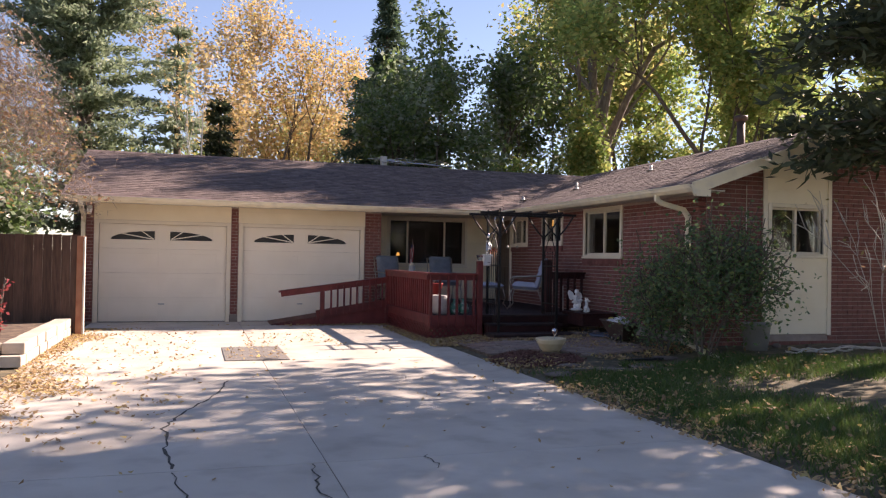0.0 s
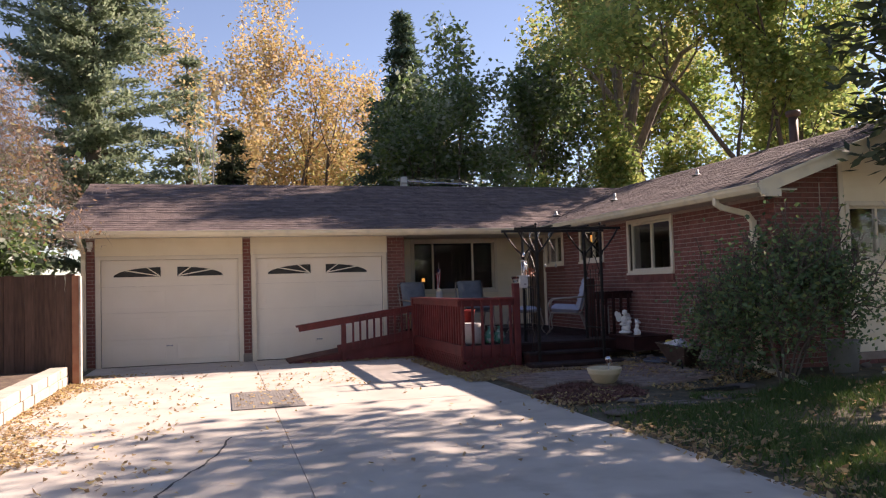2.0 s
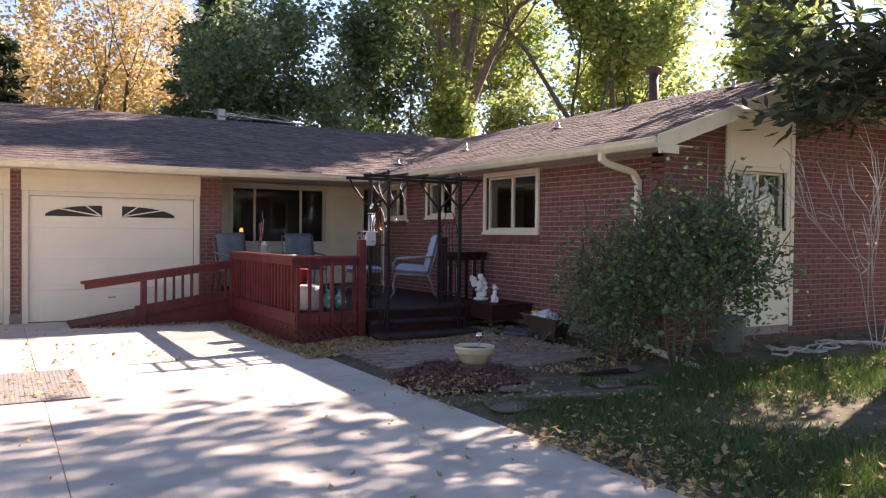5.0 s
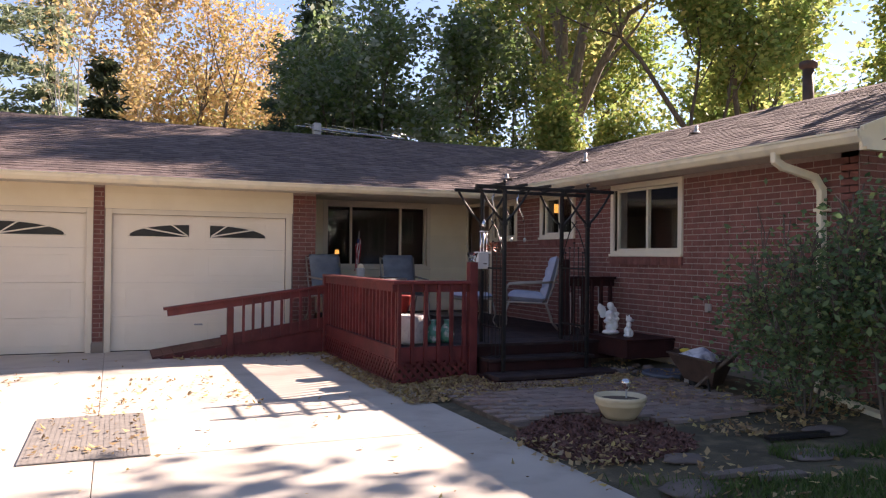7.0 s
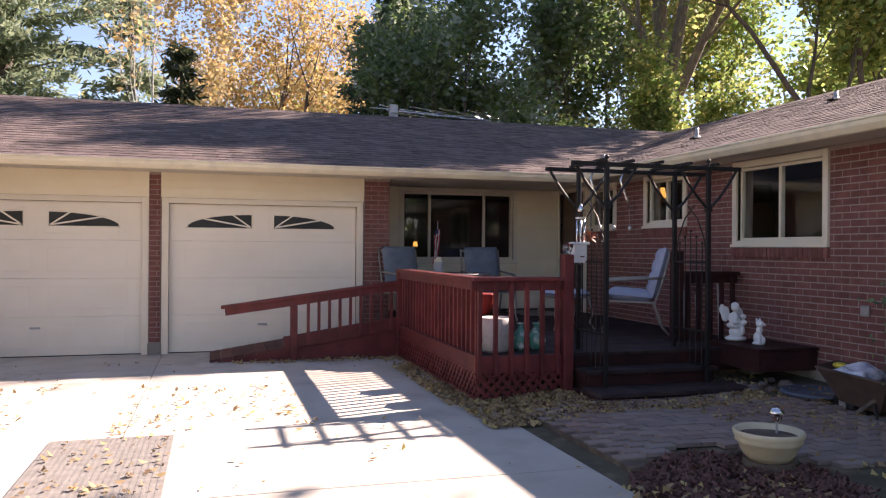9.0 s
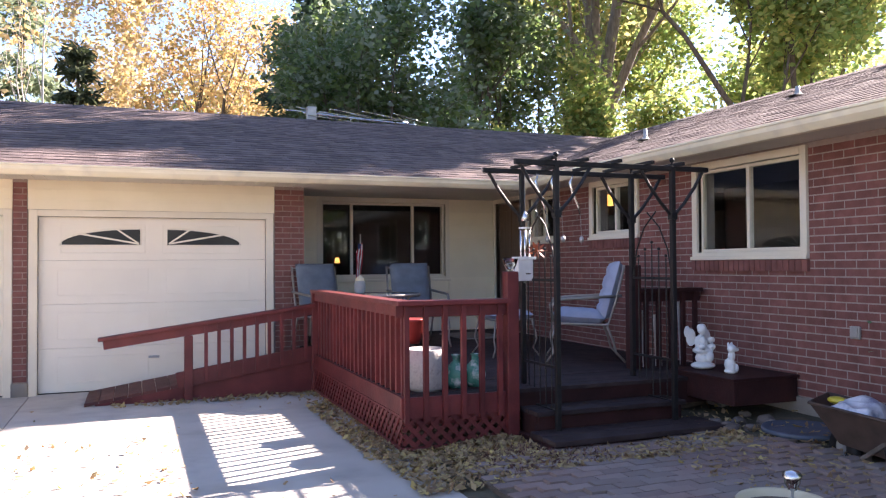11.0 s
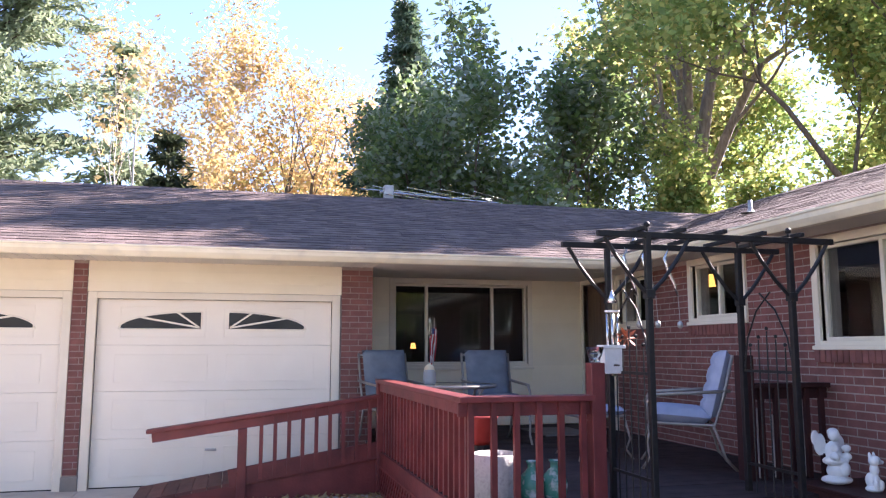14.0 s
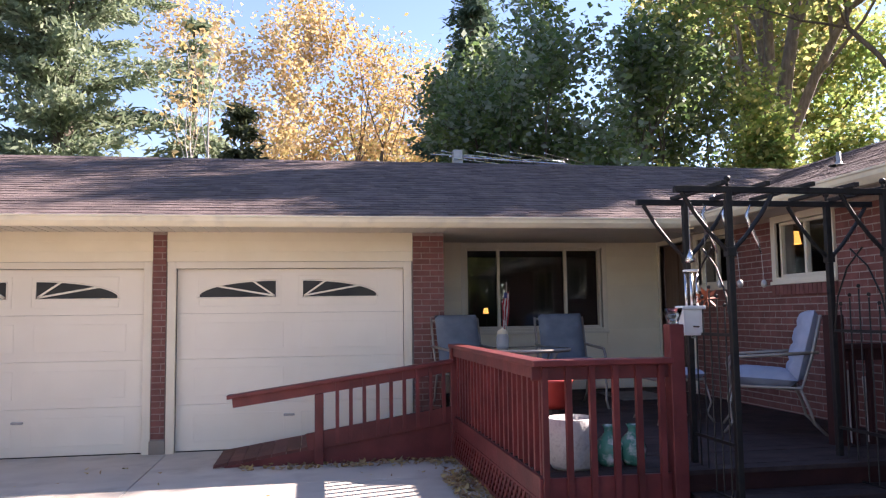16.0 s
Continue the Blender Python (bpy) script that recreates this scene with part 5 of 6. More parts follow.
for k in range(6):
    a = k * math.pi / 3
    part("tube", MB().tube([(cx + 0.042 * math.cos(a), cy + 0.042 * math.sin(a), 1.72), (cx + 0.042 * math.cos(a), cy + 0.042 * math.sin(a), 1.40 + 0.03 * (k % 3))], 0.009, 8), STEEL, chime, smooth=True)
part("sail", MB().box(cx - 0.015, cx + 0.015, cy - 0.002, cy + 0.002, 1.28, 1.36).tube([(cx, cy, 1.74), (cx, cy, 1.3)], 0.002, 4), STEEL, chime)
for k, (ox, oy) in enumerate(((0.17, -0.02), (0.30, -0.06), (0.50, -0.03))):
    hook = thing("hanging_ornament", (AX0 + ox, AY1 + oy, 2.0), "curved bright metal ornament with a dark bead, hung from the arbor", "ornament", "arbor ornaments")
    x0, y0 = AX0 + ox, AY1 + oy
    part("curl", MB().tube([(x0 - 0.02, y0, 2.21), (x0 - 0.05, y0, 2.14), (x0 - 0.02, y0, 2.04), (x0 + 0.03, y0, 1.94), (x0 + 0.05, y0, 1.86)], [0.004, 0.014, 0.014, 0.012, 0.004], 6), STEEL, hook, smooth=True)
    part("thread", MB().tube([(x0 + 0.05, y0, 1.86), (x0 + 0.06, y0, 1.68)], 0.002, 4), GALV, hook)
    part("bead", MB().ball((x0 + 0.06, y0, 1.65), 0.022, 8, 6, (1, 1, 1.3)), GALV, hook, smooth=True)
feeder = thing("bird_feeder", (5.13, 12.98, 1.30), "white hanging box feeder with a peg, by the gate post", "bird feeder")
part("box", MB().box(5.17, 5.31, 13.02, 13.10, 1.30, 1.475), PLASTER, feeder, soft=0.006)
part("lid", MB().box(5.155, 5.325, 13.0, 13.12, 1.475, 1.50), PLASTER, feeder, soft=0.005)
part("perch", MB().tube([(5.24, 13.02, 1.36), (5.24, 12.95, 1.36)], 0.006, 6), RUST, feeder)
part("glass_dish", MB().lathe([(0.03, 0), (0.05, 0.05), (0.065, 0.1), (0.058, 0.1), (0.045, 0.05), (0.02, 0.012)], (5.05, DY0 - 0.04, 1.385), 14), GLASS, feeder, "clear dish on the post", smooth=True)
leafy_thing = thing("leaf_ornament", (5.36, 13.0, 1.55), "rust-red maple leaf ornament on a thread", "ornament")
mb = MB()
for k in range(9):
    a = k * 2 * math.pi / 9
    mb.face((5.36, 13.05, 1.55), (5.36 + 0.05 * math.cos(a - 0.2), 13.04, 1.55 + 0.05 * math.sin(a - 0.2)), (5.36 + 0.095 * math.cos(a), 13.05, 1.55 + 0.095 * math.sin(a)), (5.36 + 0.05 * math.cos(a + 0.2), 13.06, 1.55 + 0.05 * math.sin(a + 0.2)))
part("leaf", mb, surf("rust_leaf", (0.30, 0.06, 0.02), (0.42, 0.12, 0.04), 20, 0.6), leafy_thing)
part("thread", MB().tube([(5.36, 13.05, 1.6), (5.36, 13.05, 2.2)], 0.002, 4), GALV, leafy_thing)


# ---- furniture on the deck ----
def cushion(w, d, t, tufts=3):
    """A padded cushion, w across (x), d deep (y), t thick, its seams pulled in."""
    n, m = 13, 17
    mb = MB()
    top, low = {}, {}
    for i in range(n):
        for j in range(m):
            u, v = i / (n - 1) * 2 - 1, j / (m - 1) * 2 - 1
            puff = (1 - abs(u) ** 4) ** 0.5 * (1 - abs(v) ** 6) ** 0.5
            groove = 1 - 0.22 * math.exp(-((((v + 1) * tufts / 2) % 1 - 0.0) / 0.09) ** 2) - 0.22 * math.exp(-((1 - ((v + 1) * tufts / 2) % 1) / 0.09) ** 2)
            h = t / 2 * puff * max(groove, 0.5)
            top[i, j] = len(mb.v)
            mb.v.append((u * w / 2, v * d / 2, h))
            low[i, j] = len(mb.v)
            mb.v.append((u * w / 2, v * d / 2, -h))
    for i in range(n - 1):
        for j in range(m - 1):
            mb.f.append((top[i, j], top[i + 1, j], top[i + 1, j + 1], top[i, j + 1]))
            mb.f.append((low[i, j], low[i, j + 1], low[i + 1, j + 1], low[i + 1, j]))
    return mb


def placed(mb, m):
    mb.v = [tuple(m @ Vector(p)) for p in mb.v]
    return mb


def patio_chair(m, fabric, label, group):
    """A metal patio chair facing -y, with seat and high back cushions, at the pose m."""
    ch = thing("patio_chair", m.translation, label, "chair", group)
    base = m
    part("seat_cushion", placed(cushion(0.52, 0.52, 0.17, 1), base @ pose(0, 0.0, 0.46, -4)), fabric, ch, "padded seat cushion", smooth=True)
    part("back_cushion", placed(cushion(0.52, 0.62, 0.17, 4), base @ pose(0, 0.33, 0.73, 75)), fabric, ch, "tufted high back cushion", smooth=True)
    for s in (-1, 1):
        x = s * 0.29
        side = part("side_frame", placed(MB().tube([(x, -0.28, 0.40), (x, 0.28, 0.38), (x, 0.36, 0.62), (x, 0.45, 0.99)], 0.014, 7), base), CHAIRFRAME, ch, smooth=True)
        part("armrest", placed(MB().tube([(x, -0.27, 0.41), (x, -0.29, 0.56), (x, -0.24, 0.64), (x, 0.1, 0.66), (x, 0.42, 0.68)], 0.015, 7), base), CHAIRFRAME, ch, smooth=True)
        part("leg", placed(MB().tube([(x, -0.24, 0.40), (x, -0.29, 0.24), (x, -0.27, 0.1), (x, -0.34, 0.0)], 0.013, 7), base), CHAIRFRAME, ch, smooth=True)
        part("leg", placed(MB().tube([(x, 0.26, 0.40), (x, 0.33, 0.22), (x, 0.36, 0.1), (x, 0.46, 0.0)], 0.013, 7), base), CHAIRFRAME, ch, smooth=True)
    for y, z in ((-0.27, 0.395), (0.28, 0.385), (0.445, 0.97)):
        part("crossbar", placed(MB().tube([(-0.29, y, z), (0.29, y, z)], 0.012, 6), base), CHAIRFRAME, ch, smooth=True)
    return ch


patio_chair(pose(6.6, 14.46, DECK_Z, 0, 0, -118), CUSHION, "patio chair with pale blue tufted cushions, beside the brick wall", "")
ott = thing("ottoman", (6.1, 15.2, DECK_Z), "low metal footstool with a pale blue cushion", "footstool")
part("cushion", placed(cushion(0.5, 0.5, 0.11, 1), pose(6.1, 15.2, DECK_Z + 0.45)), CUSHION, ott, smooth=True)
part("seat_frame", MB().tube([(5.87, 14.97, 0.83), (6.33, 14.97, 0.83), (6.33, 15.43, 0.83), (5.87, 15.43, 0.83), (5.87, 14.97, 0.83)], 0.012, 6), CHAIRFRAME, ott)
for sx_, sy_ in ((-1, -1), (1, -1), (1, 1), (-1, 1)):
    part("leg", MB().tube([(6.1 + sx_ * 0.22, 15.2 + sy_ * 0.22, 0.83), (6.1 + sx_ * 0.26, 15.2 + sy_ * 0.26, 0.62), (6.1 + sx_ * 0.23, 15.2 + sy_ * 0.23, 0.52), (6.1 + sx_ * 0.28, 15.2 + sy_ * 0.28, DECK_Z)], 0.011, 6), CHAIRFRAME, ott, smooth=True)
patio_chair(pose(5.56, 16.55, DECK_Z, 0, 0, 0), CUSHION_DARK, "patio chair with slate-blue cushion, back to the picture window", "slate-blue chairs")
patio_chair(pose(4.42, 16.62, DECK_Z, 0, 0, 12), CUSHION_DARK, "patio chair with slate-blue cushion, beside the brick pier", "slate-blue chairs")
tab = thing("patio_table", (4.85, 15.85, DECK_Z), "small round glass-topped metal patio table", "table")
part("tabletop", MB().lathe([(0.002, 0.02), (0.42, 0.02), (0.43, 0.012), (0.43, 0.0), (0.002, 0.0)], (4.85, 15.85, DECK_Z + 0.66), 28), GLASS, tab, "clear glass top")
part("rim", MB().lathe([(0.432, 0.025), (0.45, 0.02), (0.45, -0.005), (0.432, -0.01)], (4.85, 15.85, DECK_Z + 0.66), 28), CHAIRFRAME, tab, smooth=True)
for k in range(4):
    a = k * math.pi / 2 + 0.6
    part("leg", MB().tube([(4.85 + 0.4 * math.cos(a), 15.85 + 0.4 * math.sin(a), DECK_Z + 0.66), (4.85 + 0.2 * math.cos(a), 15.85 + 0.2 * math.sin(a), DECK_Z + 0.34), (4.85 + 0.36 * math.cos(a), 15.85 + 0.36 * math.sin(a), DECK_Z)], 0.013, 6), CHAIRFRAME, tab, smooth=True)
jar = thing("candle_jar", (4.62, 15.92, DECK_Z + 0.68), "frosted glass candle jar with a domed lid on the table", "jar")
part("jar", MB().lathe([(0.002, 0), (0.055, 0), (0.065, 0.03), (0.065, 0.12), (0.05, 0.15)], (4.62, 15.92, DECK_Z + 0.68), 16), GREYPLASTIC, jar, smooth=True)
part("lid", MB().lathe([(0.055, 0), (0.05, 0.03), (0.02, 0.05), (0.002, 0.07)], (4.62, 15.92, DECK_Z + 0.83), 16), BOWLCREAM, jar, smooth=True)

flag = thing("small_flag", (5.08, 17.6, 0.9), "small striped hand flag on a thin stick, hanging limp", "flag")
part("stick", MB().tube([(5.06, 17.60, DECK_Z), (5.09, 17.60, 1.86)], 0.006, 5), PALEBARK, flag)
CLOTH_RED, CLOTH_WHITE, CLOTH_BLUE = (surf(n_, a_, b_, 20, 0.9) for n_, a_, b_ in (("flag_red", (0.42, 0.03, 0.04), (0.5, 0.05, 0.06)), ("flag_white", (0.68, 0.66, 0.64), (0.75, 0.73, 0.7)), ("flag_blue", (0.03, 0.05, 0.15), (0.05, 0.07, 0.2))))
for k in range(7):
    pts = []
    for t in (0, 0.33, 0.66, 1):
        pts.append((5.088 - 0.012 * k - 0.02 * t + 0.01 * math.sin(k + 3 * t), 17.59 - 0.02 * math.sin(t * 4 + k), 1.74 - 0.42 * t - 0.022 * k))
    mb = MB()
    for a, b in zip(pts, pts[1:]):
        mb.hexa([(a[0] + 0.028, a[1], a[2]), (a[0] + 0.012, a[1] - 0.003, a[2]), (b[0] + 0.012, b[1] - 0.003, b[2]), (b[0] + 0.028, b[1], b[2]), (a[0] + 0.028, a[1] + 0.003, a[2]), (a[0] + 0.012, a[1], a[2]), (b[0] + 0.012, b[1], b[2]), (b[0] + 0.028, b[1] + 0.003, b[2])])
    part("stripe", mb, CLOTH_RED if k % 2 == 0 else CLOTH_WHITE, flag)
part("canton", MB().box(5.05, 5.09, 17.572, 17.58, 1.66, 1.73), CLOTH_BLUE, flag)

CROCK = surf("crazed_white_glaze", (0.36, 0.35, 0.34), (0.52, 0.50, 0.48), 26, 0.6, 0.5, 40, stain=((0.20, 0.19, 0.19), 0.7, 26))
pot = thing("crock", (4.43, 13.22, DECK_Z), "white crackled ceramic planter on the deck", "planter")
part("pot", MB().lathe([(0.002, 0), (0.13, 0), (0.15, 0.03), (0.165, 0.2), (0.17, 0.33), (0.155, 0.335), (0.15, 0.28), (0.002, 0.27)], (4.43, 13.22, DECK_Z), 24), CROCK, pot, smooth=True)
part("soil", MB().lathe([(0.002, 0.285), (0.15, 0.28)], (4.43, 13.22, DECK_Z), 18), SOIL, pot)
pot = thing("flower_pot", (4.56, 14.0, DECK_Z), "glossy red pot on a small stand", "planter")
part("pot", MB().lathe([(0.002, 0), (0.09, 0), (0.11, 0.05), (0.14, 0.2), (0.15, 0.22), (0.13, 0.22), (0.002, 0.17)], (4.56, 14.0, DECK_Z + 0.3), 20), TERRA, pot, smooth=True)
part("stand", MB().lathe([(0.10, 0), (0.10, 0.3), (0.09, 0.3), (0.09, 0)], (4.56, 14.0, DECK_Z), 12), IRON, pot)
VASE = surf("green_white_glaze", (0.05, 0.22, 0.16), (0.10, 0.32, 0.24), 14, 0.2, stain=((0.70, 0.72, 0.70), 1.0, 16))
for bx in (4.70, 4.87):
    bt = thing("vase", (bx, 13.24, DECK_Z), "squat green and white glazed vase on the deck", "vase", "green vases")
    part("vase", MB().lathe([(0.002, 0), (0.06, 0), (0.085, 0.04), (0.092, 0.11), (0.075, 0.17), (0.03, 0.22), (0.032, 0.25), (0.045, 0.27), (0.03, 0.265), (0.025, 0.22), (0.002, 0.2)], (bx, 13.24, DECK_Z), 18), VASE, bt, smooth=True)
dm = thing("doormat", (6.6, 17.6, DECK_Z), "dark doormat on the deck at the front door", "doormat")
part("mat", MB().box(6.3, 6.95, 16.9, 17.8, DECK_Z + 0.004, DECK_Z + 0.02), RUBBERMAT, dm, soft=0.005)
for k, (x, h) in enumerate(((6.86, 0.55), (7.02, 0.5), (7.3, 0.62))):
    w = thing("leaning_board", (x, 13.7, DECK_Z), "pale wooden board leaning by the deck rail", "board", "leaning boards")
    part("board", MB().beam((x, 13.66, DECK_Z), (x + 0.02, 13.72, DECK_Z + h), 0.05 + 0.02 * (k % 2), 0.02, (0, 1, 0)), PALEBARK, w, soft=0.004)

# ---- along the wing wall ----
bench = thing("planter_box", (7.2, 12.75, 0.1), "dark red wooden planter box beside the brick wall", "planter")
for y0, y1, z0, z1, x0, x1 in ((12.38, 13.2, 0.26, 0.46, 6.80, 6.84), (12.38, 12.42, 0.26, 0.46, 6.84, 7.48), (13.16, 13.2, 0.26, 0.46, 6.84, 7.48)):
    part("side_board", MB().box(x0, x1, y0, y1, z0, z1), DARKRED_SHADED, bench, soft=0.005)
part("top_board", MB().box(6.78, 7.488, 12.36, 13.19, 0.462, 0.485), DARKRED_SHADED, bench, soft=0.005)
part("box_bottom", MB().box(6.84, 7.48, 12.42, 13.16, 0.265, 0.29), REDWOOD, bench)
part("foot", MB().box(7.12, 7.40, 12.9, 13.1, 0.05, 0.265), FOUNDATION, bench, "concrete block foot")


def statue(name, x, y, z, parts, label):
    mb = MB()
    for c, r, sq in parts:
        mb.ball((x + c[0], y + c[1], z + c[2]), r, 12, 8, (1, 1, 1))
        if sq:
            for i in range(len(mb.v) - 12 * 9, len(mb.v)):
                px, py, pz = mb.v[i]
                mb.v[i] = (x + c[0] + (px - x - c[0]) * sq[0], y + c[1] + (py - y - c[1]) * sq[1], z + c[2] + (pz - z - c[2]) * sq[2])
    ob = part(name, mb, PLASTER, None, label, smooth=True)
    rm = ob.modifiers.new("one_skin", 'REMESH')
    rm.mode, rm.voxel_size, rm.use_smooth_shade = 'VOXEL', 0.005, True
    return tagged(ob, label, "statue")


ang = [((0, 0, 0.035), 0.10, (1.15, 1, 0.35)), ((0, 0, 0.1), 0.07, (1, 1, 0.8)), ((0, 0, 0.17), 0.085, (1.15, 1, 0.45)), ((0, 0.02, 0.235), 0.062, (1, 0.85, 1.25)), ((-0.005, 0.0, 0.355), 0.043, None), ((0.005, 0.02, 0.375), 0.04, (1.1, 1, 0.8)),
       ((-0.09, 0.05, 0.285), 0.06, (0.9, 0.22, 1.35)), ((-0.13, 0.05, 0.335), 0.04, (0.9, 0.25, 1.4)), ((0.08, 0.05, 0.28), 0.055, (0.9, 0.22, 1.3)), ((-0.05, -0.05, 0.205), 0.03, (1, 1.4, 1)), ((0.055, -0.05, 0.205), 0.03, (1, 1.4, 1)), ((0.045, -0.06, 0.265), 0.028, (1.3, 1, 1)), ((-0.035, -0.04, 0.265), 0.026, (0.9, 1.3, 1.3)), ((0.02, -0.07, 0.12), 0.035, (1, 1, 1.5))]
statue("angel_statue", 6.99, 12.98, 0.484, ang, "white plaster winged garden figure on a pedestal")
pup = [((0, 0, 0.02), 0.06, (1, 1, 0.4)), ((0, 0.01, 0.075), 0.05, (0.9, 1.1, 1.2)), ((0, -0.01, 0.15), 0.036, (0.9, 0.9, 1.3)), ((0, -0.015, 0.215), 0.04, (1, 1.05, 0.9)), ((0.035, -0.03, 0.205), 0.02, (1.4, 0.9, 0.8)), ((-0.025, 0.0, 0.25), 0.014, (0.8, 0.8, 1.6)), ((0.015, 0.005, 0.25), 0.014, (0.8, 0.8, 1.6)), ((-0.02, -0.04, 0.05), 0.02, (1, 1, 1.8)), ((0.025, -0.04, 0.05), 0.02, (1, 1, 1.8))]
statue("animal_statue", 7.02, 12.66, 0.484, pup, "small white plaster garden figure of a sitting pet")

wb = thing("wheelbarrow", (6.85, 11.25, 0.08), "brown metal wheelbarrow with a torn bag in it", "wheelbarrow")
tray = MB()
lo = [(6.72, 10.88, 0.17), (7.00, 11.02, 0.17), (6.98, 11.42, 0.20), (6.72, 11.28, 0.20)]
hi = [(6.63, 10.72, 0.43), (7.10, 10.98, 0.42), (7.06, 11.68, 0.46), (6.62, 11.44, 0.46)]
for k in range(4):
    j = (k + 1) % 4
    tray.face(lo[k], lo[j], hi[j], hi[k])
tray.face(*lo[::-1])
tr = part("tray", tray, RUST, wb, soft=0.0)
so = tr.modifiers.new("thickness", 'SOLIDIFY')
so.thickness = 0.008
part("tray_rim", MB().tube(hi + [hi[0]], 0.012, 6), RUST, wb, smooth=True)
for a, b in (((6.69, 11.08, 0.14), (6.72, 10.37, 0.68)), ((7.0, 11.32, 0.16), (7.06, 10.72, 0.60))):
    part("handle", MB().beam(a, b, 0.03, 0.03), BARK, wb, "dark wooden handle", soft=0.006)
    part("leg", MB().tube([(a[0], a[1] * 0.75 + b[1] * 0.25, 0.25), (a[0], a[1] * 0.7 + b[1] * 0.3, gz(a[0], 10.95))], 0.012, 6), IRON, wb)
mbw = MB().lathe([(0.06, -0.035), (0.12, -0.045), (0.15, -0.02), (0.15, 0.02), (0.12, 0.045), (0.06, 0.035)], (0, 0, 0), 20)
wheel = part("wheel", placed(mbw, pose(6.80, 11.30, 0.16, 90, 0, 75)), IRON, wb, "black rubber tyre", smooth=True)
part("rim", placed(MB().lathe([(0.002, -0.02), (0.065, -0.03), (0.065, 0.03), (0.002, 0.02)], (0, 0, 0), 16), pose(6.80, 11.30, 0.16, 90, 0, 75)), GALV, wheel)
bag = thing("plastic_bag", (6.8, 11.2, 0.35), "crumpled white and yellow printed plastic bag in the wheelbarrow", "bag")
BAGMAT = surf("printed_bag", (0.66, 0.66, 0.70), (0.78, 0.78, 0.80), 9, 0.35, 0.3, 20, stain=((0.08, 0.10, 0.20), 0.9, 9))
mb = cushion(0.30, 0.34, 0.14, 2)
mb.v = [(x + 0.05 * noise.noise((x * 6, y * 6, z * 6)), y + 0.05 * noise.noise((x * 6 + 9, y * 6, z * 6)), z + 0.07 * noise.noise((x * 7, y * 7 + 5, z * 5))) for x, y, z in mb.v]
part("sack", placed(mb, pose(6.82, 11.18, 0.43, 0, 10, -75)), BAGMAT, bag, smooth=True)
part("yellow_corner", MB().ball((6.80, 11.36, 0.475), 0.06, 10, 7, (0.9, 1.3, 0.45)), surf("yellow_film", (0.55, 0.42, 0.03), (0.65, 0.5, 0.06), 8, 0.35), bag, "crumpled yellow corner", smooth=True)
lid = thing("tub_lid", (7.05, 11.85, 0.17), "blue-grey plastic lid lying on the soil", "lid")
part("lid", MB().lathe([(0.002, 0.02), (0.27, 0.02), (0.3, 0.035), (0.31, 0.02), (0.31, 0.0), (0.002, 0.0)], (7.0, 11.85, gz(7.0, 11.85) + 0.01), 28), BLUEPLASTIC, lid, smooth=True)
plate = thing("outlet_cover", (7.49, 11.9, 0.86), "grey metal outlet cover on the brick wall", "outlet")
part("plate", MB().box(7.468, 7.493, 11.75, 11.84, 0.835, 0.935), GALV, plate, soft=0.006)
part("flap", MB().box(7.455, 7.469, 11.762, 11.828, 0.85, 0.92), GALV, plate, soft=0.004)

# bowl planter with a small solar lamp, on a dark base
bowl = thing("bowl_planter", (5.15, 10.2, 0.03), "wide cream banded bowl planter with soil on a dark base", "planter")
B = (5.15, 10.2, gz(5.15, 10.2))
part("bowl", MB().lathe([(0.002, 0.06), (0.12, 0.06), (0.155, 0.10), (0.19, 0.17), (0.205, 0.18), (0.2, 0.195), (0.213, 0.215), (0.218, 0.24), (0.21, 0.25), (0.195, 0.24), (0.182, 0.21), (0.002, 0.20)], B, 32), BOWLCREAM, bowl, smooth=True)
part("base", MB().lathe([(0.002, 0.0), (0.17, 0.0), (0.15, 0.06), (0.002, 0.06)], B, 20), SOIL, bowl, "dark base")
part("soil", MB().lathe([(0.002, 0.225), (0.1, 0.222), (0.186, 0.212)], B, 20), SOIL, bowl)
sl = thing("solar_light", (B[0] + 0.06, B[1], B[2] + 0.22), "small solar garden light with a clear lens stuck in the bowl", "garden light")
part("stake", MB().tube([(B[0] + 0.06, B[1], B[2] + 0.21), (B[0] + 0.06, B[1], B[2] + 0.30)], 0.008, 6), GALV, sl)
part("lens", MB().lathe([(0.02, 0.0), (0.035, 0.03), (0.04, 0.06)], (B[0] + 0.06, B[1], B[2] + 0.29), 14), GLASS, sl, smooth=True)
part("cap", MB().lathe([(0.045, 0.0), (0.045, 0.015), (0.03, 0.03), (0.002, 0.035)], (B[0] + 0.06, B[1], B[2] + 0.35), 14), STEEL, sl, smooth=True)

tub = thing("grey_tub", (7.95, 9.3, gz(7.95, 9.3)), "grey plastic tub standing at the wing corner", "tub")
part("tub", MB().lathe([(0.002, 0.0), (0.16, 0.0), (0.2, 0.36), (0.215, 0.37), (0.215, 0.39), (0.19, 0.39), (0.155, 0.05), (0.002, 0.04)], (7.95, 9.3, gz(7.95, 9.3)), 24), GREYPLASTIC, tub, smooth=True)
cable = thing("wall_cable", (8.2, 9.85, 0.3), "thin pale cable running up the gable bricks", "cable")
part("cable", MB().tube([(8.2, GABLE_Y - 0.014, 0.25), (8.2, GABLE_Y - 0.014, 2.6)], 0.007, 5), PALEBARK, cable)
hose = thing("garden_hose", (8.9, 8.9, 0.2), "pale garden hose in loose loops on the bed", "hose")
pts = []
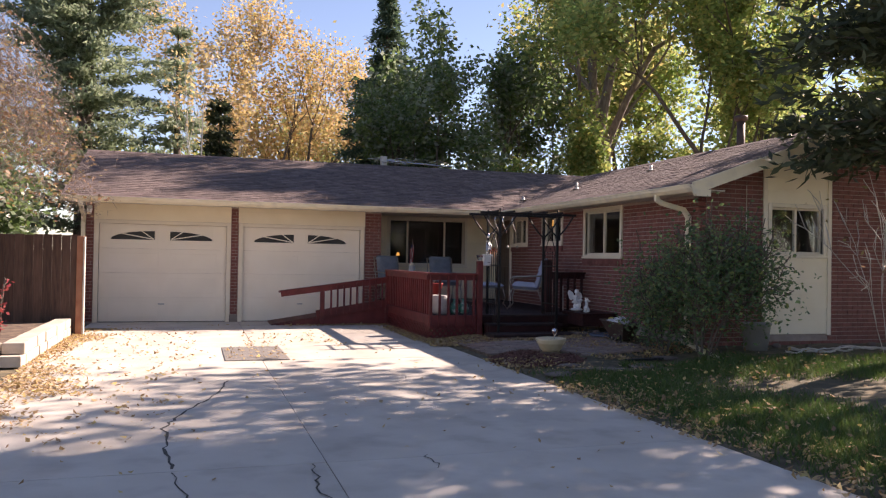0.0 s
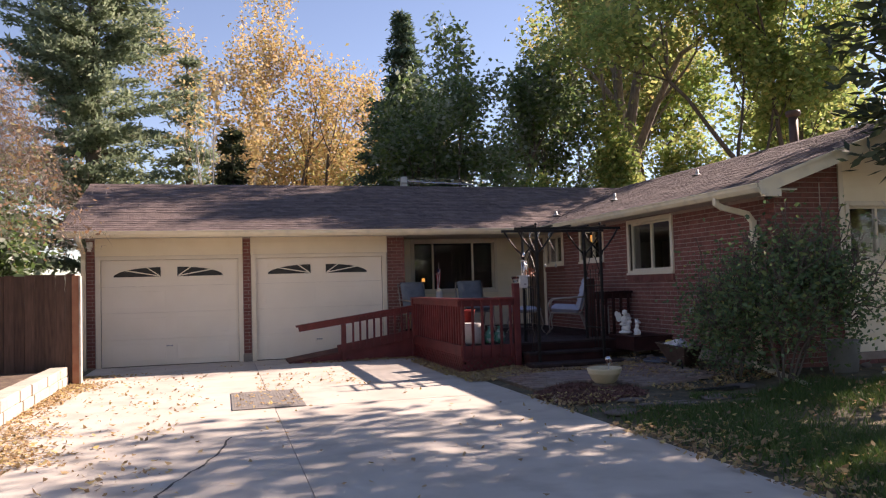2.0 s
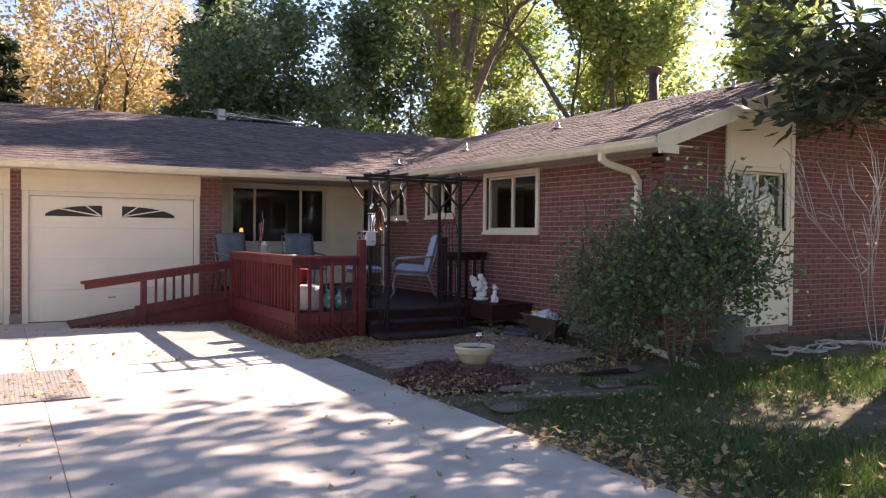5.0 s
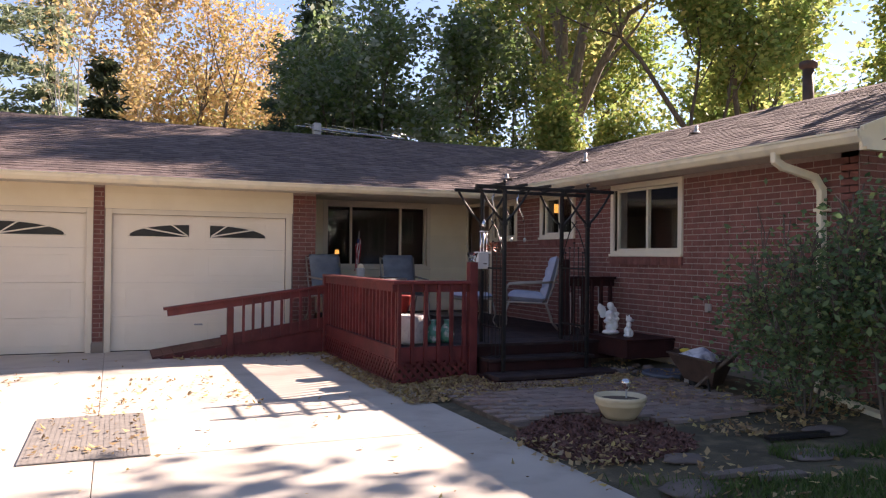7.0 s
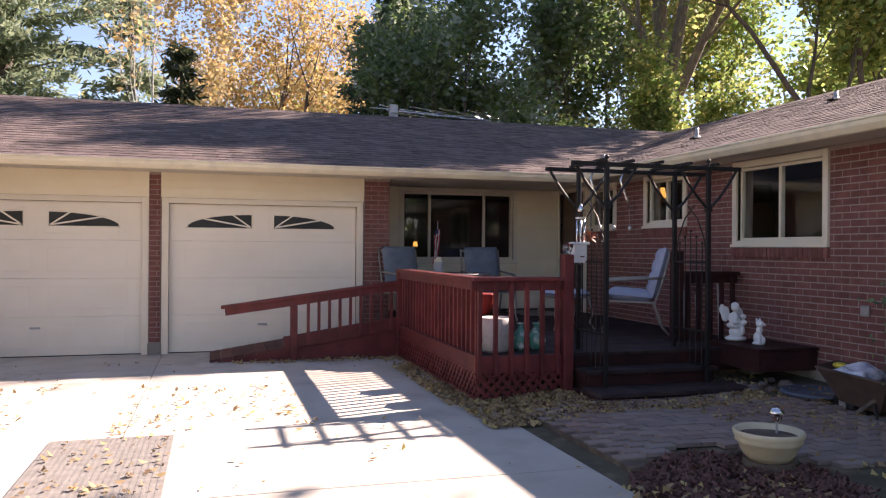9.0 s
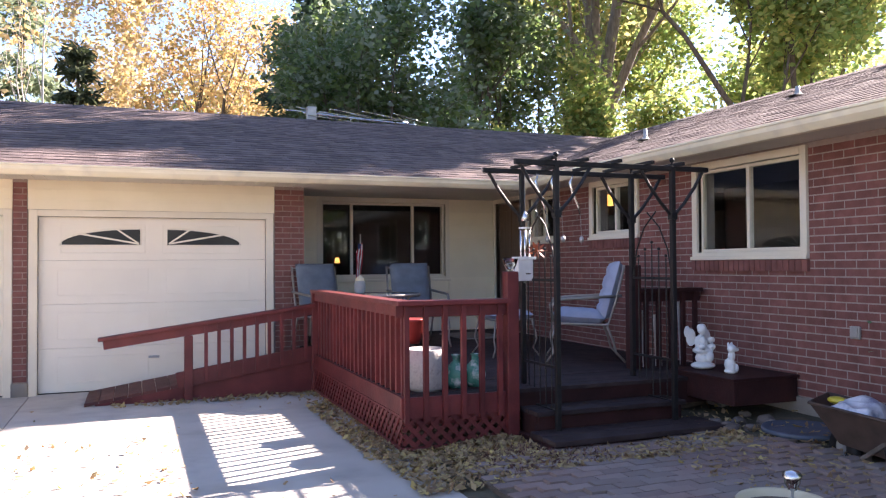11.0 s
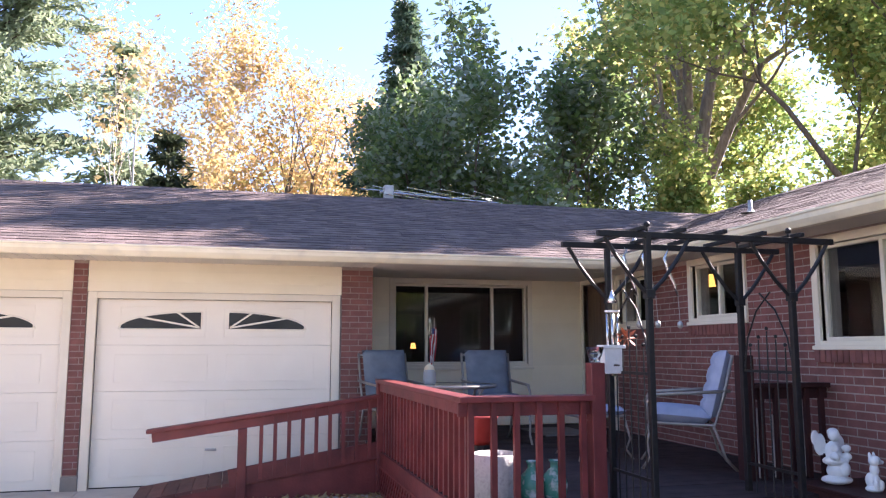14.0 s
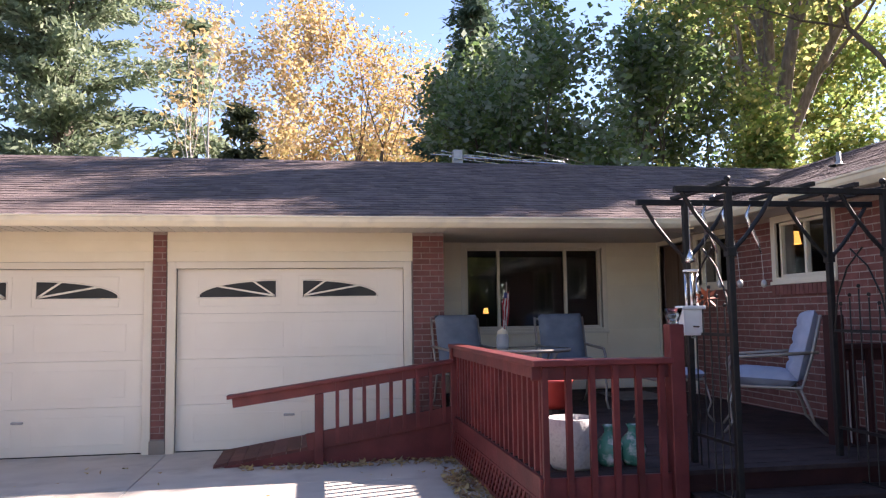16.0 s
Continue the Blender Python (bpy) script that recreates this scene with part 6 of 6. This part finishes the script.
for k in range(60):
    a = k * 0.42
    px, py = 9.0 + 0.9 * math.cos(a * 0.37) * (0.5 + k / 90), 8.85 + 0.32 * math.sin(a) * (0.6 + 0.4 * math.sin(k))
    pts.append((px, py, gz(px, py) + 0.045 + 0.015 * math.sin(k * 1.7)))
part("hose", MB().tube(pts, 0.014, 6), PALEBARK, hose, smooth=True)

# on the drive
mat = thing("rubber_mat", (1.08, 11.5, 0.0), "grey ribbed rubber mat lying on the driveway", "mat")
part("mat_sheet", MB().box(0.66, 1.51, 10.68, 12.27, 0.005, 0.012), RUBBERMAT, mat, soft=0.003)
for k in range(21):
    x = 0.69 + k * 0.039
    part("rib", MB().box(x, x + 0.018, 10.69, 12.26, 0.012, 0.014), RUBBERMAT, mat)

# ---- patio pavers ----
pav = structure("patio", MB().box(4.35, 6.85, 10.5, 12.25, -0.05, 0.03), SOIL, "sandy bed of the brick patio", "patio")
rnd = random.Random(4)
brick_me = MB().box(-0.098, 0.098, -0.048, 0.048, -0.03, 0.0).mesh("paver", PAVER)
k = 0
y = 10.05
while y < 12.25:
    x = 4.36 + (0.1 if k % 2 else 0)
    while x < 6.7:
        inside = (y > 10.5 or x > 5.4) and (x - 4.78) ** 2 / 0.5 + (y - 9.9) ** 2 / 0.65 > 1.0
        if inside and not (x > 6.3 and y > 11.9):
            PIECES.append((brick_me, pav, pose(x + 0.1, y + 0.05, gz(x + 0.1, y + 0.05) + 0.036 + rnd.uniform(-0.004, 0.004), rnd.uniform(-1, 1), rnd.uniform(-1, 1), rnd.uniform(-1.5, 1.5))))
        x += 0.204
    y += 0.104
    k += 1


def rough_stone(seed, c, s, name, mat, label, category="stone", group=""):
    r = np.random.default_rng(seed)
    mb = MB().ball((0, 0, 0), 1.0, 12, 8)
    off = r.uniform(0, 50, 3)
    vs = []
    for x, y, z in mb.v:
        q = 1 + 0.35 * noise.noise((x * 1.4 + off[0], y * 1.4 + off[1], z * 1.4 + off[2]))
        vs.append((c[0] + x * s[0] * q, c[1] + y * s[1] * q, c[2] + max(-0.5, z) * s[2] * q))
    mb.v = vs
    ob = part(name, mb, mat, None, label, smooth=True)
    return tagged(ob, label, category, group)


for k, (x, y, sx0, sy0, sz0) in enumerate(((4.55, 8.6, 0.24, 0.17, 0.03), (5.85, 8.87, 0.22, 0.15, 0.03), (4.9, 9.1, 0.16, 0.12, 0.025), (6.45, 9.3, 0.2, 0.14, 0.03))):
    rough_stone(70 + k, (x, y, gz(x, y) + 0.01), (sx0, sy0, sz0), "stepping_stone", STONE, "flat reddish stepping stone set in the grass", "stone", "stepping stones")
for k in range(16):
    x, y = rnd.uniform(6.65, 7.2), rnd.uniform(12.15, 12.55)
    if k > 9:
        x, y = rnd.uniform(8.3, 11.0), rnd.uniform(9.0, 9.6)
    s = rnd.uniform(0.04, 0.09)
    rough_stone(90 + k, (x, y, gz(x, y) + 0.02), (s, s * 0.8, s * 0.6), "rock", STONE, "rounded brown rock on the soil", "rock", "garden rocks")
for k, (a, b) in enumerate((((4.72, 8.68), (5.28, 8.62)), ((4.95, 8.50), (5.32, 8.47)), ((5.85, 9.3), (6.35, 9.2)))):
    pl = thing("plank", (a[0], a[1], 0.05), "weathered grey plank lying in the grass", "plank", "loose planks")
    part("board", MB().beam((a[0], a[1], gz(*a) + 0.03), (b[0], b[1], gz(*b) + 0.03), 0.09, 0.03), STONE if k < 2 else IRON, pl, soft=0.004)

# ---- left side: fence, retaining wall ----
fence = thing("wood_fence", (-4.0, 14.6, 0.0), "dark brown weathered board fence", "fence")
x = -7.5
while x < -1.78:
    h = 1.70 + random.uniform(-0.015, 0.015)
    part("board", MB().box(x, x + 0.138, 14.60, 14.622, 0.0, h), FENCEWOOD, fence)
    x += 0.143
for x in (-6.9, -4.5, -2.2):
    part("post", MB().box(x, x + 0.09, 14.68, 14.77, -0.02, 1.62), FENCEWOOD, fence)
for z in (0.35, 1.35):
    part("stringer", MB().box(-7.5, -1.66, 14.624, 14.66, z, z + 0.09), FENCEWOOD, fence)
part("end_post", MB().box(-1.68, -1.58, 14.56, 14.66, 0.0, 1.69), FENCEEDGE, fence, "lighter reddish end post", soft=0.006)
part("end_board", MB().box(-1.575, -1.55, 14.53, 14.67, 0.0, 1.68), PALEBARK, fence, "bleached end board")

rw = thing("retaining_wall", (-1.82, 12.7, 0.0), "low wall of tan concrete blocks edging the raised bed", "retaining wall")
y = 10.5
while y < 14.5:
    for z, o in ((0.0, 0), (0.145, 0.15)):
        a, b = y + o, min(y + o + 0.295, 14.6)
        if b - a > 0.05:
            part("block", MB().box(-1.98 + random.uniform(-0.008, 0.008), -1.73 + random.uniform(-0.01, 0.01), a, b - 0.006, z, z + 0.14), BLOCK, rw, soft=0.012)
    y += 0.3
x = -1.99
while x > -5:
    for z in (0.0, 0.145):
        part("block", MB().box(x - 0.29, x, 10.5, 10.74, z, z + 0.14), BLOCK, rw, soft=0.012)
    x -= 0.296
part("bed_soil", MB().box(-7, -1.985, 10.745, 14.55, -0.02, 0.22), SOIL, rw, "bare soil of the raised bed")

# ---- on the roof ----
flue = thing("flue_pipe", (11.2, 13.8, 3.3), "brown metal flue pipe with a rain cap on the roof", "flue")
part("pipe", MB().tube([(11.2, 13.8, 3.2), (11.2, 13.8, 4.42)], 0.085, 16), RUST, flue, smooth=True)
part("cap", MB().lathe([(0.075, 0.0), (0.135, 0.03), (0.14, 0.09), (0.13, 0.12), (0.002, 0.14)], (11.2, 13.8, 4.42), 18), RUST, flue, smooth=True)
for x, y, h in ((8.3, 15.6, 0.16), (9.1, 13.9, 0.12), (7.75, 17.3, 0.1), (10.0, 11.0, 0.12)):
    v = thing("roof_vent", (x, y, max(wing_z(x), main_z(y))), "small grey vent pipe on the shingles", "vent", "roof vents")
    zz = max(wing_z(x), main_z(y))
    part("pipe", MB().tube([(x, y, zz - 0.05), (x, y, zz + h)], 0.025, 10), GALV, v, smooth=True)
    part("flashing", MB().lathe([(0.11, 0.012), (0.04, 0.03), (0.03, 0.06)], (x, y, zz), 14), GALV, v, smooth=True)
ant = thing("antenna", (6.3, 20.6, 3.7), "fallen metal television antenna lying behind the ridge", "antenna")
part("boom", MB().tube([(4.9, 20.5, 4.04), (7.0, 20.7, 3.98)], 0.016, 6), STEEL, ant)
for k in range(11):
    x = 5.0 + k * 0.19
    part("element", MB().tube([(x - 0.45, 20.3, 4.03 + 0.07 * math.sin(k * 2.1)), (x + 0.45, 20.9, 4.07 + 0.06 * math.cos(k * 1.7))], 0.010, 5), STEEL, ant)
part("mast_box", MB().box(4.95, 5.1, 20.4, 20.55, 3.7, 4.14), GALV, ant, "pale sheet-metal vent box", soft=0.01)
lampw = thing("security_light", (-1.65, 16.95, 2.3), "small white security light under the garage eave", "wall lamp")
part("box", MB().box(-1.84, -1.74, 16.98, 17.09, 2.26, 2.36), PLASTER, lampw, soft=0.01)
part("lamp_head", MB().lathe([(0.03, 0.0), (0.05, 0.08), (0.045, 0.1), (0.002, 0.1)], (-1.78, 16.93, 2.18), 14), PLASTER, lampw, smooth=True)

# lamps lit inside the house
for at, k in (((7.9, 15.86, 2.25), 1.0), ((5.35, 20.0, 1.52), 0.62)):
    lm = thing("table_lamp", (at[0], at[1], at[2] - 0.3), "lit lamp with a warm glowing shade inside the house", "lamp", "lit lamps")
    part("shade", MB().lathe([(0.075 * k, -0.07 * k), (0.05 * k, 0.07 * k), (0.002, 0.07 * k)], at, 16), LAMP, lm, smooth=True)
    part("stem", MB().tube([(at[0], at[1], 0.42), (at[0], at[1], at[2] - 0.1)], 0.012, 6), RUST, lm)


# ---- plants near the camera ----
broadleaf("garden_shrub", (6.92, 9.1, 0.12), 2.05, 41, SHRUBLEAF, "leafy green lilac shrub at the wing corner", 6500, 0.031, None, first=0.3, r=0.02, depth=4, spread=0.9, up=0.12, puff=0.15, trunks=((0.5, 0, 1), (-0.45, 0, 1), (0, 0.35, 1), (0.2, -0.5, 0.8), (-0.3, -0.2, 1), (0.7, -0.1, 0.6)), radius=0.82, low=0.12)
broadleaf("garden_shrub", (6.75, 9.75, 0.12), 1.6, 45, SHRUBLEAF, "dark fine-leaved shrub against the brick wall", 5000, 0.028, None, first=0.28, r=0.016, depth=4, spread=0.95, up=0.05, puff=0.19, trunks=((0.5, 0.2, 1), (-0.5, 0.2, 0.8), (0, 0.5, 1), (0.1, -0.5, 0.7), (-0.6, -0.3, 0.7)), radius=0.5, low=0.1)
broadleaf("red_shrub", (-2.35, 12.3, 0.2), 0.75, 42, leafy("red_leaves", [(0.35, 0.04, 0.05), (0.42, 0.10, 0.08), (0.28, 0.03, 0.05)], 0.5), "thin young shrub with a few red leaves", 90, 0.035, None, first=0.5, r=0.008, depth=2, spread=0.7, up=0.2, puff=0.05, radius=0.25)
broadleaf("bare_shrub", (9.6, 8.55, 0.18), 2.5, 43, RUSSET, "bare pale-twigged shrub in front of the gable", 40, 0.04, PALEBARK, first=0.42, r=0.010, depth=3, spread=0.8, up=0.1, puff=0.1, trunks=((0.4, 0, 1), (-0.3, 0, 1), (0.7, 0, 0.8), (-0.6, 0.1, 0.7)), radius=1.0)


def weeping(name, at, height, reach, seed, label):
    """A tree whose thin grey twigs arch over and hang, with tufts of dry leaves."""
    rng = np.random.default_rng(seed)
    at = Vector(at)
    tree = thing(name, at, label, "tree")
    tips, mb = [], MB()
    limb(mb, rng, at, Vector((0.1, -0.05, 1)), height * 0.45, 0.13, 2, tips, 0.2, 4, 0.25, 0.8)
    part("trunk", mb, BARK, tree, smooth=True)
    segs, leaves = [], []
    for k in range(1500):
        a = rng.uniform(0, 2 * math.pi)
        r = reach * math.sqrt(rng.uniform(0.05, 1))
        top = at + Vector((math.cos(a) * r * 0.7, math.sin(a) * r * 0.7, height * (1.0 - 0.35 * (r / reach) ** 2) * rng.uniform(0.75, 1.05)))
        drop = rng.uniform(0.9, 2.6)
        end = top + Vector((math.cos(a) * r * 0.35 + rng.normal(0, 0.12), math.sin(a) * r * 0.35 + rng.normal(0, 0.12), -drop))
        end.z = max(end.z, at.z + 1.75 + rng.uniform(0, 0.5))
        ctrl = top.lerp(end, 0.35) + Vector((math.cos(a), math.sin(a), 0.6)) * 0.22
        prev = None
        for i in range(6):
            t = i / 5
            p = top * (1 - t) ** 2 + ctrl * 2 * t * (1 - t) + end * t * t + Vector(rng.normal(0, 0.035, 3))
            if prev is not None:
                segs.append((prev, p, 0.007 * (1.1 - t)))
                for _ in range(2):
                    if rng.uniform() < 0.8:
                        segs.append((p, p + Vector(rng.normal(0, 0.11, 3)) - Vector((0, 0, 0.05)), 0.003))
            if rng.uniform() < 0.55:
                leaves.append(tuple(p))
            prev = p
    v, f = [], []
    for a, b, r in segs:
        d = (b - a)
        s = d.orthogonal().normalized() * r
        w = d.cross(s).normalized() * r
        o = len(v)
        v += [tuple(a + s), tuple(a - s * 0.5 + w), tuple(a - s * 0.5 - w), tuple(b)]
        f += [(o, o + 1, o + 3), (o + 1, o + 2, o + 3), (o + 2, o, o + 3)]
    np_part("twig", np.array(v), np.array(f), GREYTWIG, tree, "bare grey hanging twigs", "stuff")
    v, f = leaf_cloud(rng, leaves, 0.09, 10000, 0.034, 0.5)
    np_part("crown", v, f, RUSSET, tree, "dry russet leaves", "stuff")
    return tree


weeping("weeping_tree", (-3.75, 12.4, 0.2), 5.6, 2.6, 44, "weeping tree with grey twigs and dry russet leaves")


# ---- grass, fallen leaves, mulch ----
def scatter(name, pts, size, mat, label, category, flat=0.35, aspect=0.6, seed=1):
    rng = np.random.default_rng(seed)
    p = np.asarray(pts, float)
    n = len(p)
    a = np.stack([rng.normal(0, 1, n), rng.normal(0, 1, n), rng.normal(0, flat, n)], 1)
    a /= np.linalg.norm(a, axis=1)[:, None]
    up = np.stack([rng.normal(0, flat, n), rng.normal(0, flat, n), np.ones(n)], 1)
    b = np.cross(up, a)
    b /= np.linalg.norm(b, axis=1)[:, None]
    s = size * rng.uniform(0.5, 1.4, n)[:, None]
    c = np.cross(a, b) * s * rng.uniform(0.0, 0.5, n)[:, None]
    c[:, 2] = np.abs(c[:, 2])
    base = p + np.array([0, 0, 1.0]) * s * 0.25
    v = np.stack([base - a * s + c, base + b * s * aspect, base + a * s + c, base - b * s * aspect], 1).reshape(-1, 3)
    ob = new(name, np_mesh(name, v, np.arange(n * 4).reshape(-1, 4), mat))
    return tagged(ob, label, category, "", "stuff")


def spread_points(seed, n, x0, x1, y0, y1, z, keep=None, clump=0.0):
    rng = np.random.default_rng(seed)
    out = []
    while len(out) < n:
        x, y = rng.uniform(x0, x1), rng.uniform(y0, y1)
        if clump and noise.noise((x * clump, y * clump, seed)) < rng.uniform(-0.5, 0.35):
            continue
        if keep and not keep(x, y, rng.uniform()):
            continue
        out.append((x, y, z(x, y)))
    return out


DEADLEAF = leafy("fallen_leaves", [(0.42, 0.27, 0.12), (0.30, 0.19, 0.10), (0.50, 0.36, 0.18), (0.24, 0.14, 0.08), (0.58, 0.44, 0.16), (0.36, 0.26, 0.17)], 0.25, 0.8)
flat0 = lambda x, y: 0.006
pts = spread_points(1, 3600, -1.72, 0.3, 6.0, 15.6, flat0, lambda x, y, u: u < max(0.03, 1 - (x + 1.72) / (0.75 + 0.35 * math.sin(y * 0.9))), 1.1)
pts += spread_points(2, 300, -1.6, 4.1, 0.5, 16.5, flat0, None, 0.7)
pts += spread_points(11, 160, 1.0, 2.6, 12.2, 14.4, flat0, None, 1.2)
pts += spread_points(13, 90, 0.7, 1.5, 10.7, 12.2, lambda x, y: 0.018, None, 1.6)
scatter("fallen_leaves", pts, 0.026, DEADLEAF, "dry tan leaves strewn over the driveway", "leaves", seed=5)
on_ground = lambda x, y: max(gz(x, y), -0.005) + 0.02
pts = spread_points(3, 3600, 3.9, 6.6, 11.85, 12.95, on_ground, lambda x, y, u: not (5.05 < x < 6.7 and y > 12.25), 0.9)
pts += spread_points(14, 900, 3.85, 4.15, 12.8, 16.1, lambda x, y: 0.008, None, 1.0)
pts += spread_points(4, 1800, 4.02, 5.2, 1.0, 10.2, on_ground, lambda x, y, u: u < 1 - abs(x - 4.3) / 0.95, 1.0)
pts += spread_points(5, 750, 4.4, 8.5, 1.0, 9.0, lambda x, y: gz(x, y) + 0.05, None, 0.7)
pts += spread_points(6, 1600, 5.6, 7.4, 9.4, 13.0, on_ground, None, 0.9)
pts += spread_points(15, 260, 2.0, 3.9, 15.85, 16.15, lambda x, y: 0.008)
scatter("leaf_litter", pts, 0.029, DEADLEAF, "brown leaf litter on the beds and lawn edge", "leaves", 0.5, seed=6)
scatter("mulch", spread_points(7, 5200, 4.12, 5.5, 9.1, 10.7, lambda x, y: gz(x, y) + 0.012, lambda x, y, u: (x - 4.78) ** 2 / 0.46 + (y - 9.9) ** 2 / 0.6 < 1.0 - 0.3 * u) + spread_points(8, 1700, 4.55, 5.4, 11.9, 12.6, lambda x, y: gz(x, y) + 0.016), 0.03, MULCH, "reddish wood mulch on the bed", "mulch", 0.5, 0.35, seed=7)
rng = np.random.default_rng(9)
pts = np.array(spread_points(10, 85000, 4.2, 10.5, 1.5, 9.35, gz, lambda x, y, u: (u < smooth01(4.15, 4.8, x) + 0.1) and not (x > 7.4 and y > 8.5) and (y < 8.4 or noise.noise((x * 0.9, y * 0.9, 4)) > 0.0), 0.5))
n = len(pts)
hgt = rng.uniform(0.035, 0.10, n)[:, None]
ang = rng.uniform(0, 2 * math.pi, n)
side = np.stack([np.cos(ang), np.sin(ang), np.zeros(n)], 1) * 0.006
lean = np.stack([rng.normal(0, 0.5, n), rng.normal(0, 0.5, n), np.ones(n)], 1) * hgt
v = np.stack([pts - side, pts + side, pts + lean], 1).reshape(-1, 3)
GRASS = leafy("grass_blades", [(0.042, 0.09, 0.018), (0.072, 0.138, 0.027), (0.11, 0.17, 0.04), (0.05, 0.107, 0.022), (0.17, 0.17, 0.065)], 0.35)
tagged(new("lawn_grass", np_mesh("lawn_grass", v, np.arange(n * 3).reshape(-1, 3), GRASS)), "patchy green lawn grass", "grass", "", "stuff")


# ---- bricks that can be told apart ----
for me, wall, m in PIECES:
    piece(me.name, me, wall, m)
